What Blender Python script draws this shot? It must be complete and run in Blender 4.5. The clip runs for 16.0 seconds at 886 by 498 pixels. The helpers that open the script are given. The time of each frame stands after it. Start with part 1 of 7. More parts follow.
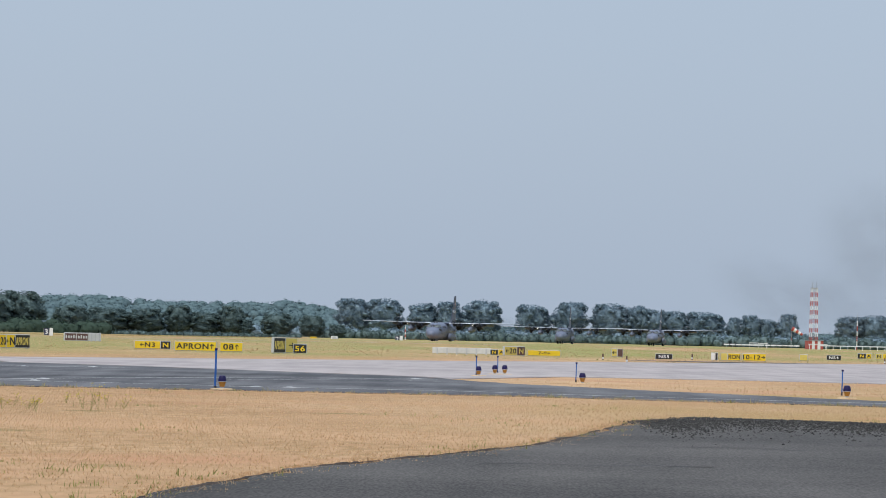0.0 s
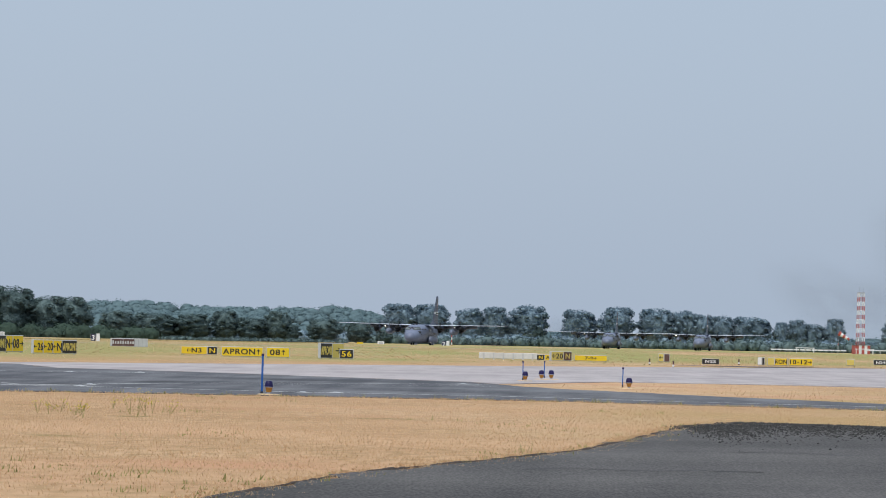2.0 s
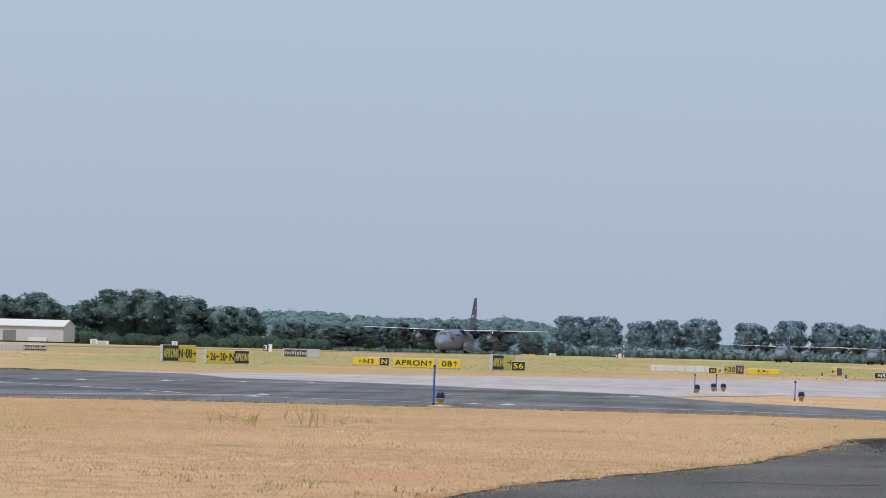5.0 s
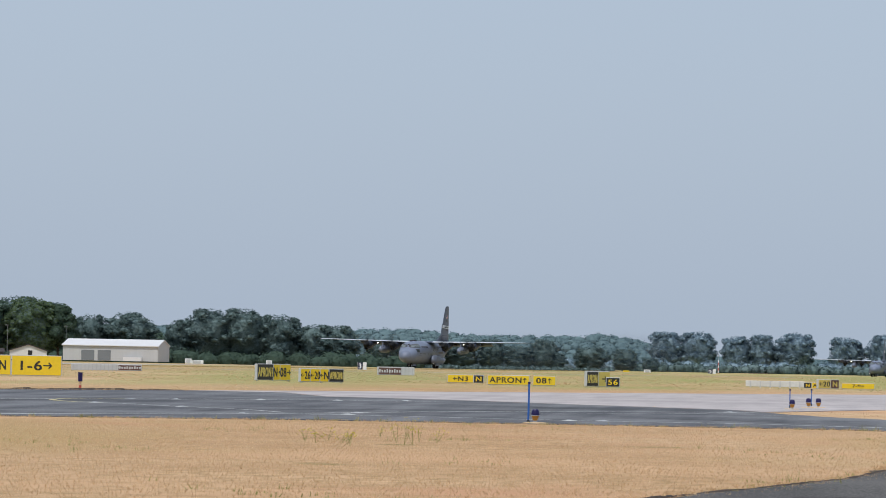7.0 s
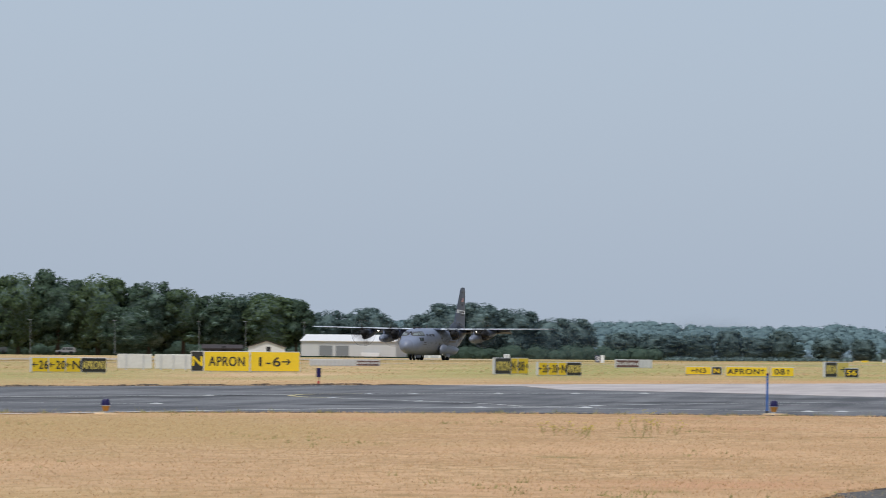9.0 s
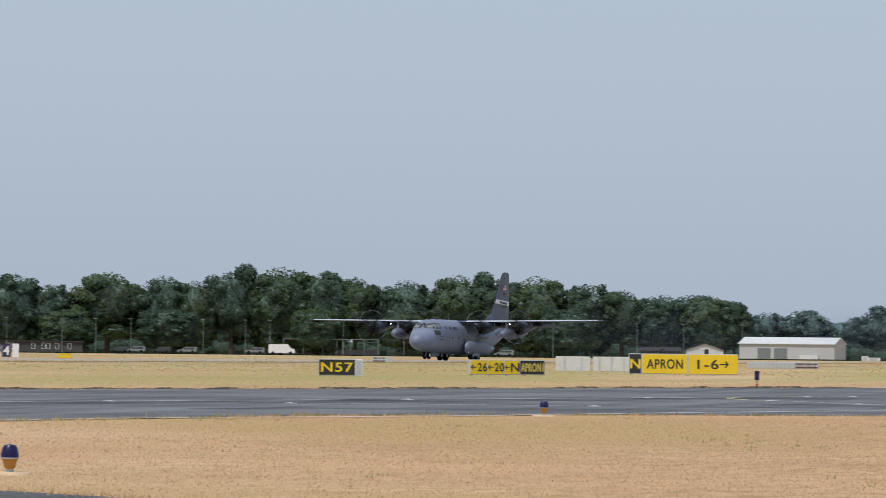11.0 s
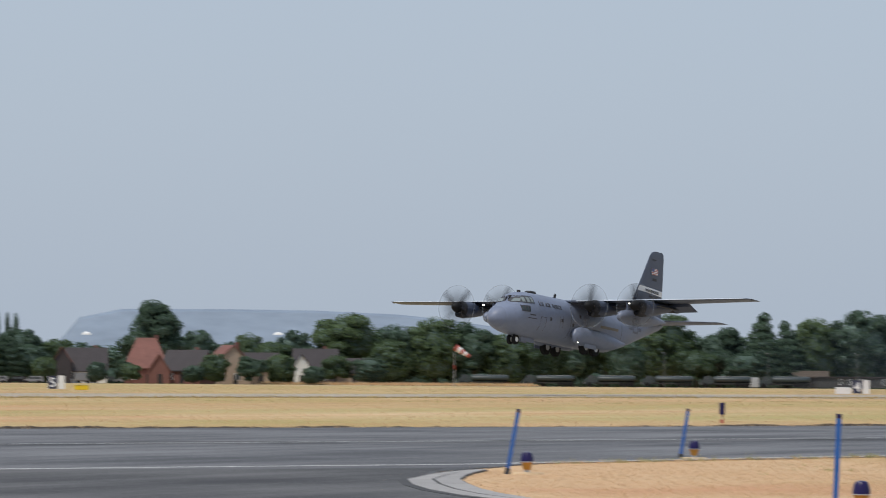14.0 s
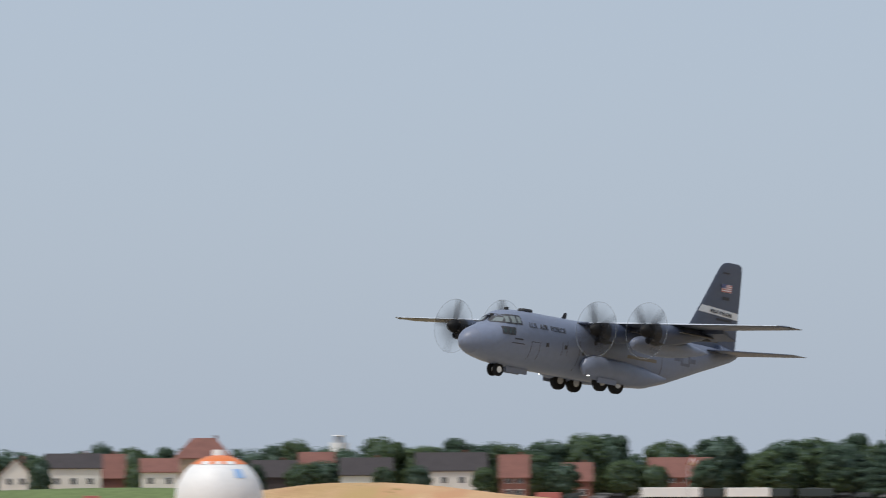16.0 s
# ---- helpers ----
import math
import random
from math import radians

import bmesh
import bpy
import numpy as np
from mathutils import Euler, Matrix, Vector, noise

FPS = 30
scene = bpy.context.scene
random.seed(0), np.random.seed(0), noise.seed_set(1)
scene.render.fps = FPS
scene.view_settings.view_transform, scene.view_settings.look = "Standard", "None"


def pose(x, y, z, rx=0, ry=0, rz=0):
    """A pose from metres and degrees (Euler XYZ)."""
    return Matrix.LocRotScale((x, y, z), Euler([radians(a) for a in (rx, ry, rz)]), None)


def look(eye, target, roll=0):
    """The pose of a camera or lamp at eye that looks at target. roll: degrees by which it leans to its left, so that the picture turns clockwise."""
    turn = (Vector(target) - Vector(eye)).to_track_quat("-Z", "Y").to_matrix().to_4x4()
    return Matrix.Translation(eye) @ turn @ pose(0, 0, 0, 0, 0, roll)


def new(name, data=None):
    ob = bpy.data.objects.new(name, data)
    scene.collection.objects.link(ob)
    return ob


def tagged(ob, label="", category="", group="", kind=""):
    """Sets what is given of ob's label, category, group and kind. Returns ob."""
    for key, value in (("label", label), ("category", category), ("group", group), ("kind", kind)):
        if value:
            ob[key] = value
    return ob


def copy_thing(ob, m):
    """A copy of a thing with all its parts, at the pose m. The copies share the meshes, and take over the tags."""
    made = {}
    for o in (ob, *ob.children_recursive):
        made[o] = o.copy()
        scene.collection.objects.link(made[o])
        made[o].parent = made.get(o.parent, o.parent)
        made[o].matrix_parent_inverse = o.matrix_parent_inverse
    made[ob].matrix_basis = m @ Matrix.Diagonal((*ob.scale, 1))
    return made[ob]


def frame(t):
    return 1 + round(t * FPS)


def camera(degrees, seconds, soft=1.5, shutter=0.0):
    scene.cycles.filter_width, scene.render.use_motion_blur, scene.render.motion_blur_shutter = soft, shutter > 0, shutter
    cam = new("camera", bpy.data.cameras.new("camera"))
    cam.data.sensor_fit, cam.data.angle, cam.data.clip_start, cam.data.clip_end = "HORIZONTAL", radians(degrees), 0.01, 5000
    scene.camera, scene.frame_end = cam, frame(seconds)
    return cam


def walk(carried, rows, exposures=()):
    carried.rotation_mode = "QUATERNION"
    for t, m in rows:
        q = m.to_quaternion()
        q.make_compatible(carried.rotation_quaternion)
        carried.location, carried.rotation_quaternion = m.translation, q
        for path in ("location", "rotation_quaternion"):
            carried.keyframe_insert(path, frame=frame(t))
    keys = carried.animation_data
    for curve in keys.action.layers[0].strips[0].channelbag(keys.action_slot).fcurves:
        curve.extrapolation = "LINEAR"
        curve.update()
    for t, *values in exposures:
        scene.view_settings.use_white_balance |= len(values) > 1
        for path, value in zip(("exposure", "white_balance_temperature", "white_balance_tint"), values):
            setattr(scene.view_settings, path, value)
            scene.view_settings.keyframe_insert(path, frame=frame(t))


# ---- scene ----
# ---------------- camera ----------------
EYE = (0.0, 0.0, 1.6)
cam = camera(10.862, 16.0, soft=0.6, shutter=0.3)


def aim(yaw, pitch, roll):
    a, p = radians(yaw), radians(pitch)
    far = (100 * math.sin(a) * math.cos(p), 100 * math.cos(a) * math.cos(p), EYE[2] + 100 * math.sin(p))
    return look(EYE, far, roll)


PAN_A = [(0.0, 0.000, 1.030, 1.253), (0.5, -0.098, 1.113, 1.242), (1.0, -0.237, 1.130, 1.214), (1.5, -0.379, 1.023, 1.118),
         (2.0, -0.572, 1.082, 1.184), (2.5, -0.968, 1.192, 1.360), (3.0, -1.849, 1.129, 1.354), (3.5, -2.080, 1.132, 1.474),
         (4.0, -2.259, 1.236, 1.553), (4.2, -2.328, 1.196, 1.591), (6.3, -3.414, 1.180, 1.202), (6.5, -3.520, 1.241, 1.178),
         (7.0, -3.849, 1.365, 1.097), (7.5, -4.166, 1.391, 1.093), (8.0, -4.801, 1.329, 0.801), (8.2, -5.007, 1.313, 0.751)]
PAN_B = [(10.3, -10.579, 1.203, 0.352), (10.5, -11.004, 1.219, 0.410), (11.0, -12.136, 1.224, 0.562), (11.5, -13.241, 1.244, 0.590),
         (12.0, -14.790, 1.585, 0.624), (12.5, -16.026, 1.508, 0.611), (13.0, -17.705, 1.269, 0.539), (13.5, -19.398, 1.452, 0.371),
         (14.0, -22.564, 1.586, 0.383), (14.5, -24.178, 2.209, 0.453), (15.0, -25.930, 2.504, 0.295), (15.5, -28.732, 2.657, -0.090),
         (15.6, -29.371, 2.748, -0.162), (15.7, -30.267, 2.860, -0.191), (15.8, -31.386, 2.939, -0.172), (15.9, -32.541, 2.969, -0.186),
         (16.0, -33.495, 2.992, -0.190)]
walk(cam, [(t, aim(*r)) for t, *r in PAN_A + PAN_B], exposures=[(0.0, 0.0, 6350, 10), (7.0, 0.0, 6420, 10), (11.0, 0.0, 6530, 10), (16.0, 0.0, 6650, 10)])

# ---------------- sky, sun, exposure ----------------
SUN_ELEV, SUN_AZ = 60.0, -158.0      # degrees; azimuth from the first view direction, to the right positive
world = bpy.data.worlds.new("hazy_sky")
scene.world = world
world.use_nodes = True
wn, wl = world.node_tree.nodes, world.node_tree.links
sky = wn.new("ShaderNodeTexSky")
sky.sky_type, sky.sun_disc = "NISHITA", False
sky.sun_elevation, sky.sun_rotation = radians(SUN_ELEV), radians(SUN_AZ)
sky.air_density, sky.dust_density, sky.ozone_density, sky.altitude = 1.0, 3.0, 2.0, 0
veil = wn.new("ShaderNodeMix")
veil.data_type = "RGBA"
veil.inputs[0].default_value = 0.75
veil.inputs[7].default_value = (4.75, 5.65, 6.95, 1)      # thin high haze over the whole sky
wl.new(sky.outputs[0], veil.inputs[6])
wl.new(veil.outputs[2], wn["Background"].inputs[0])
wn["Background"].inputs[1].default_value = 0.105
sun_data = bpy.data.lights.new("sun", "SUN")
sun_data.energy, sun_data.angle, sun_data.color = 2.6, radians(2.0), (1.0, 0.95, 0.87)
sun = new("sun", sun_data)
_a, _e = radians(SUN_AZ), radians(SUN_ELEV)
sun.matrix_basis = look((0, 0, 60), (-60 * math.sin(_a) * math.cos(_e), -60 * math.cos(_a) * math.cos(_e), 60 - 60 * math.sin(_e)))


# ---------------- materials ----------------
def mat(name, colour, rough=0.6, metal=0.0, vary=0.25, scale=1.0, fine=None, bump=0.0, tint=None, rnd=0.0, stretch=(1, 1, 1), alpha=1.0, spec=0.5, glow=0.0, leafy=0.0):
    """A surface with two scales of colour variation, bump and a random tone per object."""
    m = bpy.data.materials.new(name)
    m.use_nodes = True
    n, l = m.node_tree.nodes, m.node_tree.links
    b = n["Principled BSDF"]
    b.inputs["Roughness"].default_value, b.inputs["Metallic"].default_value = rough, metal
    b.inputs["Specular IOR Level"].default_value = spec
    co = n.new("ShaderNodeTexCoord")
    mp = n.new("ShaderNodeMapping")
    mp.inputs["Scale"].default_value = stretch
    l.new(co.outputs["Object"], mp.inputs[0])
    big, small = n.new("ShaderNodeTexNoise"), n.new("ShaderNodeTexNoise")
    big.inputs["Scale"].default_value, big.inputs["Detail"].default_value = scale, 4
    small.inputs["Scale"].default_value, small.inputs["Detail"].default_value = fine or scale * 9, 3
    l.new(mp.outputs[0], big.inputs["Vector"])
    l.new(mp.outputs[0], small.inputs["Vector"])
    add = n.new("ShaderNodeMath")
    add.operation = "ADD"
    l.new(big.outputs[0], add.inputs[0])
    l.new(small.outputs[0], add.inputs[1])
    last = add.outputs[0]
    if rnd:
        oi, mul = n.new("ShaderNodeObjectInfo"), n.new("ShaderNodeMath")
        mul.operation = "MULTIPLY_ADD"
        l.new(oi.outputs["Random"], mul.inputs[0])
        mul.inputs[1].default_value = rnd
        l.new(last, mul.inputs[2])
        last = mul.outputs[0]
    ramp = n.new("ShaderNodeMapRange")
    ramp.inputs[1].default_value, ramp.inputs[2].default_value = 0.55, 1.45 + rnd
    l.new(last, ramp.inputs[0])
    mix = n.new("ShaderNodeMix")
    mix.data_type = "RGBA"
    c = Vector(colour[:3])
    lo = c * (1 - vary)
    hi = Vector(tint) if tint else c * (1 + vary)
    mix.inputs[6].default_value, mix.inputs[7].default_value = (*lo, 1), (*hi, 1)
    l.new(ramp.outputs[0], mix.inputs[0])
    l.new(mix.outputs[2], b.inputs["Base Color"])
    if bump:
        bp = n.new("ShaderNodeBump")
        bp.inputs["Strength"].default_value, bp.inputs["Distance"].default_value = 0.6, bump
        l.new(small.outputs[0], bp.inputs["Height"])
        l.new(bp.outputs[0], b.inputs["Normal"])
    if alpha < 1:
        b.inputs["Alpha"].default_value = alpha
    if leafy:
        tr, ms = n.new("ShaderNodeBsdfTranslucent"), n.new("ShaderNodeMixShader")
        l.new(mix.outputs[2], tr.inputs["Color"])
        ms.inputs[0].default_value = leafy
        l.new(b.outputs[0], ms.inputs[1])
        l.new(tr.outputs[0], ms.inputs[2])
        l.new(ms.outputs[0], n["Material Output"].inputs["Surface"])
    if glow:
        b.inputs["Emission Color"].default_value, b.inputs["Emission Strength"].default_value = (*colour[:3], 1), glow
    return m


M_GREY = mat("aircraft_grey", (0.160, 0.190, 0.268), 0.45, vary=0.12, scale=0.35, fine=2.5)
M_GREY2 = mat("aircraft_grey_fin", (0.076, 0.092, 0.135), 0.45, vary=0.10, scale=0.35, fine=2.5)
# darker copy of the aircraft grey: underside shade put into the colour
M_GREY_SHADED = mat("aircraft_grey_shaded", (0.046, 0.060, 0.100), 0.45, vary=0.12, scale=0.35, fine=2.5)
M_RADOME = mat("radome_grey", (0.155, 0.183, 0.258), 0.5, vary=0.06, scale=0.5)
M_DARK = mat("exhaust_dark", (0.014, 0.014, 0.016), 0.6, vary=0.3, scale=2)
M_BLADE = mat("propeller_black", (0.008, 0.008, 0.009), 0.6, vary=0.2, scale=2, spec=0.2)
M_BLADEBLUR = mat("propeller_blade_blur", (0.025, 0.025, 0.03), 0.6, vary=0.2, scale=2, alpha=0.30, spec=0.1)
M_DISC = mat("propeller_sweep", (0.018, 0.018, 0.020), 0.7, vary=0.2, scale=1.2, alpha=0.2, spec=0.0)
_n, _l = M_DISC.node_tree.nodes, M_DISC.node_tree.links
_co, _len, _thin = _n.new("ShaderNodeTexCoord"), _n.new("ShaderNodeVectorMath"), _n.new("ShaderNodeMapRange")
_len.operation = "LENGTH"
_thin.interpolation_type = "SMOOTHSTEP"      # the blur thins out from the hub to the tips
_thin.inputs[1].default_value, _thin.inputs[2].default_value, _thin.inputs[3].default_value, _thin.inputs[4].default_value = 0.35, 2.0, 0.55, 0.05
_l.new(_co.outputs["Object"], _len.inputs[0])
_l.new(_len.outputs["Value"], _thin.inputs[0])
_l.new(_thin.outputs[0], _n["Principled BSDF"].inputs["Alpha"])
M_TIP = mat("blade_tip", (0.25, 0.28, 0.32), 0.7, vary=0.1, alpha=0.17, spec=0.0)
M_RUBBER = mat("rubber", (0.011, 0.011, 0.012), 0.85, vary=0.3, scale=4, spec=0.2)
M_WHITE = mat("white_paint", (0.74, 0.75, 0.76), 0.5, vary=0.07, scale=0.8)
M_ALU = mat("grey_metal", (0.42, 0.43, 0.45), 0.4, 0.4, vary=0.15, scale=1.5)
M_GLASS = mat("cockpit_glass", (0.17, 0.20, 0.205), 0.08, vary=0.2, scale=0.8, spec=0.8)
M_INK = mat("marking_dark", (0.035, 0.037, 0.045), 0.6, vary=0.1)
M_RED = mat("red_paint", (0.42, 0.085, 0.065), 0.5, vary=0.12, scale=1.5)
M_PINK = mat("flag_red", (0.45, 0.14, 0.13), 0.6, vary=0.1)
M_BLUEMARK = mat("flag_blue", (0.10, 0.12, 0.25), 0.6, vary=0.1)
M_LIGHT = mat("landing_light_glow", (1.0, 0.95, 0.85), 0.3, vary=0.0, glow=6.0)
M_YELLOW = mat("sign_yellow", (0.74, 0.52, 0.015), 0.45, vary=0.10, scale=0.7, fine=6)
M_YPALE = mat("faded_sign_yellow", (0.62, 0.50, 0.12), 0.5, vary=0.12, scale=0.7, fine=6)
M_BLACK = mat("sign_black", (0.02, 0.02, 0.02), 0.45, vary=0.2, scale=1)
M_FRAME = mat("sign_frame_grey", (0.50, 0.51, 0.52), 0.5, 0.1, vary=0.12, scale=1.2)
M_BROWN = mat("sign_back_brown", (0.10, 0.05, 0.045), 0.6, vary=0.3, scale=2)
M_BLUE = mat("blue_pole", (0.015, 0.10, 0.36), 0.5, vary=0.15, scale=3)
M_NAVY = mat("blue_lens", (0.014, 0.010, 0.07), 0.3, vary=0.2, scale=4, spec=0.3)
M_ORANGE = mat("lamp_body_yellow", (0.42, 0.20, 0.03), 0.5, vary=0.2, scale=6)
M_CONC = mat("concrete_pad", (0.62, 0.46, 0.29), 0.85, vary=0.2, scale=2, bump=0.01)
M_BARK = mat("bark", (0.07, 0.055, 0.04), 0.9, vary=0.3, scale=2, stretch=(1, 1, 0.2))
M_LEAF = mat("foliage", (0.098, 0.154, 0.092), 0.85, vary=0.32, scale=0.22, fine=1.2, rnd=0.9, spec=0.1, leafy=0.45, tint=(0.145, 0.205, 0.100))
M_LEAF2 = mat("foliage_dark", (0.086, 0.138, 0.104), 0.85, vary=0.30, scale=0.22, fine=1.2, rnd=0.7, spec=0.1, leafy=0.45, tint=(0.112, 0.172, 0.115))
# far foliage: distance haze is mixed into the base colour as blue
M_LEAF_HAZED = mat("foliage_far_haze", (0.178, 0.252, 0.306), 0.9, vary=0.08, scale=0.2, fine=1.2, rnd=0.2, spec=0.02, leafy=0.5)
M_SHRUB = mat("shrub_leaves", (0.072, 0.112, 0.088), 0.9, vary=0.3, scale=0.2, fine=1.0, spec=0.05, leafy=0.3)
# crown cores painted light and bluish so haze seems to fill their shade
M_CORE_LIFTED = mat("foliage_inner_haze_lift", (0.112, 0.165, 0.142), 0.9, vary=0.3, scale=0.5)
# same haze blue in the cores of the far crowns
M_CORE_HAZED = mat("foliage_inner_far_haze", (0.210, 0.295, 0.355), 0.9, vary=0.12, scale=0.5)
# mid-distance leaves and cores, lightened and blued to carry haze in their colour
M_LEAF_MIDHAZE = mat("foliage_mid_haze", (0.110, 0.168, 0.172), 0.85, vary=0.25, scale=0.25, fine=1.2, rnd=0.6, spec=0.1, leafy=0.45, tint=(0.135, 0.195, 0.188))
M_CORE_MIDHAZE = mat("foliage_inner_mid_haze", (0.118, 0.175, 0.178), 0.9, vary=0.2, scale=0.5)


# ---------------- building helpers ----------------
def mesh_of(name, bm, material, smooth=False):
    me = bpy.data.meshes.new(name)
    bmesh.ops.recalc_face_normals(bm, faces=bm.faces[:]) if len(bm.faces) < 60000 else None
    bm.to_mesh(me)
    bm.free()
    me.materials.append(material)
    if smooth:
        me.polygons.foreach_set("use_smooth", [True] * len(me.polygons))
        me.set_sharp_from_angle(angle=radians(38))
    return me


def part(name, bm, material, parent=None, label="", at=None, smooth=False):
    """One bmesh as one mesh object, under its thing if there is one."""
    ob = new(name, bm if isinstance(bm, bpy.types.Mesh) else mesh_of(name, bm, material, smooth))
    if parent:
        ob.parent = parent
    if at is not None:
        ob.matrix_basis = at
    return tagged(ob, label)


def thing(name, m, label, category, group="", kind=""):
    ob = new(name)
    ob.empty_display_size = 0.3
    ob.matrix_basis = m
    return tagged(ob, label, category, group, kind)


def add_box(bm, x0, x1, y0, y1, z0, z1, bevel=0.0):
    r = bmesh.ops.create_cube(bm, size=1, matrix=Matrix.Translation(((x0 + x1) / 2, (y0 + y1) / 2, (z0 + z1) / 2)) @ Matrix.Diagonal((x1 - x0, y1 - y0, z1 - z0, 1)))
    if bevel:
        es = list({e for v in r["verts"] for e in v.link_edges})
        bmesh.ops.bevel(bm, geom=es, offset=bevel, segments=1, affect="EDGES")
    return bm


def box(*a, bevel=0.0):
    return add_box(bmesh.new(), *a, bevel=bevel)


def add_tube(bm, p, q, r0, r1=None, seg=10):
    """A tapered tube from p to q."""
    p, q = Vector(p), Vector(q)
    d = q - p
    m = Matrix.Translation((p + q) / 2) @ d.to_track_quat("Z", "Y").to_matrix().to_4x4()
    bmesh.ops.create_cone(bm, cap_ends=True, segments=seg, radius1=r0, radius2=r0 if r1 is None else r1, depth=d.length, matrix=m)
    return bm


def tube(p, q, r0, r1=None, seg=10):
    return add_tube(bmesh.new(), p, q, r0, r1, seg)


def loft(rings, caps=True, bm=None):
    """Skin over rings of equally many points."""
    bm = bm or bmesh.new()
    vs = [[bm.verts.new(p) for p in ring] for ring in rings]
    n = len(vs[0])
    for a, b in zip(vs, vs[1:]):
        for i in range(n):
            bm.faces.new((a[i], a[(i + 1) % n], b[(i + 1) % n], b[i]))
    if caps:
        bm.faces.new(vs[0])
        bm.faces.new(vs[-1][::-1])
    return bm


def prism(points, z0, z1):
    """A flat outline given thickness."""
    bm = bmesh.new()
    lo = [bm.verts.new((x, y, z0)) for x, y in points]
    hi = [bm.verts.new((x, y, z1)) for x, y in points]
    bm.faces.new(hi)
    bm.faces.new(lo[::-1])
    for i in range(len(points)):
        j = (i + 1) % len(points)
        bm.faces.new((lo[i], lo[j], hi[j], hi[i]))
    return bm


def lettering(text, height, width=None, depth=0.006, bold=True):
    """Letters standing in the xz plane, centred, read from -y."""
    cu = bpy.data.curves.new("letters", "FONT")
    cu.body, cu.size, cu.align_x, cu.align_y, cu.extrude = text, 1.0, "CENTER", "CENTER", 0.01
    cu.offset, cu.space_character = 0.010, 1.12
    ob = bpy.data.objects.new("letters", cu)
    scene.collection.objects.link(ob)
    bpy.context.view_layer.update()
    me = bpy.data.meshes.new_from_object(ob.evaluated_get(bpy.context.evaluated_depsgraph_get()))
    bpy.data.objects.remove(ob)
    bm = bmesh.new()
    bm.from_mesh(me)
    bpy.data.meshes.remove(me)
    xs, ys = [v.co.x for v in bm.verts], [v.co.y for v in bm.verts]
    cx, cy, w, h = (min(xs) + max(xs)) / 2, (min(ys) + max(ys)) / 2, max(xs) - min(xs), max(ys) - min(ys)
    k = height / h
    kx = k if width is None else min(width / w, k * 1.3)
    for v in bm.verts:
        v.co = Vector(((v.co.x - cx) * kx, -depth if v.co.z > 0 else 0.0, (v.co.y - cy) * k))
    # heavier strokes: the same letters twice more, a little to each side
    geom = bm.verts[:] + bm.edges[:] + bm.faces[:]
    for i, dx in enumerate((-0.022, 0.022) if bold else ()):
        for q in bmesh.ops.duplicate(bm, geom=geom)["geom"]:
            if isinstance(q, bmesh.types.BMVert):
                q.co.x += dx * height
                if q.co.y < -0.001:
                    q.co.y -= 0.0008 * (i + 1)
    return bm


def polar(az, dist, z=0.0):
    return (dist * math.sin(az), dist * math.cos(az), z)


def facing(az, dist, z=0.0, turn=0.0):
    """A pose on the ground whose -y side looks back to the origin."""
    return pose(*polar(az, dist, z), 0, 0, -math.degrees(az) + turn)


def ground_z(y):
    return -0.9 * min(max((y - 880) / 263, 0.0), 1.15)


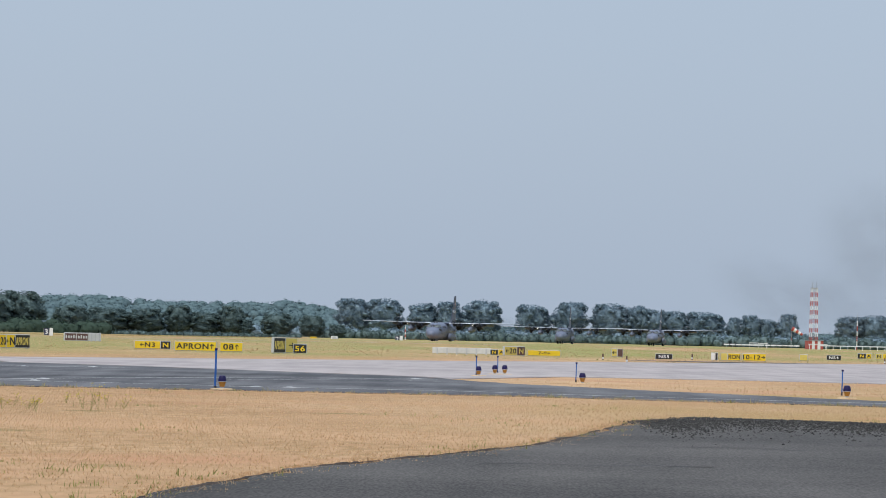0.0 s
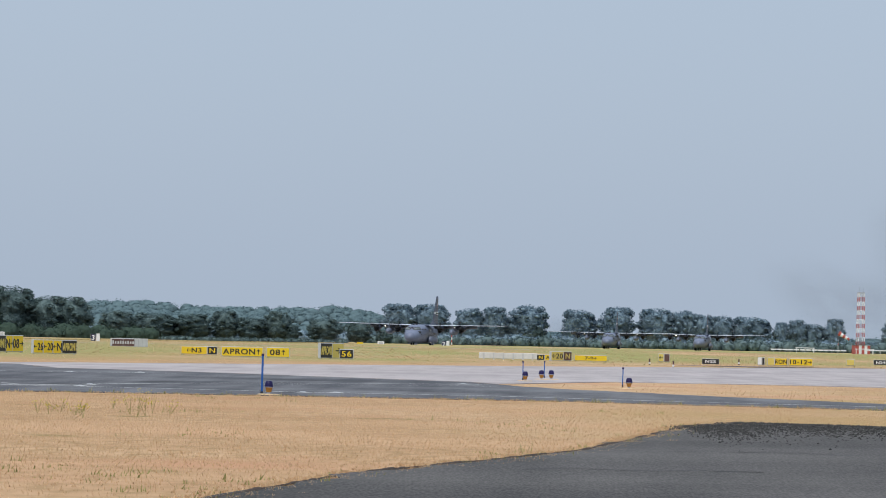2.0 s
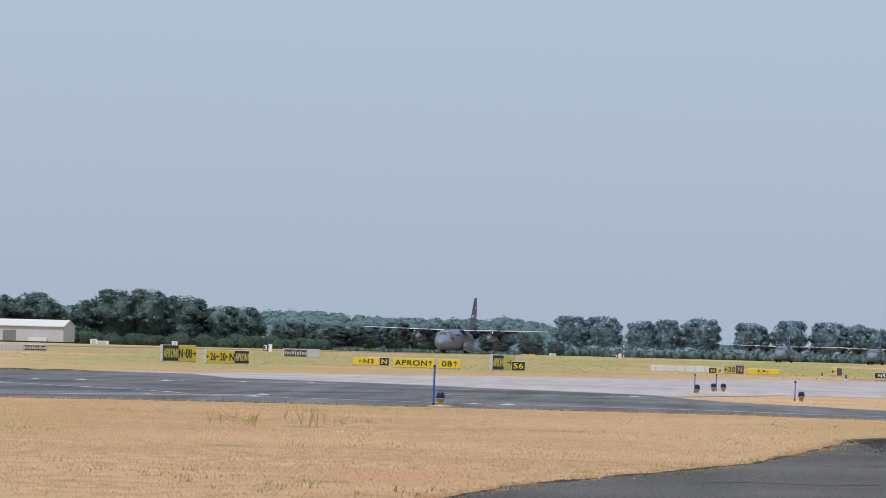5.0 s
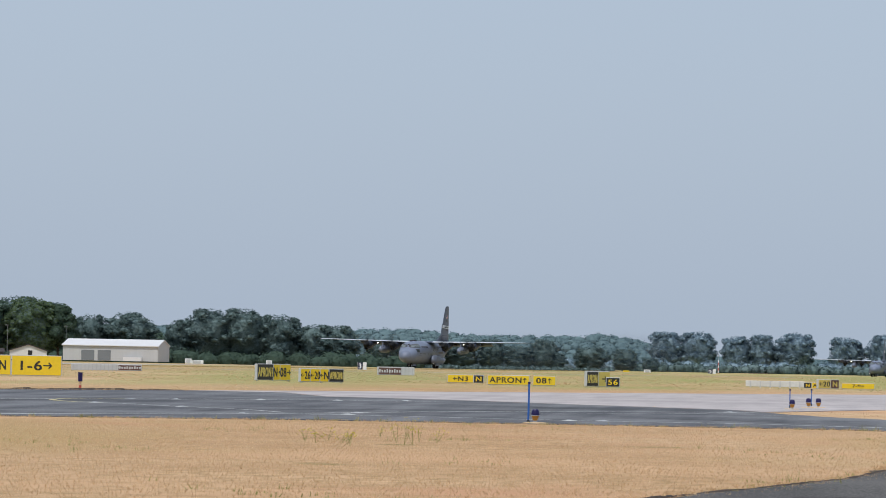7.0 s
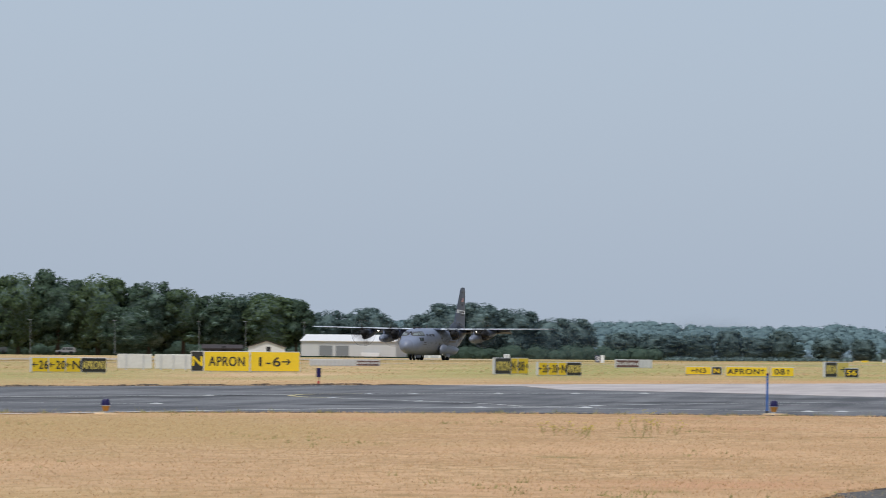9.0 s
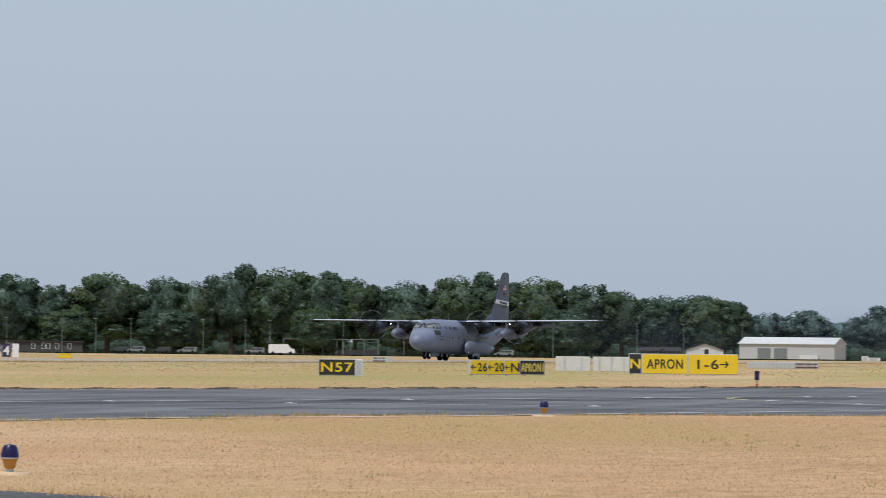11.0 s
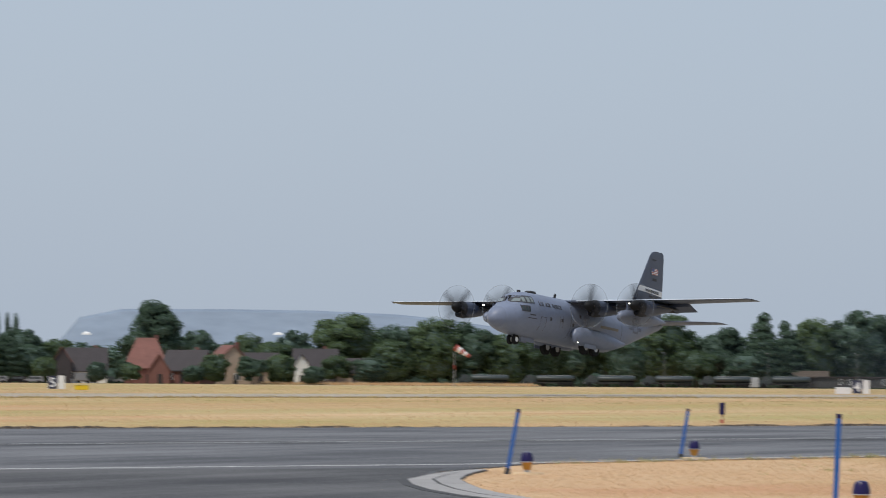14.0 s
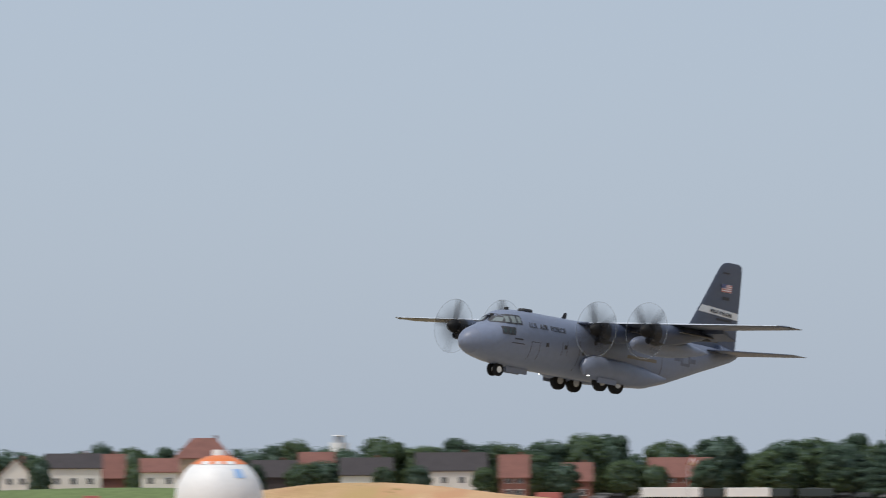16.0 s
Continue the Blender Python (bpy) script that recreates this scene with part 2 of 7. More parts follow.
# ---------------- ground ----------------
def ground_material():
    m = bpy.data.materials.new("dry_grassland")
    m.use_nodes = True
    n, l = m.node_tree.nodes, m.node_tree.links
    b = n["Principled BSDF"]
    b.inputs["Roughness"].default_value, b.inputs["Specular IOR Level"].default_value = 0.95, 0.1
    co = n.new("ShaderNodeTexCoord")

    def noise_at(scale, stretch, detail=4, turn=0.0):
        mp = n.new("ShaderNodeMapping")
        mp.inputs["Scale"].default_value = stretch
        mp.inputs["Rotation"].default_value = (0, 0, turn)
        l.new(co.outputs["Object"], mp.inputs[0])
        t = n.new("ShaderNodeTexNoise")
        t.inputs["Scale"].default_value, t.inputs["Detail"].default_value = scale, detail
        l.new(mp.outputs[0], t.inputs["Vector"])
        return t.outputs[0]

    def blend(fac, a, c):
        x = n.new("ShaderNodeMix")
        x.data_type = "RGBA"
        l.new(fac, x.inputs[0])
        for sock, v in ((x.inputs[6], a), (x.inputs[7], c)):
            if isinstance(v, tuple):
                sock.default_value = (*v, 1)
            else:
                l.new(v, sock)
        return x.outputs[2]

    def span(v, lo, hi):
        r = n.new("ShaderNodeMapRange")
        r.inputs[1].default_value, r.inputs[2].default_value = lo, hi
        l.new(v, r.inputs[0])
        return r.outputs[0]

    straw = blend(span(noise_at(0.22, (1, 1, 1)), 0.35, 0.65), (0.450, 0.285, 0.158), (0.555, 0.370, 0.218))
    straw = blend(span(noise_at(3.0, (1, 0.35, 1), 6), 0.42, 0.70), straw, (0.34, 0.225, 0.11))
    straw = blend(span(noise_at(0.03, (1, 0.3, 1), 5), 0.45, 0.70), straw, (0.61, 0.44, 0.28))
    straw = blend(span(noise_at(0.09, (1, 1, 1), 4), 0.48, 0.68), straw, (0.54, 0.345, 0.20))
    straw = blend(span(noise_at(0.05, (1, 0.6, 1), 4, 0.6), 0.50, 0.62), straw, (0.43, 0.300, 0.145))
    straw = blend(span(noise_at(0.14, (1, 0.5, 1), 5, 0.3), 0.56, 0.70), straw, (0.50, 0.285, 0.165))
    green = blend(span(noise_at(0.6, (1, 1, 1)), 0.35, 0.7), (0.27, 0.27, 0.095), (0.39, 0.36, 0.15))
    # how far beyond the taxiway, whose far edge runs along (0.417, 0.909)
    dot = n.new("ShaderNodeVectorMath")
    dot.operation = "DOT_PRODUCT"
    dot.inputs[1].default_value = (-0.909, 0.417, 0)
    l.new(co.outputs["Object"], dot.inputs[0])
    wob = n.new("ShaderNodeMath")
    wob.operation = "MULTIPLY_ADD"
    l.new(noise_at(0.02, (1, 1, 1), 3), wob.inputs[0])
    wob.inputs[1].default_value = 50
    l.new(dot.outputs["Value"], wob.inputs[2])
    sep = n.new("ShaderNodeSeparateXYZ")
    l.new(co.outputs["Object"], sep.inputs[0])
    east = n.new("ShaderNodeMapRange")
    east.inputs[1].default_value, east.inputs[2].default_value, east.inputs[3].default_value = -100, -15, 0.50
    l.new(sep.outputs[0], east.inputs[0])
    beyond = span(wob.outputs[0], 135, 165)
    streak = span(noise_at(0.05, (1, 0.12, 1), 5, radians(-12)), 0.36, 0.56)
    g = n.new("ShaderNodeMath")
    g.operation = "MULTIPLY"
    ge = n.new("ShaderNodeMath")
    ge.operation = "MULTIPLY"
    l.new(beyond, ge.inputs[0])
    l.new(east.outputs[0], ge.inputs[1])
    l.new(ge.outputs[0], g.inputs[0])
    l.new(streak, g.inputs[1])
    # small green patches in the near straw
    weeds = span(noise_at(0.35, (1, 1, 1), 6), 0.66, 0.74)
    col = blend(g.outputs[0], blend(weeds, straw, (0.22, 0.19, 0.07)), green)
    l.new(col, b.inputs["Base Color"])
    bp = n.new("ShaderNodeBump")
    bp.inputs["Strength"].default_value, bp.inputs["Distance"].default_value = 0.45, 0.05
    l.new(noise_at(9.0, (1, 1, 1), 4), bp.inputs["Height"])
    l.new(bp.outputs[0], b.inputs["Normal"])
    return m


def paving_material(name, dark, light, streak_dir, streaks=1.0):
    m = bpy.data.materials.new(name)
    m.use_nodes = True
    n, l = m.node_tree.nodes, m.node_tree.links
    b = n["Principled BSDF"]
    b.inputs["Roughness"].default_value, b.inputs["Specular IOR Level"].default_value = 0.85, 0.25
    co, mp = n.new("ShaderNodeTexCoord"), n.new("ShaderNodeMapping")
    mp.inputs["Rotation"].default_value, mp.inputs["Scale"].default_value = (0, 0, radians(streak_dir)), (1, 0.06, 1)
    l.new(co.outputs["Object"], mp.inputs[0])
    st, gr, bl = (n.new("ShaderNodeTexNoise") for _ in range(3))
    st.inputs["Scale"].default_value, st.inputs["Detail"].default_value = 0.8, 5
    gr.inputs["Scale"].default_value, gr.inputs["Detail"].default_value = 34.0, 6
    bl.inputs["Scale"].default_value, bl.inputs["Detail"].default_value = 0.12, 4
    l.new(mp.outputs[0], st.inputs["Vector"])
    mg = n.new("ShaderNodeMapping")
    mg.inputs["Scale"].default_value = (1, 0.10, 1)
    l.new(co.outputs["Object"], mg.inputs[0])
    l.new(mg.outputs[0], gr.inputs["Vector"])
    l.new(co.outputs["Object"], bl.inputs["Vector"])
    s = n.new("ShaderNodeMath")
    s.operation = "MULTIPLY_ADD"
    s.inputs[1].default_value = streaks
    l.new(st.outputs[0], s.inputs[0])
    l.new(bl.outputs[0], s.inputs[2])
    s2 = n.new("ShaderNodeMath")
    s2.operation = "MULTIPLY_ADD"
    s2.inputs[1].default_value = 1.0 + 0.25 * (1.0 - streaks)
    l.new(gr.outputs[0], s2.inputs[0])
    l.new(s.outputs[0], s2.inputs[2])
    r = n.new("ShaderNodeMapRange")
    r.inputs[1].default_value, r.inputs[2].default_value = (1.26, 1.74) if streaks == 1.0 else (0.95, 1.55)
    l.new(s2.outputs[0], r.inputs[0])
    x = n.new("ShaderNodeMix")
    x.data_type = "RGBA"
    x.inputs[6].default_value, x.inputs[7].default_value = (*dark, 1), (*light, 1)
    l.new(r.outputs[0], x.inputs[0])
    l.new(x.outputs[2], b.inputs["Base Color"])
    bp = n.new("ShaderNodeBump")
    bp.inputs["Strength"].default_value, bp.inputs["Distance"].default_value = 0.5, 0.012
    l.new(gr.outputs[0], bp.inputs["Height"])
    l.new(bp.outputs[0], b.inputs["Normal"])
    return m


M_GROUND = ground_material()
M_ASPHALT = paving_material("taxiway_asphalt", (0.065, 0.067, 0.075), (0.175, 0.178, 0.188), -24.6)
M_OLDASPHALT = paving_material("old_apron_asphalt", (0.034, 0.032, 0.030), (0.128, 0.120, 0.113), 75, 0.35)
M_BRANCH = paving_material("branch_asphalt", (0.046, 0.046, 0.050), (0.120, 0.119, 0.122), -24.6)
M_PALE = paving_material("pale_concrete", (0.33, 0.30, 0.30), (0.46, 0.42, 0.415), -24.6)
M_RUNWAY = paving_material("runway_concrete", (0.30, 0.26, 0.21), (0.42, 0.37, 0.30), -12)
M_LINE = mat("worn_white_line", (0.58, 0.58, 0.57), 0.8, vary=0.25, scale=0.5, fine=6)
M_TYRE = mat("tyre_mark", (0.045, 0.045, 0.048), 0.9, vary=0.3, scale=0.4, fine=5)
M_SOIL = mat("dark_soil", (0.050, 0.034, 0.023), 0.95, vary=0.4, scale=0.8, fine=6, bump=0.03)
M_YLINE = mat("worn_yellow_line", (0.56, 0.50, 0.28), 0.8, vary=0.25, scale=0.5, fine=6)
M_KERB = mat("kerb_concrete", (0.30, 0.29, 0.285), 0.85, vary=0.2, scale=0.8, bump=0.01, rnd=0.3)


def build_ground():
    xs = [-4800, -2500, -1400, -800, -400, -200, -100, 0, 100, 200, 400, 800, 2000, 4800]
    ys = [-600, -100, 0, 100, 200, 400, 600, 800, 880, 930, 980, 1040, 1100, 1143, 1183, 1300, 2000, 3000, 4900]
    verts = [(x, y, ground_z(y)) for y in ys for x in xs]
    k = len(xs)
    faces = [(j * k + i, j * k + i + 1, (j + 1) * k + i + 1, (j + 1) * k + i) for j in range(len(ys) - 1) for i in range(k - 1)]
    me = bpy.data.meshes.new("ground")
    me.from_pydata(verts, [], faces)
    me.materials.append(M_GROUND)
    tagged(new("ground", me), "dry straw-coloured grass airfield with greener mown strips", "ground", kind="structure")


NEAR_APRON = [(-5.5, 26), (-2.75, 43.0), (-2.0, 50.0), (-1.4, 54.2), (0.3, 61.6), (1.4, 67.0), (2.45, 76.0), (3.7, 87.4), (5.1, 93.2), (7.0, 92.2), (8.7, 90.8), (22, 84), (22, 26)]
TAXIWAY = [(40, 103), (10.9, 114.6), (1.8, 119.6), (-4.0, 119.0), (-11.0, 118.5), (-18.5, 114.3), (-25.6, 106.5), (-29.5, 91.3), (-31.8, 81.5),
           (-30.9, 76.0), (-29.9, 71.6), (-27.8, 65.6), (-25.1, 60.3), (-21.9, 56.0), (-17.3, 50.3), (-13.7, 47.0), (-8, 40), (-8, 26), (-60, 26), (-111, 22),
           (-67, 118), (-46, 164), (-25.5, 208.5), (-20.9, 207), (-17.6, 190), (-12.2, 185), (-8.2, 178.3), (-0.6, 166.0), (0.2, 160), (2.2, 149.8), (7.0, 136.7), (12.0, 125.2), (40, 113)]
PALE = [(-25.4, 209), (-20.8, 220.5), (-11, 241), (0.6, 264), (15.1, 297), (31.9, 334), (70, 417), (90, 170), (16.9, 177.5), (11.4, 179.8), (4.8, 178.2), (0.3, 160.4),
        (-0.5, 166.1), (-8.1, 178.4), (-12.1, 185.1), (-17.5, 190.1), (-20.8, 207.1)]


def smooth_outline(pts, sharp=40, step=1.2, wobble=0.25, seed=3):
    """The outline with short steps and an uneven, crumbling edge."""
    rng = random.Random(seed)
    out = []
    for (x0, y0), (x1, y1) in zip(pts, pts[1:] + pts[:1]):
        d = math.hypot(x1 - x0, y1 - y0)
        k = max(1, min(60, int(d / step)))
        for i in range(k):
            w = wobble if i else 0.0
            out.append((x0 + (x1 - x0) * i / k + rng.uniform(-w, w), y0 + (y1 - y0) * i / k + rng.uniform(-w, w)))
    return out


def ribbon(points, width, z):
    """A painted line along points."""
    bm = bmesh.new()
    last = None
    for i, p in enumerate(points):
        a, b = points[max(i - 1, 0)], points[min(i + 1, len(points) - 1)]
        dx, dy = b[0] - a[0], b[1] - a[1]
        q = math.hypot(dx, dy)
        nx, ny = -dy / q * width / 2, dx / q * width / 2
        pair = (bm.verts.new((p[0] + nx, p[1] + ny, z)), bm.verts.new((p[0] - nx, p[1] - ny, z)))
        if last:
            bm.faces.new((last[0], last[1], pair[1], pair[0]))
        last = pair
    return bm


def soil_ridge(points, step, height, seed, width=1.0):
    """A low, broken ridge of bare soil along points."""
    rng = random.Random(seed)
    bm, last, swell = bmesh.new(), None, 0.5
    for (x0, y0), (x1, y1) in zip(points, points[1:]):
        k = max(2, int(math.hypot(x1 - x0, y1 - y0) / step))
        for i in range(k):
            swell = min(max(swell + rng.gauss(0, 0.16), 0.0), 1.2)
            x, y = x0 + (x1 - x0) * i / k, y0 + (y1 - y0) * i / k
            h = height * swell * rng.uniform(0.5, 1.6)
            w = (0.1 + 0.35 * swell) * width
            cut = [bm.verts.new((x + q * w * 0.8, y - q * w * 0.5, z)) for q, z in ((1.0, 0.012), (0.4, 0.022 + h), (-0.5, 0.02 + h * 0.8), (-1.2, -0.02))]
            for j in range(3 if last else 0):
                bm.faces.new((last[j], last[j + 1], cut[j + 1], cut[j]))
            last = cut
    return bm


def build_paving():
    def sheet(name, pts, z, material, label, seed, wobble=0.2):
        ob = part(name, prism(smooth_outline(pts, seed=seed, wobble=wobble), z - 0.15, z), material)
        tagged(ob, label, "pavement", kind="structure")
        return ob
    sheet("pavement", NEAR_APRON, 0.022, M_OLDASPHALT, "old dark cracked asphalt apron with a crumbling edge", 1, 0.22)
    taxi = sheet("taxiway", TAXIWAY, 0.018, M_ASPHALT, "dark grey asphalt taxiway with tyre streaks", 2, 0.15)
    sheet("taxiway_branch", [(-8, 26), (-8, 39.6), (-13.7, 46.8), (-17.3, 50.1), (-21.9, 55.8), (-25.1, 60.1), (-27.8, 65.4), (-29.9, 71.4), (-31.4, 75.6), (-36.9, 69.3), (-41.5, 59.8), (-57.5, 26.2)], 0.0215, M_BRANCH, "darker asphalt of a branching taxiway", 5, 0.05)
    sheet("taxiway_concrete", PALE, 0.026, M_PALE, "pale pinkish concrete taxiway slabs", 3, 0.1)
    c, d = Vector((-234.7, 50.4)), Vector((-0.2101, -0.9777))
    nrm = Vector((d.y, -d.x))
    pts = []
    for side, ss in ((22.5, range(400, -1180, -100)), (-22.5, range(-1100, 401, 100))):
        pts += [tuple(c + d * s + nrm * side) for s in ss]
    bm = prism(pts, -0.12, 0.02)
    for v in bm.verts:
        v.co.z += ground_z(v.co.y)
    tagged(part("runway", bm, M_RUNWAY), "pale beige concrete runway with worn surface", "runway", kind="structure")
    lines = (([(-41.5, 60), (-36.9, 69.5), (-32.4, 79.3), (-30.2, 91.0), (-27.2, 99.5), (-24.6, 103.6), (-22.2, 108.6), (-19.6, 116.5), (-17.4, 121.8), (-15.6, 125.6), (-13.6, 128.8), (-11.6, 129.6), (-8.5, 128.4), (-5.1, 126.7), (-2.2, 127.0), (0.3, 127.0), (4.5, 123.5), (12, 120)], 0.3, M_LINE),
             ([(-66, 62), (-50, 95), (-43.2, 112), (-37.3, 126.7), (-34.8, 132.5), (-32.7, 138.2), (-29.7, 144.9), (-26.4, 152.4), (-25.2, 156), (-24.0, 159)], 0.26, M_LINE),
             ([(-20.9, 149.3), (-22.1, 150.5), (-23.2, 153.6), (-23.6, 156), (-23.8, 159.5), (-23.4, 162.0), (-22.2, 164.2)], 0.24, M_YLINE),
             ([(-22.2, 164.2), (-20.6, 166.2), (-18.1, 170.9), (-15.4, 173.6), (-11.7, 175.9)], 0.22, M_LINE),
             ([(-21.2, 149.3), (-19.8, 147.0), (-17.7, 142.6), (-15.7, 139.2), (-14.6, 136.4), (-13.4, 132.5)], 0.18, M_LINE),
             ([(-33.7, 125.3), (-31.9, 127.8), (-28.0, 128.9), (-25.0, 128.6), (-23.2, 129.4)], 0.2, M_LINE),
             ([(-13.5, 129.5), (-12.5, 131.9), (-9.9, 141.0), (-7.6, 147.0), (-4.2, 152.8), (0.1, 158.6)], 0.2, M_LINE),
             ([(-7.0, 143), (-4.2, 147.5), (-1.5, 152), (1.2, 151)], 0.14, M_LINE),
             ([(-31.0, 113.7), (-29.1, 117.3), (-24.7, 119.0)], 0.35, M_TYRE),
             ([(-36, 131.5), (-33.8, 136.5), (-31.5, 140.0)], 0.4, M_TYRE),
             ([(-26, 150), (-19, 162), (-12, 165), (-6, 160)], 0.3, M_TYRE),
             ([(-50, 100), (-38, 120), (-27, 148), (-20, 170)], 0.35, M_TYRE),
             ([(-55, 85), (-40, 112), (-30, 134), (-24, 150)], 0.3, M_TYRE),
             ([(-21, 127), (-18, 133), (-15, 139), (-10, 147), (-6, 152)], 0.3, M_TYRE),
             ([(-20, 138), (-15, 149), (-9, 157), (-3, 161)], 0.25, M_TYRE),
             ([(-16, 133), (-9, 138), (-3, 136), (4, 128)], 0.3, M_TYRE))
    for pts, w, m in lines:
        tagged(part("painted_line", ribbon(pts, w, 0.024), m), "worn painted taxiway line", "marking", kind="structure")
    for pts in ([(0.5, 56.6), (1.2, 57.0), (1.9, 56.7), (2.8, 57.3), (3.4, 57.1)], [(4.4, 70.0), (5.6, 71.2), (6.6, 70.4), (7.6, 72.0)], [(2.6, 67.0), (4.2, 67.6), (5.4, 66.6)]):
        tagged(part("asphalt_crack", ribbon(smooth_outline(pts, step=0.25, wobble=0.07, seed=len(pts))[:-8], 0.10, 0.026), M_TYRE), "dark crack in the old asphalt", "crack", kind="structure")
    edge = [(-66.9, 118.4), (-46.3, 164.3), (-25.8, 208.9)]
    tagged(part("soil_lip", soil_ridge(edge, 0.10, 0.045, 8), M_SOIL), "dark bare soil lip along the taxiway", "soil", kind="structure")
    tagged(part("soil_lip", soil_ridge(NEAR_APRON[1:9], 0.07, 0.012, 9, 0.2), M_SOIL), "dark crumbled soil along the apron edge", "soil", kind="structure")
    # far pale service strips in the field
    for pts, w, m in (([(-160, 330), (-70, 520), (10, 690)], 3.0, M_PALE), ([(30, 300), (14, 316), (40, 330), (70, 330)], 5.0, M_ASPHALT),
                      ([(-560, 690), (-390, 800), (-230, 880)], 7.0, M_PALE)):
        tagged(part("service_road", ribbon(pts, w, 0.02), m), "narrow paved service strip in the grass", "road", kind="structure")
    # segmented kerb round the tip of the grass between the taxiways
    kerb = tagged(new("kerb"), "curved segmented concrete kerb band at a grass tip", "kerb", kind="structure")
    outer = [(-30.3, 74.4), (-29.9, 72.2), (-29.3, 70.0), (-28.2, 66.5), (-26.8, 63.4), (-25.3, 60.5), (-23.8, 58.0), (-22.6, 56.4), (-21.6, 55.2)]
    inner = [(-30.0, 74.5), (-29.3, 72.6), (-28.4, 70.1), (-27.2, 67.2), (-26.0, 64.6), (-24.8, 62.0), (-23.6, 59.6), (-22.6, 57.8), (-21.8, 56.2)]
    part("kerb_bed", prism([Vector(p) + (Vector(p) - Vector(q)) * 0.12 for p, q in zip(outer, inner)] + [Vector(p).lerp(Vector(q), 0.7) for p, q in reversed(list(zip(outer, inner)))], -0.05, 0.028), M_TYRE, kerb, "dark tarred joint round the kerb")
    for k in range(8):
        for lo, hi in ((0.0, 0.46), (0.52, 1.0)):
            c4 = []
            for idx, f_ in ((k, lo), (k, hi), (k + 1, hi), (k + 1, lo)):
                c4.append(Vector(outer[idx]).lerp(Vector(inner[idx]), f_ * 0.68))
            mid = sum(c4, Vector((0, 0))) / 4
            part("kerb_stone", prism([tuple(mid + (p - mid) * 0.985) for p in c4], -0.05, 0.033 + 0.003 * hi), M_KERB, kerb)


build_ground()
build_paving()


# ---------------- transport aircraft ----------------
# local axes: x forward, y to its left wing, z up; the origin lies on the ground between the main wheels, 13.5 m behind the nose
GEAR = 13.5


def curve_at(table, b):
    return float(np.interp(b, table[0], table[1]))


BST = [0, 0.06, 0.2, 0.45, 0.9, 1.5, 2.1, 2.5, 3.0, 3.6, 4.6, 7, 17.0, 19, 21, 23, 25, 27, 28.6, 29.3]
TOP = (BST, [2.18, 2.46, 2.70, 2.95, 3.24, 3.50, 3.72, 4.05, 4.5, 4.85, 5.0, 5.05, 5.05, 5.05, 5.04, 5.02, 5.0, 4.96, 4.9, 4.8])
BOT = (BST, [2.18, 1.92, 1.72, 1.52, 1.32, 1.16, 1.05, 0.98, 0.92, 0.86, 0.8, 0.76, 0.76, 0.9, 1.45, 2.15, 2.85, 3.5, 4.05, 4.4])
WID = (BST, [0.02, 0.29, 0.52, 0.77, 1.08, 1.40, 1.66, 1.76, 1.86, 1.97, 2.08, 2.16, 2.16, 2.12, 1.95, 1.68, 1.32, 0.88, 0.45, 0.2])


def hull_ring(b, n=28, grow=0.0):
    t, o, w = curve_at(TOP, b), curve_at(BOT, b), curve_at(WID, b)
    cz, hh = (t + o) / 2, (t - o) / 2
    out = []
    for i in range(n):
        a = 2 * math.pi * i / n
        c, s = math.cos(a), math.sin(a)
        e = 2 / 2.25
        out.append((GEAR - b, (w + grow) * math.copysign(abs(c) ** e, c), cz + (hh + grow) * math.copysign(abs(s) ** e, s)))
    return out


def hull_point(b, z, side, out=0.012):
    """A point on the skin at station b and height z."""
    t, o, w = curve_at(TOP, b), curve_at(BOT, b), curve_at(WID, b)
    k = min(abs((z - (t + o) / 2) / ((t - o) / 2)), 0.999)
    y = w * (1 - k ** 2.25) ** (1 / 2.25)
    return Vector((GEAR - b, side * (y + out), z))


def skin_patch(b0, b1, z0, z1, side, nb=6, nz=4, out=0.015, shear=0.0):
    """A patch lying on the fuselage skin."""
    bm = bmesh.new()
    g = [[bm.verts.new(hull_point(b0 + (b1 - b0) * i / nb + shear * j / nz, z0 + (z1 - z0) * j / nz, side, out)) for j in range(nz + 1)] for i in range(nb + 1)]
    for i in range(nb):
        for j in range(nz):
            bm.faces.new((g[i][j], g[i + 1][j], g[i + 1][j + 1], g[i][j + 1]))
    return bm


def skin_letters(text, b_mid, z_mid, height, width, side):
    bm = lettering(text, height, width, bold=False)
    for v in bm.verts:
        b = b_mid + (v.co.x if side > 0 else -v.co.x)
        v.co = hull_point(b, z_mid + v.co.z, side, 0.035 if v.co.y < -0.001 else 0.004)
    return bm


def foil(le, te, y, z, thick, n=9):
    """A wing section between the leading and trailing edge (distances behind the nose)."""
    up, lo = [], []
    for i in range(n + 1):
        u = (1 - math.cos(math.pi * i / n)) / 2
        h = thick * 2.6 * (0.2969 * math.sqrt(u) - 0.126 * u - 0.3516 * u * u + 0.2843 * u ** 3 - 0.1036 * u ** 4) * (te - le)
        x = GEAR - (le + (te - le) * u)
        up.append((x, y, z + h * 1.15))
        lo.append((x, y, z - h * 0.75))
    return up + lo[-2:0:-1]


def flat_foil(pts_root, pts_tip):
    return loft([pts_root, pts_tip])


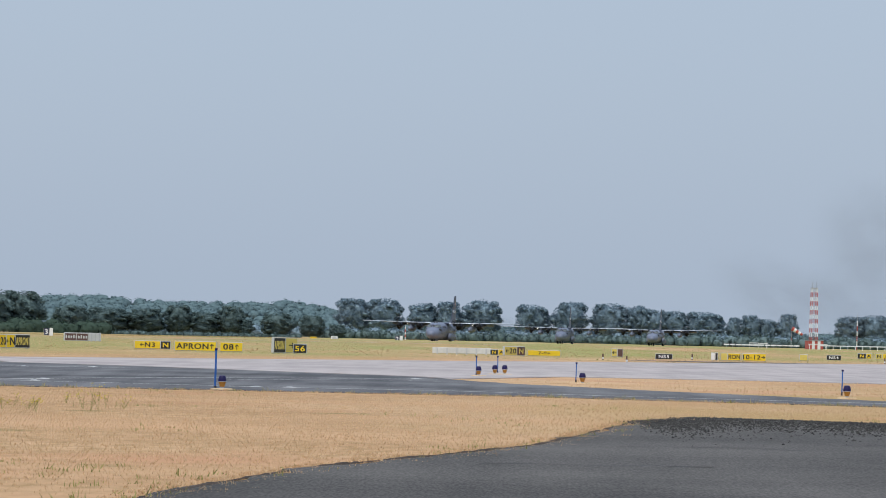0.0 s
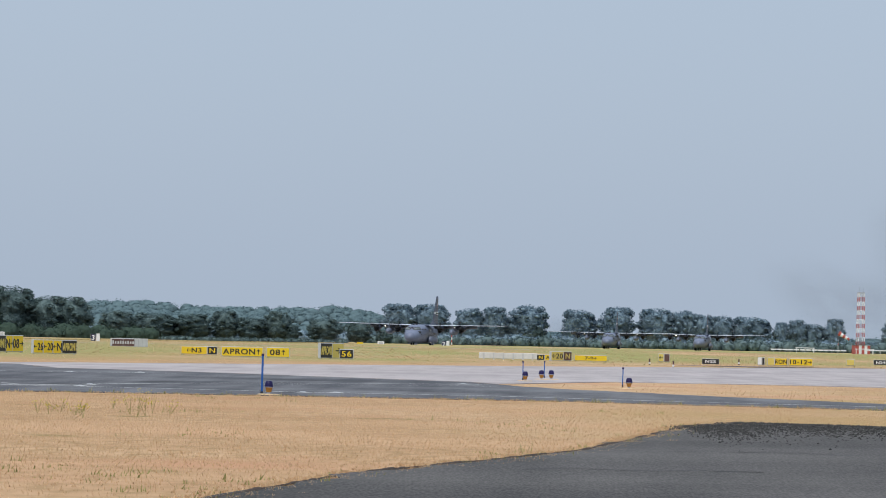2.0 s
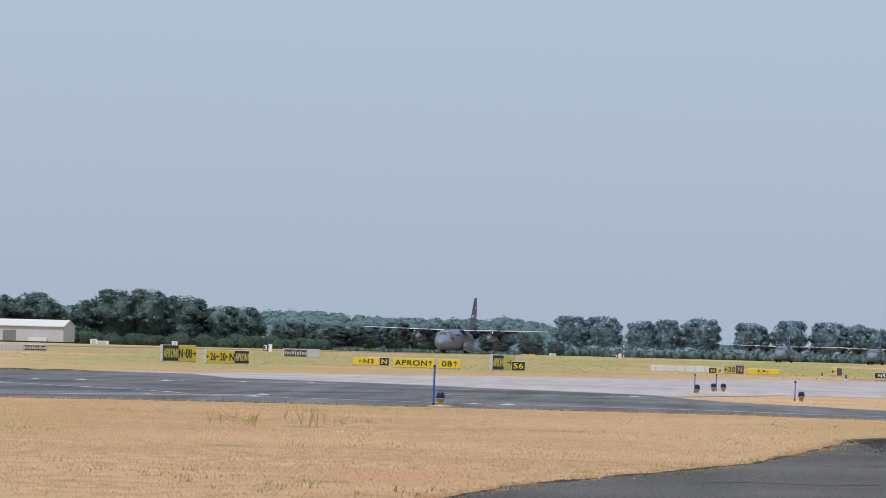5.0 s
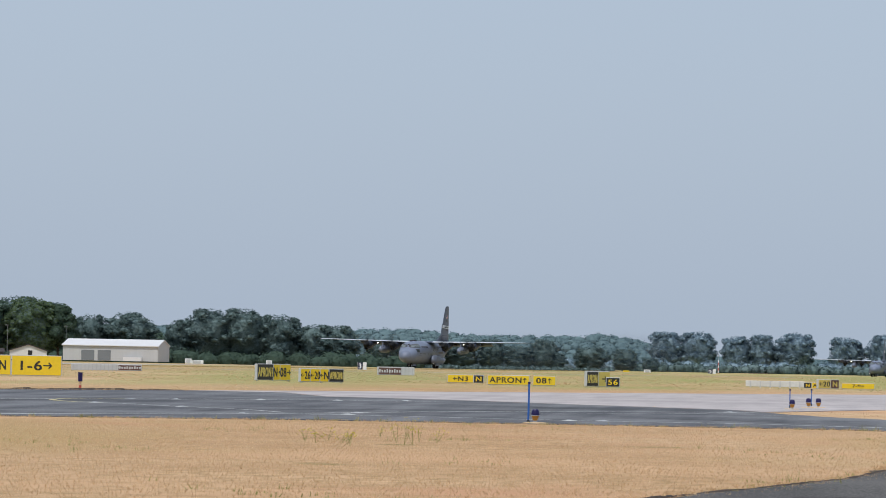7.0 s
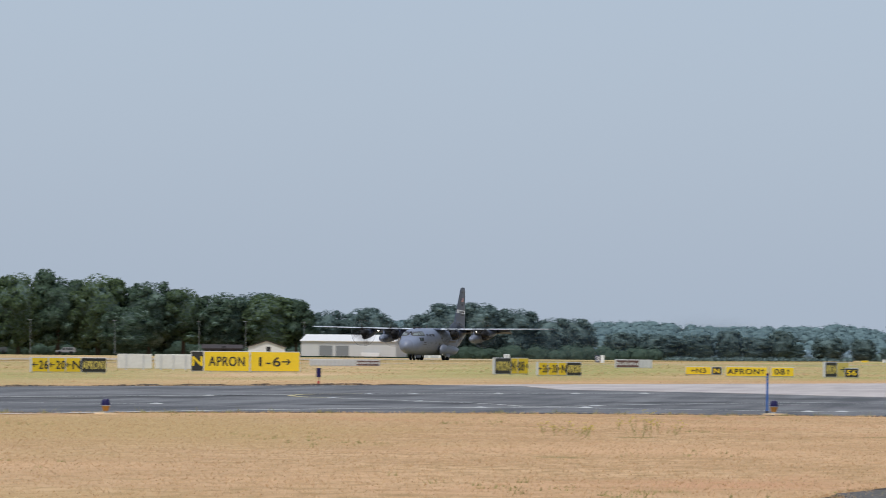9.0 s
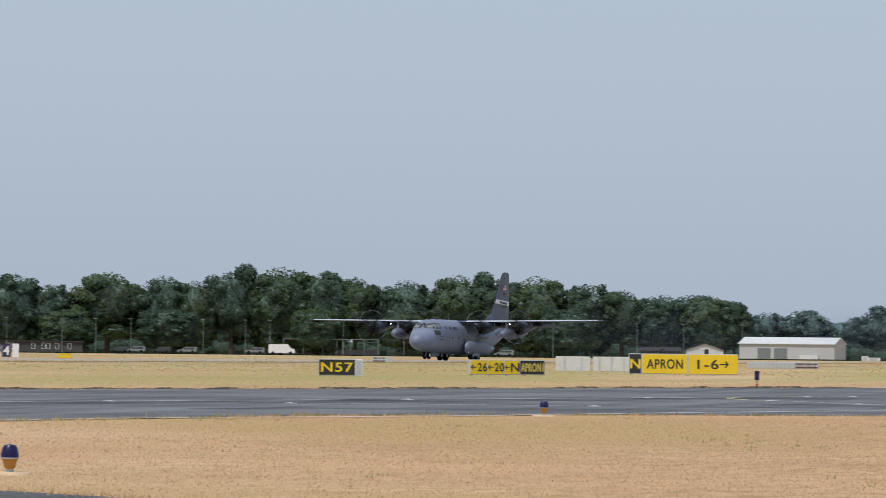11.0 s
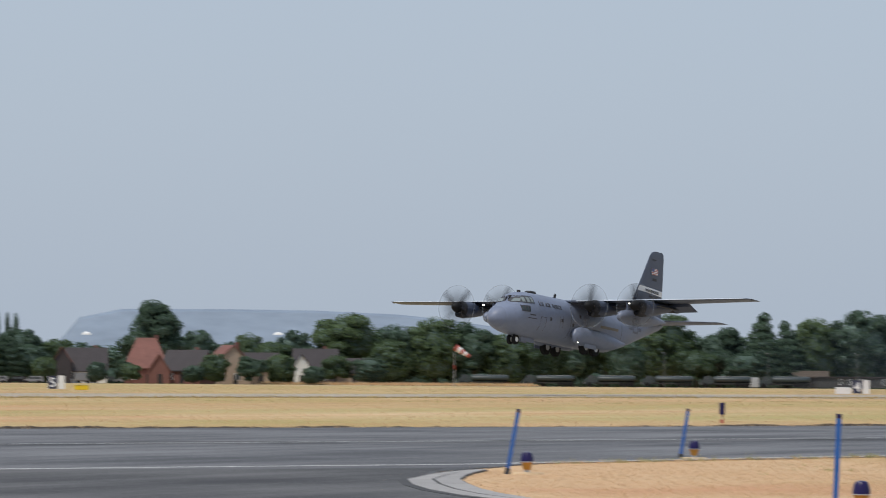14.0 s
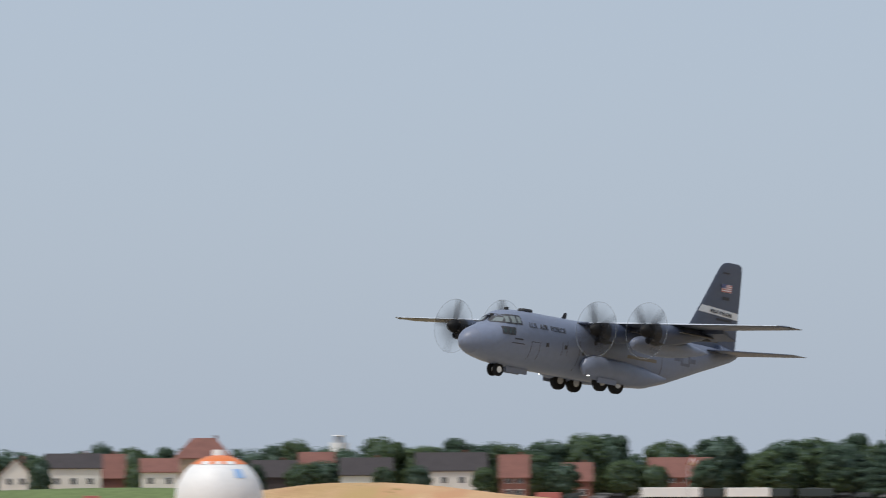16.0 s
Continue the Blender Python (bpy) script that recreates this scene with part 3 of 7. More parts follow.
def build_aircraft():
    ac = thing("transport_aircraft", pose(0, 0, 0), "grey four-engined turboprop military transport aircraft with high wing", "aircraft", "transport aircraft on the runway")
    fus_b = sorted(set([x for x in BST if x > 0.8] + [5.8, 9, 11, 13, 15, 18, 20, 22, 24, 26, 28]))
    fus = part("fuselage", loft([hull_ring(b) for b in fus_b]), M_GREY, ac, smooth=True)
    part("radome", loft([hull_ring(b) for b in (0.004, 0.06, 0.2, 0.45, 0.9)]), M_RADOME, ac, "smooth rounded nose radome", smooth=True)
    # cockpit windows
    for side in (1, -1):
        for b0, b1, z0, z1, sh in ((2.30, 2.78, 3.86, 4.28, 0.25), (2.86, 3.22, 3.86, 4.42, 0.12), (3.30, 3.72, 3.86, 4.46, 0.05), (3.80, 4.20, 3.90, 4.46, 0.0),
                                   (2.55, 2.85, 3.05, 3.5, 0.0), (2.95, 3.25, 3.05, 3.5, 0.0), (3.32, 3.52, 3.05, 3.5, 0.0)):
            wf = part("cockpit_window", skin_patch(b0 - 0.05, b1 + 0.05, z0 - 0.06, z1 + 0.06, side, shear=sh, out=0.022), M_INK, fus)
            part("pane", skin_patch(b0 + 0.05, b1 - 0.05, z0 + 0.04, z1 - 0.06, side, shear=sh, out=0.04), M_GLASS if z0 > 3.6 else M_PORT, wf)
        part("marking_bar", skin_patch(3.5, 4.3, 2.72, 2.82, side), M_INK, fus)
        part("marking_bar", skin_patch(3.3, 4.5, 2.42, 2.49, side), M_INK, fus)
        for word, off, wide in (("U.S.", -1.42, 0.80), ("AIR", -0.38, 0.82), ("FORCE", 1.12, 1.5)):
            part("lettering", skin_letters(word, 6.75 + off * side, 3.95, 0.37, wide, side), M_INK, fus, "dark service lettering")
        # crew door, emergency panels, vents
        for b0, b1, z0, z1 in ((5.15, 5.19, 1.45, 2.75), (6.0, 6.04, 1.45, 2.75), (5.15, 6.04, 2.72, 2.76), (8.3, 8.33, 2.1, 3.2), (8.8, 8.83, 2.1, 3.2), (10.1, 10.15, 1.2, 3.4)):
            part("panel_line", skin_patch(b0, b1, z0, z1, side, 2, 6, 0.008), M_INK, fus)
        for b0, z0 in ((6.6, 2.55), (8.5, 2.6), (10.4, 2.4), (11.6, 3.3)):
            part("round_window", skin_patch(b0, b0 + 0.28, z0, z0 + 0.3, side, 3, 3), M_INK, fus)
        part("stencil_bar", skin_patch(15.2, 18.4, 2.8, 3.05, side), mat_stencil, fus)
        # roundel with bars
        part("roundel", skin_patch(21.3, 22.5, 3.0, 3.9, side, 6, 6, 0.01), M_ROUNDEL, fus, "dark low-visibility national roundel")
        part("roundel_star", skin_patch(21.55, 22.25, 3.2, 3.7, side, 6, 6, 0.018), M_GREY, fus)
        part("roundel_bar", skin_patch(20.5, 21.25, 3.28, 3.62, side, 4, 3, 0.01), M_ROUNDEL, fus)
        part("roundel_bar", skin_patch(22.55, 23.2, 3.28, 3.62, side, 4, 3, 0.01), M_ROUNDEL, fus)
        part("side_door", skin_patch(19.0, 19.05, 2.0, 3.5, side, 2, 6, 0.008), M_INK, fus)
    # aerials and roof fittings
    bm = box(GEAR - 6.7, GEAR - 5.7, -0.4, 0.4, 4.9, 5.25, bevel=0.12)
    part("roof_dome", bm, M_DARK, fus)
    for b in (2.75, 4.1):
        part("roof_fitting", box(GEAR - b - 0.3, GEAR - b, -0.15, 0.15, curve_at(TOP, b) - 0.05, curve_at(TOP, b) + 0.22, bevel=0.05), M_DARK, fus)
    part("aerial", loft([[(GEAR - 10.0, -0.03, 5.0), (GEAR - 10.5, -0.03, 5.0), (GEAR - 10.5, 0.03, 5.0), (GEAR - 10.0, 0.03, 5.0)],
                         [(GEAR - 10.3, -0.02, 5.5), (GEAR - 10.55, -0.02, 5.5), (GEAR - 10.55, 0.02, 5.5), (GEAR - 10.3, 0.02, 5.5)]]), M_DARK, fus)
    # wing
    secs = []
    for y in (-20.2, -19.9, -19.0, -13, -8, -3, 0, 3, 8, 13, 19.0, 19.9, 20.2):
        a = min(abs(y) / 19.9, 1.0)
        le, te = 10.55 + 1.45 * a, 15.45 - 1.1 * a
        if abs(y) > 20:
            le, te = le + 0.7, te - 0.25
        secs.append(foil(le, te, y, 4.78 + 0.30 * a, 0.155 - 0.04 * a if abs(y) < 20 else 0.03))
    part("wing", loft(secs), M_GREY_SHADED, ac, smooth=True)
    # pale strip added on the upper front: the sky's highlight as a colour
    for y0, y1 in ((-19.6, -2.2), (2.2, 19.6)):
        rr = []
        for y in (y0, y1):
            a = abs(y) / 19.9
            le, te, z, th = 10.55 + 1.45 * a, 15.45 - 1.1 * a, 4.78 + 0.30 * a, 0.155 - 0.04 * a
            sec = foil(le, te, y, z, th, 24)
            k = 4
            rr.append([(q[0] + 0.05, q[1], z + (q[2] - z) * 1.12) for q in sec[:k + 3]])
        bm = bmesh.new()
        va = [bm.verts.new(q) for q in rr[0]]
        vb = [bm.verts.new(q) for q in rr[1]]
        for i in range(len(va) - 1):
            bm.faces.new((va[i], va[i + 1], vb[i + 1], vb[i]))
        part("leading_edge", bm, M_EDGE_HIGHLIGHT, ac, "pale strip painted as sky highlight along the wing leading edge", smooth=True)
    for side in (1, -1):
        for y0, y1 in ((2.3, 7.0), (7.05, 12.6)):
            r = []
            for y in (y0, y1):
                a = y / 19.9
                te, z = 15.45 - 1.1 * a, 4.75 + 0.3 * a
                r.append([(GEAR - te + 0.75, side * y, z - 0.02), (GEAR - te - 0.75, side * y, z - 0.62), (GEAR - te - 0.72, side * y, z - 0.68), (GEAR - te + 0.7, side * y, z - 0.30)])
            part("flap", loft(r), M_GREY_SHADED, ac, "lowered trailing edge flap")
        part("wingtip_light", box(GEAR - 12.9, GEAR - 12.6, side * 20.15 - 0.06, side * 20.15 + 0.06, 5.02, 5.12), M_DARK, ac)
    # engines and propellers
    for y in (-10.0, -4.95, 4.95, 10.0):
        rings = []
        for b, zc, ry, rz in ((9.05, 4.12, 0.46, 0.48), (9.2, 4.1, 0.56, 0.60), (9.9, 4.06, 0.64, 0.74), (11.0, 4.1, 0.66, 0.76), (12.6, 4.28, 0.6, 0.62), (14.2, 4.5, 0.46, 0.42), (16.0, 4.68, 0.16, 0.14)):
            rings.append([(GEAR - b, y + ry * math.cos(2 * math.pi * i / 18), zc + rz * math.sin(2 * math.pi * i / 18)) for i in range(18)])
        nac = part("nacelle", loft(rings), M_GREY_SHADED, ac, smooth=True)
        part("air_intake", loft([[(GEAR - b, y + r * 1.15 * math.cos(2 * math.pi * i / 12), z + r * math.sin(2 * math.pi * i / 12)) for i in range(12)]
                                 for b, z, r in ((8.98, 3.52, 0.22), (9.05, 3.52, 0.30), (9.8, 3.50, 0.33), (11.2, 3.62, 0.2))]), M_DARK, nac, "dark chin air intake", smooth=True)
        part("soot_panel", box(GEAR - 15.0, GEAR - 11.6, y - 0.9, y + 0.9, 4.36, 4.44, bevel=0.02), M_SOOT, nac, "sooty dark panel under the wing")
        part("exhaust", tube((GEAR - 14.6, y, 4.42), (GEAR - 16.3, y, 4.5), 0.28, 0.26, 14), M_DARK, nac)
        part("nacelle_panel", loft([[(GEAR - b, y + ry * math.cos(2 * math.pi * i / 18), zc + rz * math.sin(2 * math.pi * i / 18)) for i in range(18)] for b, zc, ry, rz in ((9.03, 4.12, 0.48, 0.50), (9.2, 4.1, 0.58, 0.62), (9.75, 4.065, 0.645, 0.745))]), M_DARK, nac, "dark engine cowl ring")
        prop = new("propeller")
        prop.parent = ac
        prop.matrix_basis = pose(GEAR - 8.75, y, 4.15)
        tagged(prop, "black four-bladed propeller turning fast")
        part("spinner", loft([[(x, r * math.cos(2 * math.pi * i / 16), r * math.sin(2 * math.pi * i / 16)) for i in range(16)]
                              for x, r in ((0.62, 0.02), (0.55, 0.18), (0.32, 0.38), (0.0, 0.50), (-0.34, 0.52))]), M_BLADE, prop, smooth=True)
        for k in range(4):
            a0 = k * math.pi / 2
            rr = []
            for rad, w, tw in ((0.4, 0.14, 60), (0.8, 0.22, 45), (1.4, 0.25, 32), (1.9, 0.23, 24), (2.06, 0.16, 22)):
                c, s, t_ = math.cos(a0), math.sin(a0), radians(tw)
                q = []
                for u, h in ((-1, 0), (0, 0.025), (1, 0), (0, -0.025)):
                    dx, dt = u * w * math.sin(t_) + h, u * w * math.cos(t_)
                    q.append((dx, rad * c - dt * s, rad * s + dt * c))
                rr.append(q)
            part("blade", loft(rr), M_BLADEBLUR, prop, smooth=True)
        bm = bmesh.new()
        bmesh.ops.create_circle(bm, cap_ends=True, segments=40, radius=2.05, matrix=Matrix.Rotation(math.pi / 2, 4, "Y"))
        part("sweep_blur", bm, M_DISC, prop, "faint see-through blur of the turning blades")
        ring = loft([[(dx, r * math.cos(2 * math.pi * i / 48), r * math.sin(2 * math.pi * i / 48)) for i in range(48)] for dx, r in ((0.012, 2.0), (0.012, 2.075), (-0.012, 2.075), (-0.012, 2.0), (0.012, 2.0))], caps=False)
        part("tip_ring", ring, M_TIP, prop, "thin pale ring traced by the blade tips")
    # outer fuel tanks
    for side in (1, -1):
        y = side * 7.5
        tank = part("fuel_tank", loft([[(GEAR - b, y + r * math.cos(2 * math.pi * i / 18), 3.42 + 0.03 * (b - 12) + 0.95 * r * math.sin(2 * math.pi * i / 18)) for i in range(18)]
                                       for b, r in ((9.9, 0.02), (10.0, 0.28), (10.4, 0.52), (11.2, 0.70), (12.4, 0.78), (14.0, 0.76), (15.6, 0.58), (17.2, 0.28), (18.2, 0.03))]), M_GREY, ac, smooth=True)
        part("pylon", box(GEAR - 14.4, GEAR - 11.3, y - 0.12, y + 0.12, 3.9, 4.75), M_GREY, tank)
        part("landing_light", tube((GEAR - 10.72, side * 8.2, 4.55), (GEAR - 10.55, side * 8.2, 4.55), 0.07, 0.07, 10), M_LIGHT, ac, "lit landing light")
    # tail
    fin_secs = []
    for z, le, te, th in ((4.9, 22.6, 29.2, 0.10), (6.0, 23.55, 29.2, 0.10), (9.0, 25.35, 29.2, 0.09), (11.1, 26.55, 29.15, 0.08), (11.5, 26.9, 29.05, 0.06), (11.66, 27.5, 28.75, 0.03)):
        fin_secs.append([(p[0], p[2] - 0, z) for p in foil(le, te, 0, 0.0, th)])
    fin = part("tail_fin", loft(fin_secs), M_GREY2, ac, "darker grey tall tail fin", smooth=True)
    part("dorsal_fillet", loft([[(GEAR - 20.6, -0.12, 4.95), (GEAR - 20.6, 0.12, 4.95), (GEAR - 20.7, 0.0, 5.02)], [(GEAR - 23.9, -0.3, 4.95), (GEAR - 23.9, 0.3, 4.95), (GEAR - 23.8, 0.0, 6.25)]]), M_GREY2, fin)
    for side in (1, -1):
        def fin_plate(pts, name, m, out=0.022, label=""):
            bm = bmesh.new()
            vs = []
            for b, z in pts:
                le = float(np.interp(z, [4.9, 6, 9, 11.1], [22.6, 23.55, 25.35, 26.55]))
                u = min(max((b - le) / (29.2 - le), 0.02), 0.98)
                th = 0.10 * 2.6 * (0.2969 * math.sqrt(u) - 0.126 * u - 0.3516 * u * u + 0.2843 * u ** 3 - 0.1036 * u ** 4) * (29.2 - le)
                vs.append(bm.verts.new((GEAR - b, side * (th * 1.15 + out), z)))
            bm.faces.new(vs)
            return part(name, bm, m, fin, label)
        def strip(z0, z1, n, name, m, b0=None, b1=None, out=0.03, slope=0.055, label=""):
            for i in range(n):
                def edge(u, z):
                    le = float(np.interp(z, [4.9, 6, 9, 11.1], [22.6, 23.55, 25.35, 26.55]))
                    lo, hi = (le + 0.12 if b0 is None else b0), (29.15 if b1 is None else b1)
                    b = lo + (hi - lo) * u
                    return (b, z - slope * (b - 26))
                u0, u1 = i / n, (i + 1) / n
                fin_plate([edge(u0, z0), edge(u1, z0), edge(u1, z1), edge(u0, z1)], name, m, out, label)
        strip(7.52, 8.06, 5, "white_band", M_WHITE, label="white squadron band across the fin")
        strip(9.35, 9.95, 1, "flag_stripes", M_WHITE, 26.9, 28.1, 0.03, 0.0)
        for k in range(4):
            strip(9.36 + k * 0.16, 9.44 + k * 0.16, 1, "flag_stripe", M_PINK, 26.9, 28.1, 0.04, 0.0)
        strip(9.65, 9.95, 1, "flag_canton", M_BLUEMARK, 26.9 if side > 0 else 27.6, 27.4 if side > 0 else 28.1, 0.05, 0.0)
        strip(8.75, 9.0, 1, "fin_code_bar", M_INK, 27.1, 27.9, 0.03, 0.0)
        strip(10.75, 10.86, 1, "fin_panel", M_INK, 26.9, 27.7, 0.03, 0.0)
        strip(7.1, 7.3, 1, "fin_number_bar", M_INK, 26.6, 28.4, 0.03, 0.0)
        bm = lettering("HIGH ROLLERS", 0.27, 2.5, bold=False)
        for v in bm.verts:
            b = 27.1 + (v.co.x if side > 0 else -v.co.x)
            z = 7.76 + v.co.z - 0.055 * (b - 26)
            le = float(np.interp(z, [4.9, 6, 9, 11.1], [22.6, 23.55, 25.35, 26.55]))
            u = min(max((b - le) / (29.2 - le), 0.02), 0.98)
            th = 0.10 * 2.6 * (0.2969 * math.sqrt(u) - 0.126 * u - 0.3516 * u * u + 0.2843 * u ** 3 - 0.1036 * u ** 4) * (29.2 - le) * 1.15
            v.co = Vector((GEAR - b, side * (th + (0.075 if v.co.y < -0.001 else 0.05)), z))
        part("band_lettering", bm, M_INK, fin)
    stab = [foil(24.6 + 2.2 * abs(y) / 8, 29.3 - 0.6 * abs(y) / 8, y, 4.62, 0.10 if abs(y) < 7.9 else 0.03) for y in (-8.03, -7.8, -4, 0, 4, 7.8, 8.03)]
    part("tailplane", loft(stab), M_GREY_SHADED, ac, smooth=True)
    part("tail_cone", loft([[(GEAR - b, r * math.cos(2 * math.pi * i / 12), 4.7 + r * 0.8 * math.sin(2 * math.pi * i / 12)) for i in range(12)] for b, r in ((27.0, 0.8), (28.6, 0.42), (29.79, 0.05))]), M_GREY, ac, smooth=True)
    # main gear housings, wheels
    for side in (1, -1):
        y = side * 2.2
        pod = part("gear_housing", loft([[(GEAR - b, y + side * 0.1 + ry * math.cos(2 * math.pi * i / 18), zc + rz * math.sin(2 * math.pi * i / 18)) for i in range(18)]
                                         for b, zc, ry, rz in ((10.3, 1.6, 0.05, 0.1), (10.6, 1.6, 0.42, 0.6), (11.4, 1.62, 0.62, 0.86), (12.6, 1.6, 0.66, 0.9), (15.0, 1.55, 0.66, 0.85), (16.8, 1.5, 0.6, 0.7), (18.4, 1.6, 0.3, 0.35), (19.4, 1.7, 0.05, 0.08))]), M_GREY, ac, smooth=True)
        part("gear_door", box(GEAR - 13.6, GEAR - 11.6, side * 2.80, side * 2.85, 0.55, 0.95), M_GREY, pod)
        part("housing_light", tube((GEAR - 11.0, side * 2.5, 1.0), (GEAR - 10.85, side * 2.5, 1.0), 0.05, 0.05, 8), M_LIGHT, pod, "lit taxi light")
        for b in (12.55, 14.25):
            w = new("main_wheel")
            w.parent = ac
            w.matrix_basis = pose(GEAR - b, side * 2.17, 0.71)
            tagged(w, "black main landing wheel")
            bm = bmesh.new()
            for q0, q1, r0, r1 in ((-0.25, -0.17, 0.58, 0.71), (-0.17, 0.17, 0.71, 0.71), (0.17, 0.25, 0.71, 0.58)):
                add_tube(bm, (0, q0, 0), (0, q1, 0), r0, r1, 24)
            part("tyre", bm, M_RUBBER, w)
            part("wheel_hub", tube((0, -0.262, 0), (0, 0.262, 0), 0.30, 0.30, 16), M_ALU, w, "grey metal wheel hub")
            part("gear_strut", tube((GEAR - b, side * 2.17, 0.7), (GEAR - b, side * 2.1, 1.6), 0.12), M_ALU, ac)
    for side in (1, -1):
        w = new("nose_wheel")
        w.parent = ac
        w.matrix_basis = pose(GEAR - 3.75, side * 0.28, 0.49)
        tagged(w, "black nose wheel")
        bm = bmesh.new()
        for q0, q1, r0, r1 in ((-0.15, -0.1, 0.4, 0.49), (-0.1, 0.1, 0.49, 0.49), (0.1, 0.15, 0.49, 0.4)):
            add_tube(bm, (0, q0, 0), (0, q1, 0), r0, r1, 20)
        part("tyre", bm, M_RUBBER, w)
        part("wheel_hub", tube((0, -0.16, 0), (0, 0.16, 0), 0.24, 0.24, 14), M_WHITE, w, "white wheel hub")
    part("nose_strut", tube((GEAR - 3.75, 0, 0.5), (GEAR - 3.6, 0, 1.2), 0.1), M_ALU, ac)
    part("nose_gear_door", box(GEAR - 6.6, GEAR - 4.4, -0.45, -0.4, 0.42, 0.9), M_GREY, ac)
    part("nose_gear_door", box(GEAR - 6.6, GEAR - 4.4, 0.4, 0.45, 0.42, 0.9), M_GREY, ac)
    return ac


M_EDGE_HIGHLIGHT = mat("edge_sky_highlight", (0.46, 0.51, 0.58), 0.4, 0.0, vary=0.08, scale=0.5)
M_ROUNDEL = mat("faded_roundel_grey", (0.095, 0.112, 0.16), 0.5, vary=0.1)
M_SOOT = mat("soot_grey", (0.06, 0.06, 0.065), 0.7, vary=0.3, scale=1)
M_PORT = mat("side_window_glass", (0.03, 0.045, 0.045), 0.1, vary=0.2, scale=1, spec=0.6)
mat_stencil = mat("faded_stencil", (0.15, 0.13, 0.10), 0.6, vary=0.3, scale=4)
aircraft = build_aircraft()
aircraft_second = copy_thing(aircraft, pose(*polar(0.0266, 1430, ground_z(1430)), 0, 0, -98.0))
aircraft_third = copy_thing(aircraft, pose(*polar(0.0461, 1465, ground_z(1465)), 0, 0, -98.5))
tagged(aircraft, "grey four-engined turboprop transport aircraft taking off, propellers turning, gear down")
tagged(aircraft_second, "grey four-engined turboprop transport aircraft waiting on the runway")
tagged(aircraft_third, "grey four-engined turboprop transport aircraft waiting behind another")


# ---------------- airfield signs ----------------
def arrow_shape(size, turn):
    """An arrow in the xz plane; turn 0 points right, 90 up."""
    pts = [(-0.5, -0.07), (0.22, -0.07), (0.02, -0.30), (0.16, -0.36), (0.5, 0.0), (0.16, 0.36), (0.02, 0.30), (0.22, 0.07), (-0.5, 0.07)]
    c, s = math.cos(radians(turn)), math.sin(radians(turn))
    bm = bmesh.new()
    f = [bm.verts.new(((x * c - z * s) * size, -0.006, (x * s + z * c) * size)) for x, z in pts]
    bm.faces.new(f)
    g = bmesh.ops.extrude_face_region(bm, geom=bm.faces[:])
    for v in g["geom"]:
        if isinstance(v, bmesh.types.BMVert):
            v.co.y = 0.002
    return bm


def airfield_sign(az0, az1, dist, height, panels, label, turn=0.0, legs=0.12, group="taxiway signs", size=0.56, fill=0.88):
    """panels: (share of the width, face, text, ink, arrow) from left to right; text sits above the legs."""
    mid = (az0 + az1) / 2
    w = abs(az1 - az0) * dist / max(math.cos(radians(turn)), 0.2)
    sg = thing("airfield_sign", facing(mid, dist, 0.0, turn), label, "sign", group)
    part("housing", box(-w / 2, w / 2, 0.0, 0.22, legs, legs + height, bevel=0.02), M_FRAME, sg)
    for k in range(max(2, int(w / 1.2) + 1)):
        n = max(2, int(w / 1.2) + 1)
        x = -w / 2 + 0.12 + (w - 0.24) * k / (n - 1)
        part("leg", box(x - 0.03, x + 0.03, 0.07, 0.15, -0.05, legs + 0.02), M_FRAME, sg)
    total = sum(p[0] for p in panels)
    x = -w / 2
    for share, face, text, ink, arrow in panels:
        pw = w * share / total
        e = min(0.045, height * 0.06)
        part("panel", box(x + e, x + pw - e, -0.012, 0.01, legs + e, legs + height - e), face, sg)
        cx, cz = x + pw / 2, legs + height / 2
        lh = height * size
        aw = min(lh * 0.95, pw * (0.36 if text else 0.8)) if arrow is not None else 0.0
        left = arrow is not None and arrow == 180
        if text:
            tw = pw * fill - aw * 0.95
            bm = lettering(text, lh, tw)
            bw = max(v.co.x for v in bm.verts) - min(v.co.x for v in bm.verts)
            tx = cx + (aw * 0.58 if left else -aw * 0.58)
            part("lettering", bm, ink, sg, at=pose(tx, -0.014, cz))
            ax = tx + (-1 if left else 1) * (bw / 2 + aw * 0.62)
        else:
            ax = cx
        if arrow is not None:
            part("arrow", arrow_shape(aw, arrow), ink, sg, at=pose(ax, -0.014, cz))
        x += pw
    return sg


M_BACK = mat("sign_back_white", (0.60, 0.60, 0.58), 0.6, vary=0.12, scale=1.2, fine=5)


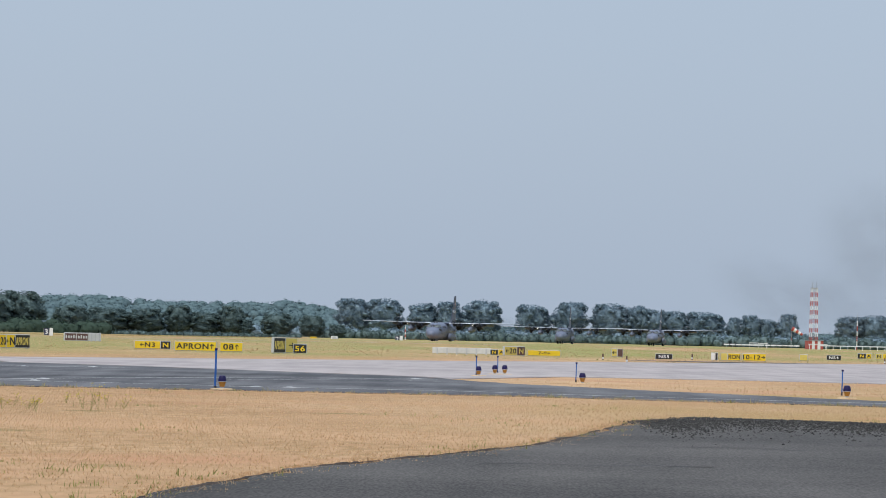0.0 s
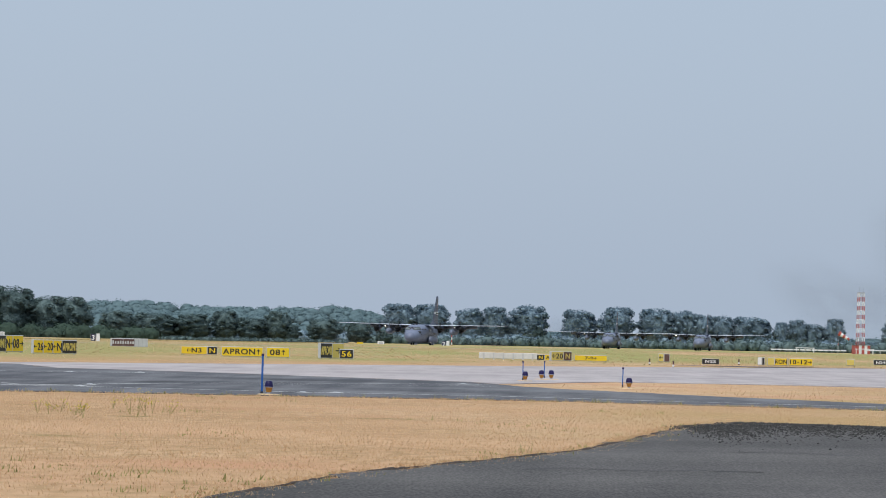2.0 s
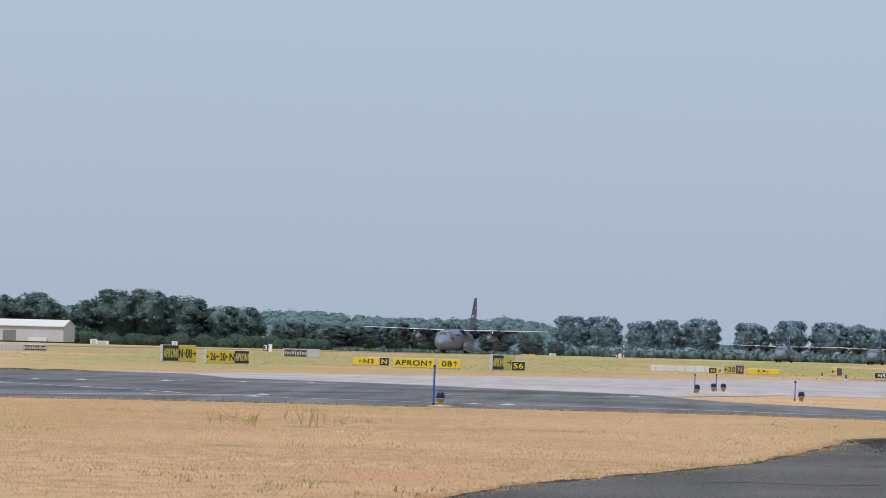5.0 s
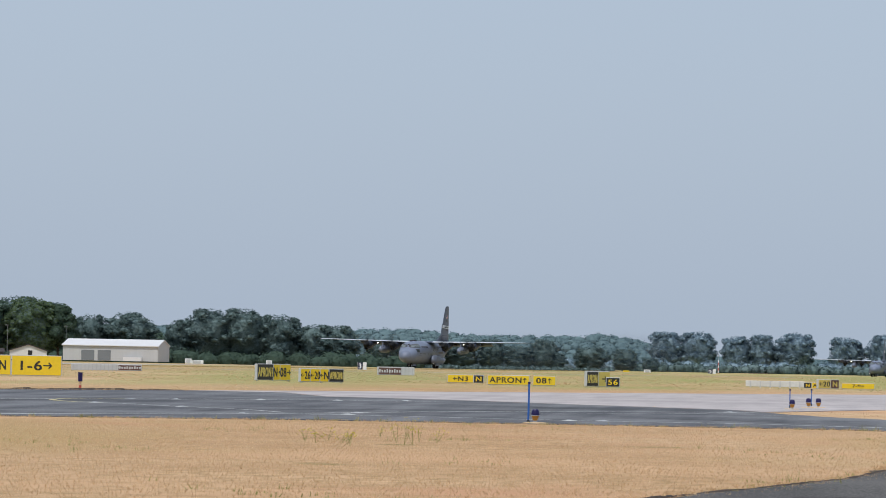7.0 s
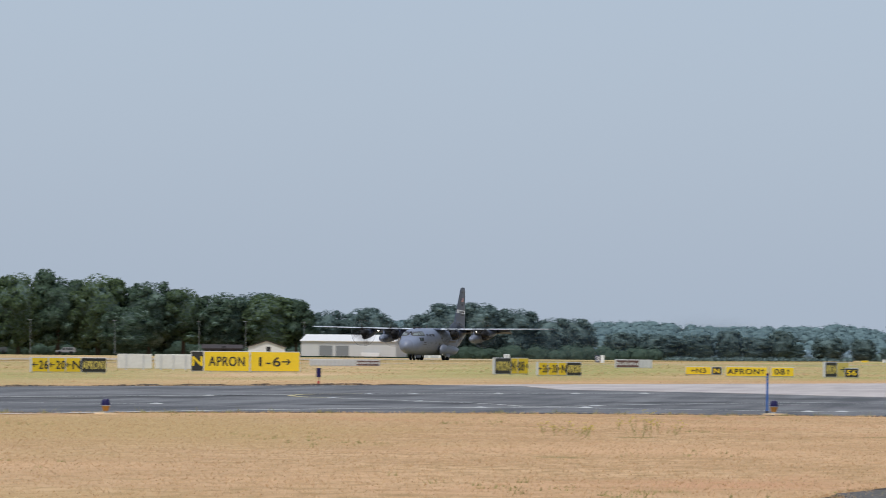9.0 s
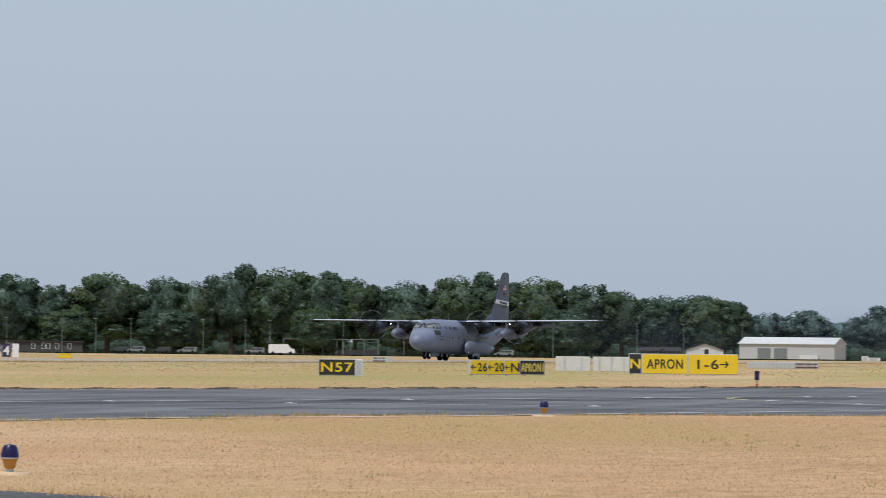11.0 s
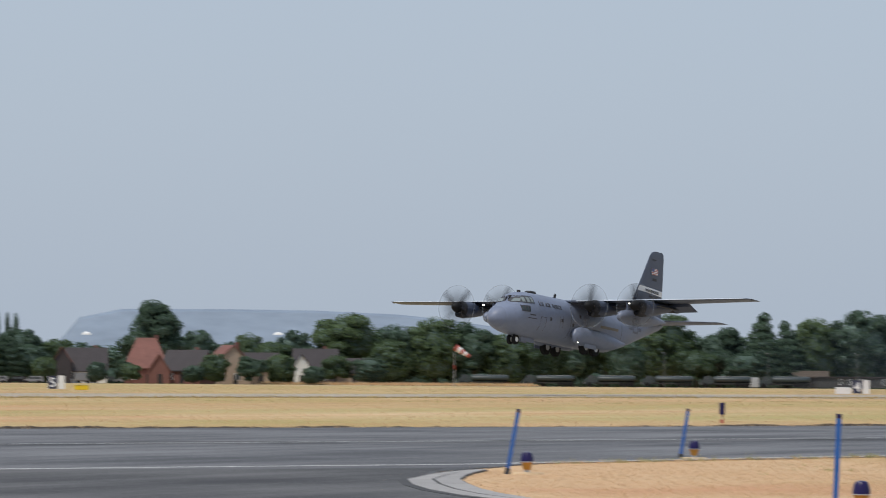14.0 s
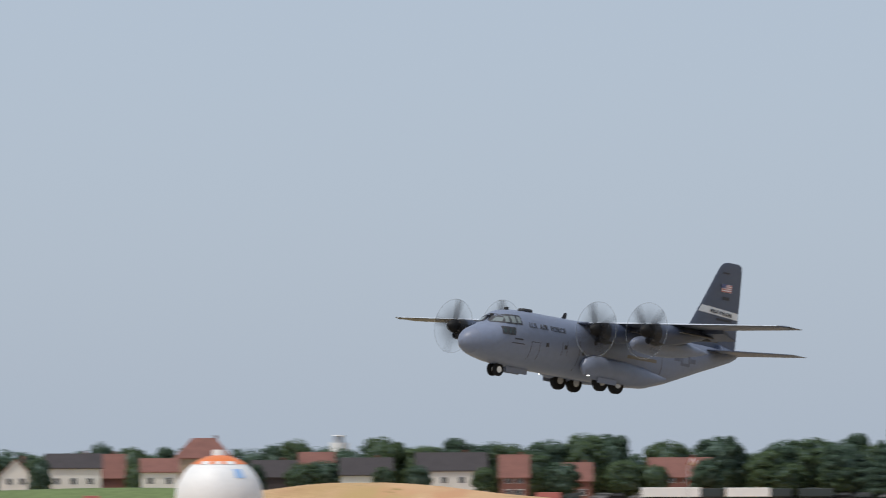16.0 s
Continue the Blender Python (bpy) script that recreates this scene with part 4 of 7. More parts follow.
def sign_back(az0, az1, dist, height, posts, label, brown=False, legs=0.12, flip=False):
    mid, w = (az0 + az1) / 2, (az1 - az0) * dist
    sg = thing("reversed_sign", facing(mid, dist), label, "sign", "backs of signs")
    part("housing", box(-w / 2, w / 2, 0.0, 0.2, legs, legs + height, bevel=0.02), M_FRAME if brown else M_BACK, sg)
    if brown:
        a, b = (0.17, 0.49) if flip else (-0.46, 0.14)
        part("brown_panel", box(a * w, (a + (b - a) / 2) * w - 0.02, -0.012, 0.01, legs + 0.05, legs + height - 0.08), M_BROWN, sg)
        part("brown_panel", box((a + (b - a) / 2) * w + 0.02, b * w, -0.012, 0.01, legs + 0.05, legs + height - 0.08), M_BROWN, sg)
        for k in range(9):
            x = (a + (b - a) * (k + 0.5) / 9) * w
            part("marking_bar", box(x - 0.07, x + 0.07, -0.018, -0.010, legs + height * 0.3, legs + height * (0.62 if k % 3 else 0.7)), M_FRAME, sg)
    for k in range(posts):
        x = -w / 2 + w * (k + 0.5) / posts
        if brown and a * w < x < b * w:
            continue
        part("rib", box(x - (0.025 if brown else 0.05), x + (0.025 if brown else 0.05), -0.05, 0.0, legs - 0.1, legs + height * 0.97), M_ALU if brown else M_FRAME, sg)
    return sg


Y, B, P, I = M_YELLOW, M_BLACK, M_YPALE, M_BLACK
W_ = M_WHITE
airfield_sign(-0.0657, -0.0579, 322, 0.56, [(0.72, Y, "N3", I, 180), (0.28, B, "N", Y, None)], "yellow and black taxiway sign reading N3 and N", legs=0.06)
airfield_sign(-0.0571, -0.0481, 304, 0.64, [(1, Y, "APRON", I, 90)], "yellow taxiway sign pointing straight on to the apron", legs=0.06)
airfield_sign(-0.0474, -0.0424, 304, 0.64, [(1, Y, "08", I, 90)], "yellow taxiway sign reading 08 with an arrow", legs=0.06)
airfield_sign(-0.1065, -0.0993, 305, 1.08, [(0.48, B, "APRON1", P, None), (0.20, Y, "N", I, 0), (0.32, Y, "08", I, 0)], "black and yellow taxiway sign seen at a slant", turn=52, legs=0.06)
airfield_sign(-0.0972, -0.0879, 294, 0.86, [(0.22, Y, "26", I, 180), (0.22, Y, "20", I, 180), (0.2, Y, "N", I, 180), (0.34, B, "APRON1", P, None)], "slanted yellow and black direction sign beside the taxiway", turn=40, legs=0.06)
airfield_sign(-0.0358, -0.0308, 305, 1.0, [(0.5, B, "APRON1", P, None), (0.5, P, "", I, 0)], "slanted black and yellow apron sign", turn=52, legs=0.06)
airfield_sign(-0.0317, -0.0287, 303, 0.62, [(1, B, "56", Y, None)], "black taxiway location sign with yellow 56", legs=0.06)
sign_back(-0.0018, 0.0108, 347, 0.44, 6, "long low white back of a taxiway sign", legs=0.08)
airfield_sign(0.0106, 0.0137, 343, 0.40, [(0.55, B, "N", Y, None), (0.45, Y, "A", I, None)], "black and yellow taxiway sign partly hidden", legs=0.06)
airfield_sign(0.0137, 0.0181, 340, 0.66, [(0.6, P, "20", I, 180), (0.4, M_BROWN, "N", P, None)], "faded yellow direction sign seen at a slant", turn=45, legs=0.06)
airfield_sign(0.0187, 0.0257, 343, 0.42, [(1, Y, "7-9", I, 0)], "low yellow sign reading 7-9 with an arrow", legs=0.06)
airfield_sign(0.0366, 0.0391, 355, 0.62, [(0.5, P, "", I, 180), (0.5, M_BROWN, "", P, None)], "small faded slanted sign", legs=0.06)
airfield_sign(0.0460, 0.0497, 333, 0.40, [(1, B, "N55", W_, None)], "black location sign with white N55", legs=0.05)
airfield_sign(0.0579, 0.0594, 337, 0.55, [(0.6, W_, "", I, None), (0.4, B, "", Y, None)], "white end housing of a taxiway sign", legs=0.05)
airfield_sign(0.0600, 0.0643, 337, 0.55, [(0.35, P, "", I, None), (0.65, Y, "RON", I, None)], "yellow apron sign partly hidden", legs=0.05)
airfield_sign(0.0646, 0.0697, 337, 0.55, [(1, Y, "10-12", I, 0)], "yellow sign reading 10-12 with an arrow", legs=0.05)
airfield_sign(0.0768, 0.0786, 360, 0.5, [(1, P, "", I, None)], "small faded slanted sign", legs=0.05)
airfield_sign(0.0826, 0.0857, 383, 0.42, [(1, B, "N54", W_, None)], "black location sign with white N54", legs=0.05)
airfield_sign(0.0892, 0.0922, 433, 0.5, [(0.6, B, "N", Y, None), (0.4, Y, "A", I, None)], "black and yellow taxiway sign", legs=0.05)
airfield_sign(0.0930, 0.0960, 433, 0.5, [(0.5, P, "N", I, None), (0.5, Y, "1", I, None)], "yellow taxiway sign beside a black one", legs=0.05)
airfield_sign(-0.2383, -0.2303, 256, 0.92, [(1, B, "N57", Y, None)], "black taxiway location sign with yellow N57", legs=0.06)
sg = thing("sign_cabinet", facing(-0.2296, 257), "white metal end cabinet beside a taxiway sign", "cabinet", "taxiway signs")
part("cabinet_body", box(-0.20, 0.20, -0.05, 0.3, 0.02, 0.98, bevel=0.02), M_WHITE, sg)
part("cabinet_door", box(-0.15, 0.15, -0.065, -0.05, 0.1, 0.9), M_FRAME, sg)
airfield_sign(-0.2057, -0.1897, 280, 0.90, [(0.22, Y, "26", I, 180), (0.22, Y, "20", I, 180), (0.2, Y, "N", I, 180), (0.33, B, "APRON1", P, None)], "yellow direction sign with a black apron panel", turn=30, legs=0.06)
sign_back(-0.1874, -0.1800, 325, 1.02, 2, "plain white back of a large taxiway sign")
sign_back(-0.1794, -0.1715, 325, 1.02, 3, "plain white back of a large taxiway sign")
airfield_sign(-0.1717, -0.1591, 307, 1.34, [(0.22, B, "N", Y, None), (0.78, Y, "APRON", I, None)], "large yellow apron sign with a black N panel", legs=0.06, size=0.47, fill=0.78)
airfield_sign(-0.1590, -0.1483, 307, 1.34, [(1, Y, "1-6", I, 0)], "large yellow sign reading 1-6 with an arrow", legs=0.06, size=0.47, fill=0.68)
sign_back(-0.0808, -0.0728, 433, 0.76, 10, "white ribbed back of a runway sign with brown panels", brown=True)
sign_back(-0.1463, -0.1312, 413, 0.56, 18, "white ribbed back of a runway sign with brown panels", brown=True, flip=True)
sign_back(-0.2268, -0.2224, 490, 0.55, 4, "small ribbed back of a runway sign with brown panels", brown=True)


M_BOARD = mat("board_navy", (0.025, 0.03, 0.07), 0.5, vary=0.15, scale=1)


def distance_board(az, dist, numeral, size, label, cabinet=1.6):
    d = thing("distance_board", facing(az, dist, ground_z(dist * math.cos(az))), label, "sign", "runway distance boards")
    part("board", box(-size * 0.34, size * 0.34, -0.05, 0.0, 0.1, 0.1 + size, bevel=0.01), M_BOARD, d)
    part("housing", box(-size * 0.36, size * 0.36, 0.0, size * 0.5, 0.08, 0.1 + size), M_WHITE, d)
    part("side_plate", box(size * 0.45, size * 0.95, -0.1, size * 0.5, 0.05, 0.15 + size), M_WHITE, d)
    part("lettering", lettering(numeral, size * 0.72), M_WHITE, d, at=pose(0, -0.055, 0.1 + size / 2))
    if cabinet:
        part("cabinet", box(-size * 0.45 - cabinet, -size * 0.46, -0.1, 0.7, 0.0, size * 0.52, bevel=0.03), M_WHITE, d)
    return d


distance_board(-0.3050, 560, "4", 1.55, "white-numbered dark distance board 4 with a white cabinet", 1.9)
distance_board(-0.0094, 1190, "2", 1.5, "dark distance board with white numeral beside the runway", 0)
distance_board(-0.4772, 530, "5", 1.45, "dark blue distance board in dry grass", 0)
distance_board(-0.0845, 640, "3", 0.95, "dark distance board with white numeral", 0)


def yellow_cabinet(az, dist, w, h):
    c = thing("yellow_cabinet", facing(az, dist, ground_z(dist * math.cos(az))), "low yellow equipment cabinet in the grass", "cabinet", "field cabinets")
    part("cabinet_body", box(-w / 2, w / 2, 0, 0.8, 0, h, bevel=0.04), M_YELLOW, c)
    part("cabinet_lid", box(-w / 2 - 0.03, w / 2 + 0.03, -0.03, 0.83, h, h + 0.06), M_YPALE, c)


yellow_cabinet(-0.2926, 555, 1.6, 0.55)
yellow_cabinet(-0.4710, 525, 1.6, 0.5)
yellow_cabinet(-0.0274, 1180, 1.6, 0.9)
for az, dist, w, h in ((-0.0229, 1180, 1.7, 1.2), (-0.1213, 900, 1.3, 1.0), (-0.1040, 880, 1.1, 0.9), (-0.1195, 905, 2.6, 0.7)):
    c = thing("white_cabinet", facing(az, dist, ground_z(dist * math.cos(az))), "white equipment cabinet at the runway edge", "cabinet", "field cabinets")
    part("cabinet_body", box(-w / 2, w / 2, 0, 1.0, 0, h, bevel=0.04), M_WHITE, c)
    part("cabinet_door", box(-w * 0.3, w * 0.3, -0.02, 0.0, 0.1, h - 0.1), M_FRAME, c)


# ---------------- taxiway edge lights and marker poles ----------------
def build_edge_light():
    lamp = thing("edge_light", pose(0, 0, 0), "blue-domed taxiway edge light on a yellow base", "lamp", "taxiway edge lights")
    part("pad", tube((0, 0, -0.02), (0, 0, 0.035), 0.30, 0.27, 20), M_CONC, lamp, "round pale concrete pad")
    part("stem", tube((0, 0, 0.03), (0, 0, 0.10), 0.045, 0.045, 12), M_ALU, lamp)
    part("body", loft([[(r * math.cos(2 * math.pi * i / 16), r * math.sin(2 * math.pi * i / 16), z) for i in range(16)] for z, r in ((0.075, 0.05), (0.09, 0.068), (0.16, 0.085), (0.19, 0.10), (0.205, 0.108))]), M_ORANGE, lamp, "yellow lamp body", smooth=True)
    part("collar", tube((0, 0, 0.200), (0, 0, 0.215), 0.115, 0.115, 16), M_ALU, lamp)
    part("lens", loft([[(r * math.cos(2 * math.pi * i / 16), r * math.sin(2 * math.pi * i / 16), z) for i in range(16)] for z, r in ((0.213, 0.112), (0.26, 0.112), (0.33, 0.095), (0.365, 0.072), (0.378, 0.02))]), M_NAVY, lamp, "dark blue glass dome", smooth=True)
    return lamp


light0 = build_edge_light()
light0.matrix_basis = pose(*polar(-0.0467, 119.9, 0.015))
for az, dist, z in ((0.0082, 173, 0.015), (0.0117, 181.7, 0.015), (0.0138, 182.7, 0.015), (0.0305, 154.9, 0.0), (0.0871, 131.2, 0.0), (-0.3040, 57.4, 0.0), (-0.3755, 78.1, 0.0), (-0.3397, 94.0, 0.0), (-0.1898, 111.5, 0.0)):
    copy_thing(light0, pose(*polar(az, dist, z), 0, 0, random.uniform(0, 360)))


def marker_pole(az, dist, height, lean):
    slim = 0.55 if dist > 130 else 0.8 if dist > 100 else 1.0
    p = thing("marker_pole", facing(az, dist) @ pose(0, 0, 0, 0, lean, 0), "slim blue marker pole stuck in the ground", "pole", "blue marker poles")
    part("pole", box(-0.033 * slim, 0.033 * slim, -0.012, 0.012, -0.1, height, bevel=0.005), M_BLUE, p)
    part("foot", box(-0.045 * slim, 0.045 * slim, -0.03, 0.03, -0.1, 0.10), M_INK, p)
    part("cap", box(-0.035, 0.035, -0.014, 0.014, height - 0.05, height + 0.006), M_NAVY, p)


for az, dist, height, lean in ((-0.0482, 120.7, 1.07, 0.5), (0.0077, 177.5, 0.74, 0), (0.0123, 189.8, 0.70, 0), (0.0291, 160, 0.68, 1), (0.0860, 138.7, 0.76, 1),
                               (-0.3096, 58.5, 1.18, 2.2), (-0.3798, 78.0, 1.10, 10), (-0.3427, 94.5, 1.02, 9)):
    marker_pole(az, dist, height, lean)


def edge_marker(az, dist, height):
    k = thing("edge_marker", facing(az, dist), "blue-topped marker on an orange and white stub", "marker", "edge markers")
    part("stub", tube((0, 0, -0.05), (0, 0, height * 0.5), 0.06, 0.05, 12), M_CONC, k)
    part("stub_band", tube((0, 0, 0.05), (0, 0, height * 0.22), 0.064, 0.06, 12), M_RED, k)
    part("blue_sleeve", tube((0, 0, height * 0.45), (0, 0, height), 0.105, 0.105, 14), M_NAVY, k, "dark blue cylinder sleeve")


edge_marker(-0.3338, 168.4, 0.78)
edge_marker(-0.1443, 209.4, 0.74)
for az, dist in ((0.0348, 318), (0.0399, 290), (0.0539, 347), (0.0950, 350)):
    k = thing("edge_post", facing(az, dist), "short dark edge post with a white band", "post", "edge posts")
    part("post", tube((0, 0, -0.05), (0, 0, 0.42), 0.06, 0.05, 10), M_BROWN, k)
    part("band", tube((0, 0, 0.05), (0, 0, 0.18), 0.064, 0.062, 10), M_WHITE, k)


# ---------------- masts and windsocks ----------------
def lattice_mast(az, dist, height, base_w, label, hut=True):
    z0 = ground_z(dist * math.cos(az))
    t = thing("lattice_mast", facing(az, dist, z0, 20), label, "mast")
    bands = 14
    for k in range(bands):
        a, b = height * k / bands, height * (k + 1) / bands
        wa, wb = (base_w * (1 - 0.25 * v / height) / 2 for v in (a, b))
        bm = bmesh.new()
        cor = [(-1, -1), (1, -1), (1, 1), (-1, 1)]
        for i, (sx, sy) in enumerate(cor):
            add_tube(bm, (sx * wa, sy * wa, a), (sx * wb, sy * wb, b), 0.10, seg=5)
            tx, ty = cor[(i + 1) % 4]
            add_tube(bm, (sx * wa, sy * wa, a), (tx * wb, ty * wb, b), 0.028, seg=4)
            add_tube(bm, (tx * wa, ty * wa, a), (sx * wb, sy * wb, b), 0.028, seg=4)
            add_tube(bm, (sx * wb, sy * wb, b), (tx * wb, ty * wb, b), 0.04, seg=4)
        part("mast_section", bm, M_WHITE if k % 2 else M_RED, t)
    for sx in (-0.6, 0.6):
        part("top_aerial", tube((sx, 0, height), (sx, 0, height + 1.6), 0.06, 0.04, 6), M_ALU, t)
    part("platform", box(-base_w * 0.45, base_w * 0.45, -base_w * 0.45, base_w * 0.45, height - 0.1, height + 0.1), M_ALU, t)
    if hut:
        for k in range(5):
            x0 = -2.1 + k * 0.84
            part("hut_stripe", box(x0, x0 + 0.84, -2.4, 1.0, 0, 2.7), M_WHITE if k % 2 else M_RED, t)
        part("hut_roof", box(-2.2, 2.2, -2.5, 1.1, 2.7, 2.8), M_ALU, t)
    return t


lattice_mast(0.0797, 1300, 17.3, 1.9, "red and white lattice radio mast with a striped hut")


def thin_mast(az, dist, height, label):
    t = thing("thin_mast", facing(az, dist, ground_z(dist * math.cos(az))), label, "mast", "thin masts")
    n = 6
    for k in range(n):
        part("mast_section", tube((0, 0, height * k / n), (0, 0, height * (k + 1) / n), 0.14, 0.12, 8), M_WHITE if k % 2 else M_RED, t)
    part("top_rod", tube((0, 0, height), (0, 0, height + 2.2), 0.05, 0.03, 6), M_ALU, t)


thin_mast(0.0890, 1300, 8.4, "slim red and white mast beside the approach lights")
thin_mast(-0.0077, 1195, 4.0, "short slim red and white mast beside the runway")


def windsock(az, dist, height, length, droop, way, label):
    t = thing("windsock", facing(az, dist, ground_z(dist * math.cos(az))), label, "windsock", "windsocks")
    part("pole", tube((0, 0, 0), (0, 0, height), 0.07, 0.05, 8), M_ALU, t)
    part("pole_band", tube((0, 0, height * 0.45), (0, 0, height * 0.55), 0.08, 0.08, 8), M_RED, t)
    for k in range(5):
        u0, u1 = k / 5, (k + 1) / 5
        d = Vector((way * math.cos(radians(droop)), 0, -math.sin(radians(droop)))) * length
        p, q = Vector((way * 0.1, 0, height)) + d * u0, Vector((way * 0.1, 0, height)) + d * u1
        part("sock_band", tube(p, q, 0.62 - 0.32 * u0, 0.62 - 0.32 * u1, 14), M_RED if k % 2 == 0 else M_WHITE, t)


windsock(-0.3912, 800, 6.9, 2.9, 33, 1, "red and white windsock hanging half full on a pole")
windsock(0.0750, 1240, 5.8, 3.3, 30, 1, "red and white windsock near a lattice mast")
windsock(-0.5322, 690, 6.2, 1.2, 25, 1, "small red and white windsock over parked trailers")

# approach lights and low barrier beyond the runway end
for k in range(13):
    az = 0.0612 + 0.00125 * k
    p = thing("approach_light", facing(az, 1270, ground_z(1270)), "small white approach light unit on a bar", "lamp", "approach lights")
    part("bar", box(-0.72, 0.72, -0.05, 0.05, 1.0, 1.35), M_WHITE, p)
    part("stem", box(-0.05, 0.05, -0.05, 0.05, 0, 1.0), M_ALU, p)
fence = thing("low_barrier", facing(0.0905, 1270, ground_z(1270)), "long low white barrier rail on posts", "barrier")
part("rail", box(-12.5, 14, -0.06, 0.06, 1.25, 1.5), M_WHITE, fence)
for k in range(14):
    part("post", box(-12.3 + 2 * k - 0.08, -12.3 + 2 * k + 0.08, -0.05, 0.05, 0, 1.25), M_WHITE, fence)
for k in range(2):
    q = thing("low_barrier", facing(0.0722 - 0.0042 * k + 0.0085 * (k == 0), 1272, ground_z(1272)), "short white barrier rail on posts", "barrier")
    part("rail", box(-2.6, 2.6, -0.06, 0.06, 1.6, 1.8), M_WHITE, q)
    for j in range(3):
        part("post", box(-2.4 + 2.3 * j, -2.24 + 2.3 * j, -0.05, 0.05, 0, 1.6), M_WHITE, q)

# white ball-shaped dome near the taxiway
dome = thing("ball_tank", pose(*polar(-0.6327, 150)), "large white ball-shaped tank with orange top and blue patch", "tank")


def ball_zone(a0, a1, r, n=40, m=10, lon=None):
    lo, hi = lon or (0, 2 * math.pi)
    bm = bmesh.new()
    full = lon is None
    g = [[bm.verts.new((r * math.cos(a0 + (a1 - a0) * j / m) * math.cos(lo + (hi - lo) * i / n), r * math.cos(a0 + (a1 - a0) * j / m) * math.sin(lo + (hi - lo) * i / n), 1.42 + r * math.sin(a0 + (a1 - a0) * j / m)))
          for i in range(n + (0 if full else 1))] for j in range(m + 1)]
    for j in range(m):
        for i in range(n if full else n):
            k = (i + 1) % n if full else i + 1
            bm.faces.new((g[j][i], g[j][k], g[j + 1][k], g[j + 1][i]))
    return bm


part("shell", ball_zone(radians(-85), radians(52), 1.41, m=16), M_WHITE, dome, "white shell", smooth=True)
part("orange_top", ball_zone(radians(51.5), radians(85), 1.415), mat("orange_paint", (0.70, 0.19, 0.05), 0.45, vary=0.1), dome, "orange painted top", smooth=True)
for lon, wd in ((-122, 16), (-64, 18), (-92, 10)):
    c = radians(lon) + 0.63
    part("scallop", ball_zone(radians(51), radians(58), 1.421, n=8, m=4, lon=(c - radians(wd) * 0.6, c + radians(wd) * 0.6)), M_WHITE, dome)
c = radians(-57) + 0.63
part("blue_patch", ball_zone(radians(28), radians(42), 1.42, n=8, m=4, lon=(c - 0.14, c + 0.14)), mat("pale_blue_paint", (0.30, 0.47, 0.74), 0.5, vary=0.1), dome)
part("cap", tube((0, 0, 2.78), (0, 0, 3.0), 0.24, 0.2, 16), M_WHITE, dome)
part("cradle", tube((0, 0, -0.05), (0, 0, 0.3), 0.9, 0.7, 20), M_ALU, dome)


# ---------------- trees ----------------
def leaf_mesh(name, blobs, count, size, seed, material, up=0.25, ragged=0.55, whole=0.0):
    """Many small leaf clumps over the skins of the blobs (centre, radii)."""
    rng = np.random.default_rng(seed)
    wts = np.array([b[1][0] * b[1][2] for b in blobs])
    pick = rng.choice(len(blobs), count, p=wts / wts.sum())
    c = np.array([b[0] for b in blobs])[pick]
    r = np.array([b[1] for b in blobs])[pick]
    d = rng.normal(size=(count, 3))
    d /= np.linalg.norm(d, axis=1)[:, None]
    pos = c + d * r * rng.uniform(0.74, 1.04, (count, 1))
    nrm = d + rng.normal(scale=ragged, size=(count, 3)) + np.array([0, 0, up])
    nrm /= np.linalg.norm(nrm, axis=1)[:, None]
    u = np.cross(nrm, rng.normal(size=(count, 3)))
    u /= np.linalg.norm(u, axis=1)[:, None]
    v = np.cross(nrm, u)
    s = size * rng.uniform(0.55, 1.45, (count, 1))
    tri = np.stack([pos - u * s - v * s * 0.5, pos + u * s - v * s * 0.5, pos + v * s], 1)
    # clumps are shaded softly, round their lump of the crown
    out = pos - np.array([0, 0, 4.6])
    out /= np.linalg.norm(out, axis=1)[:, None]
    soft = d * (1 - whole) + out * whole + rng.normal(scale=0.33, size=(count, 3)) + np.array([0, 0, 0.2])
    soft /= np.linalg.norm(soft, axis=1)[:, None]
    face = np.cross(tri[:, 1] - tri[:, 0], tri[:, 2] - tri[:, 0])
    back = (face * soft).sum(1) < 0
    tri[back] = tri[back][:, ::-1]
    me = bpy.data.meshes.new(name)
    me.vertices.add(count * 3)
    me.vertices.foreach_set("co", tri.ravel())
    me.loops.add(count * 3)
    me.loops.foreach_set("vertex_index", np.arange(count * 3))
    me.polygons.add(count)
    me.polygons.foreach_set("loop_start", np.arange(count) * 3)
    me.update(calc_edges=True)
    me.polygons.foreach_set("use_smooth", [True] * count)
    me.normals_split_custom_set(np.repeat(soft, 3, axis=0).tolist())
    me.materials.append(material)
    return me


def core_mesh(blobs, shrink, seed, material, inner=1.0):
    rng = random.Random(seed)
    bm = bmesh.new()
    wide = max(r[0] for c, r in blobs)
    for c, r in blobs:
        g = bmesh.ops.create_icosphere(bm, subdivisions=2, radius=1.0)
        for v in g["verts"]:
            j = shrink * rng.uniform(0.84, 1.02) * (1.0 if r[0] > 0.75 * wide else inner)
            v.co = Vector((c[0] + v.co.x * r[0] * j, c[1] + v.co.y * r[1] * j, c[2] + v.co.z * r[2] * j))
    return mesh_of("crown_core", bm, material)


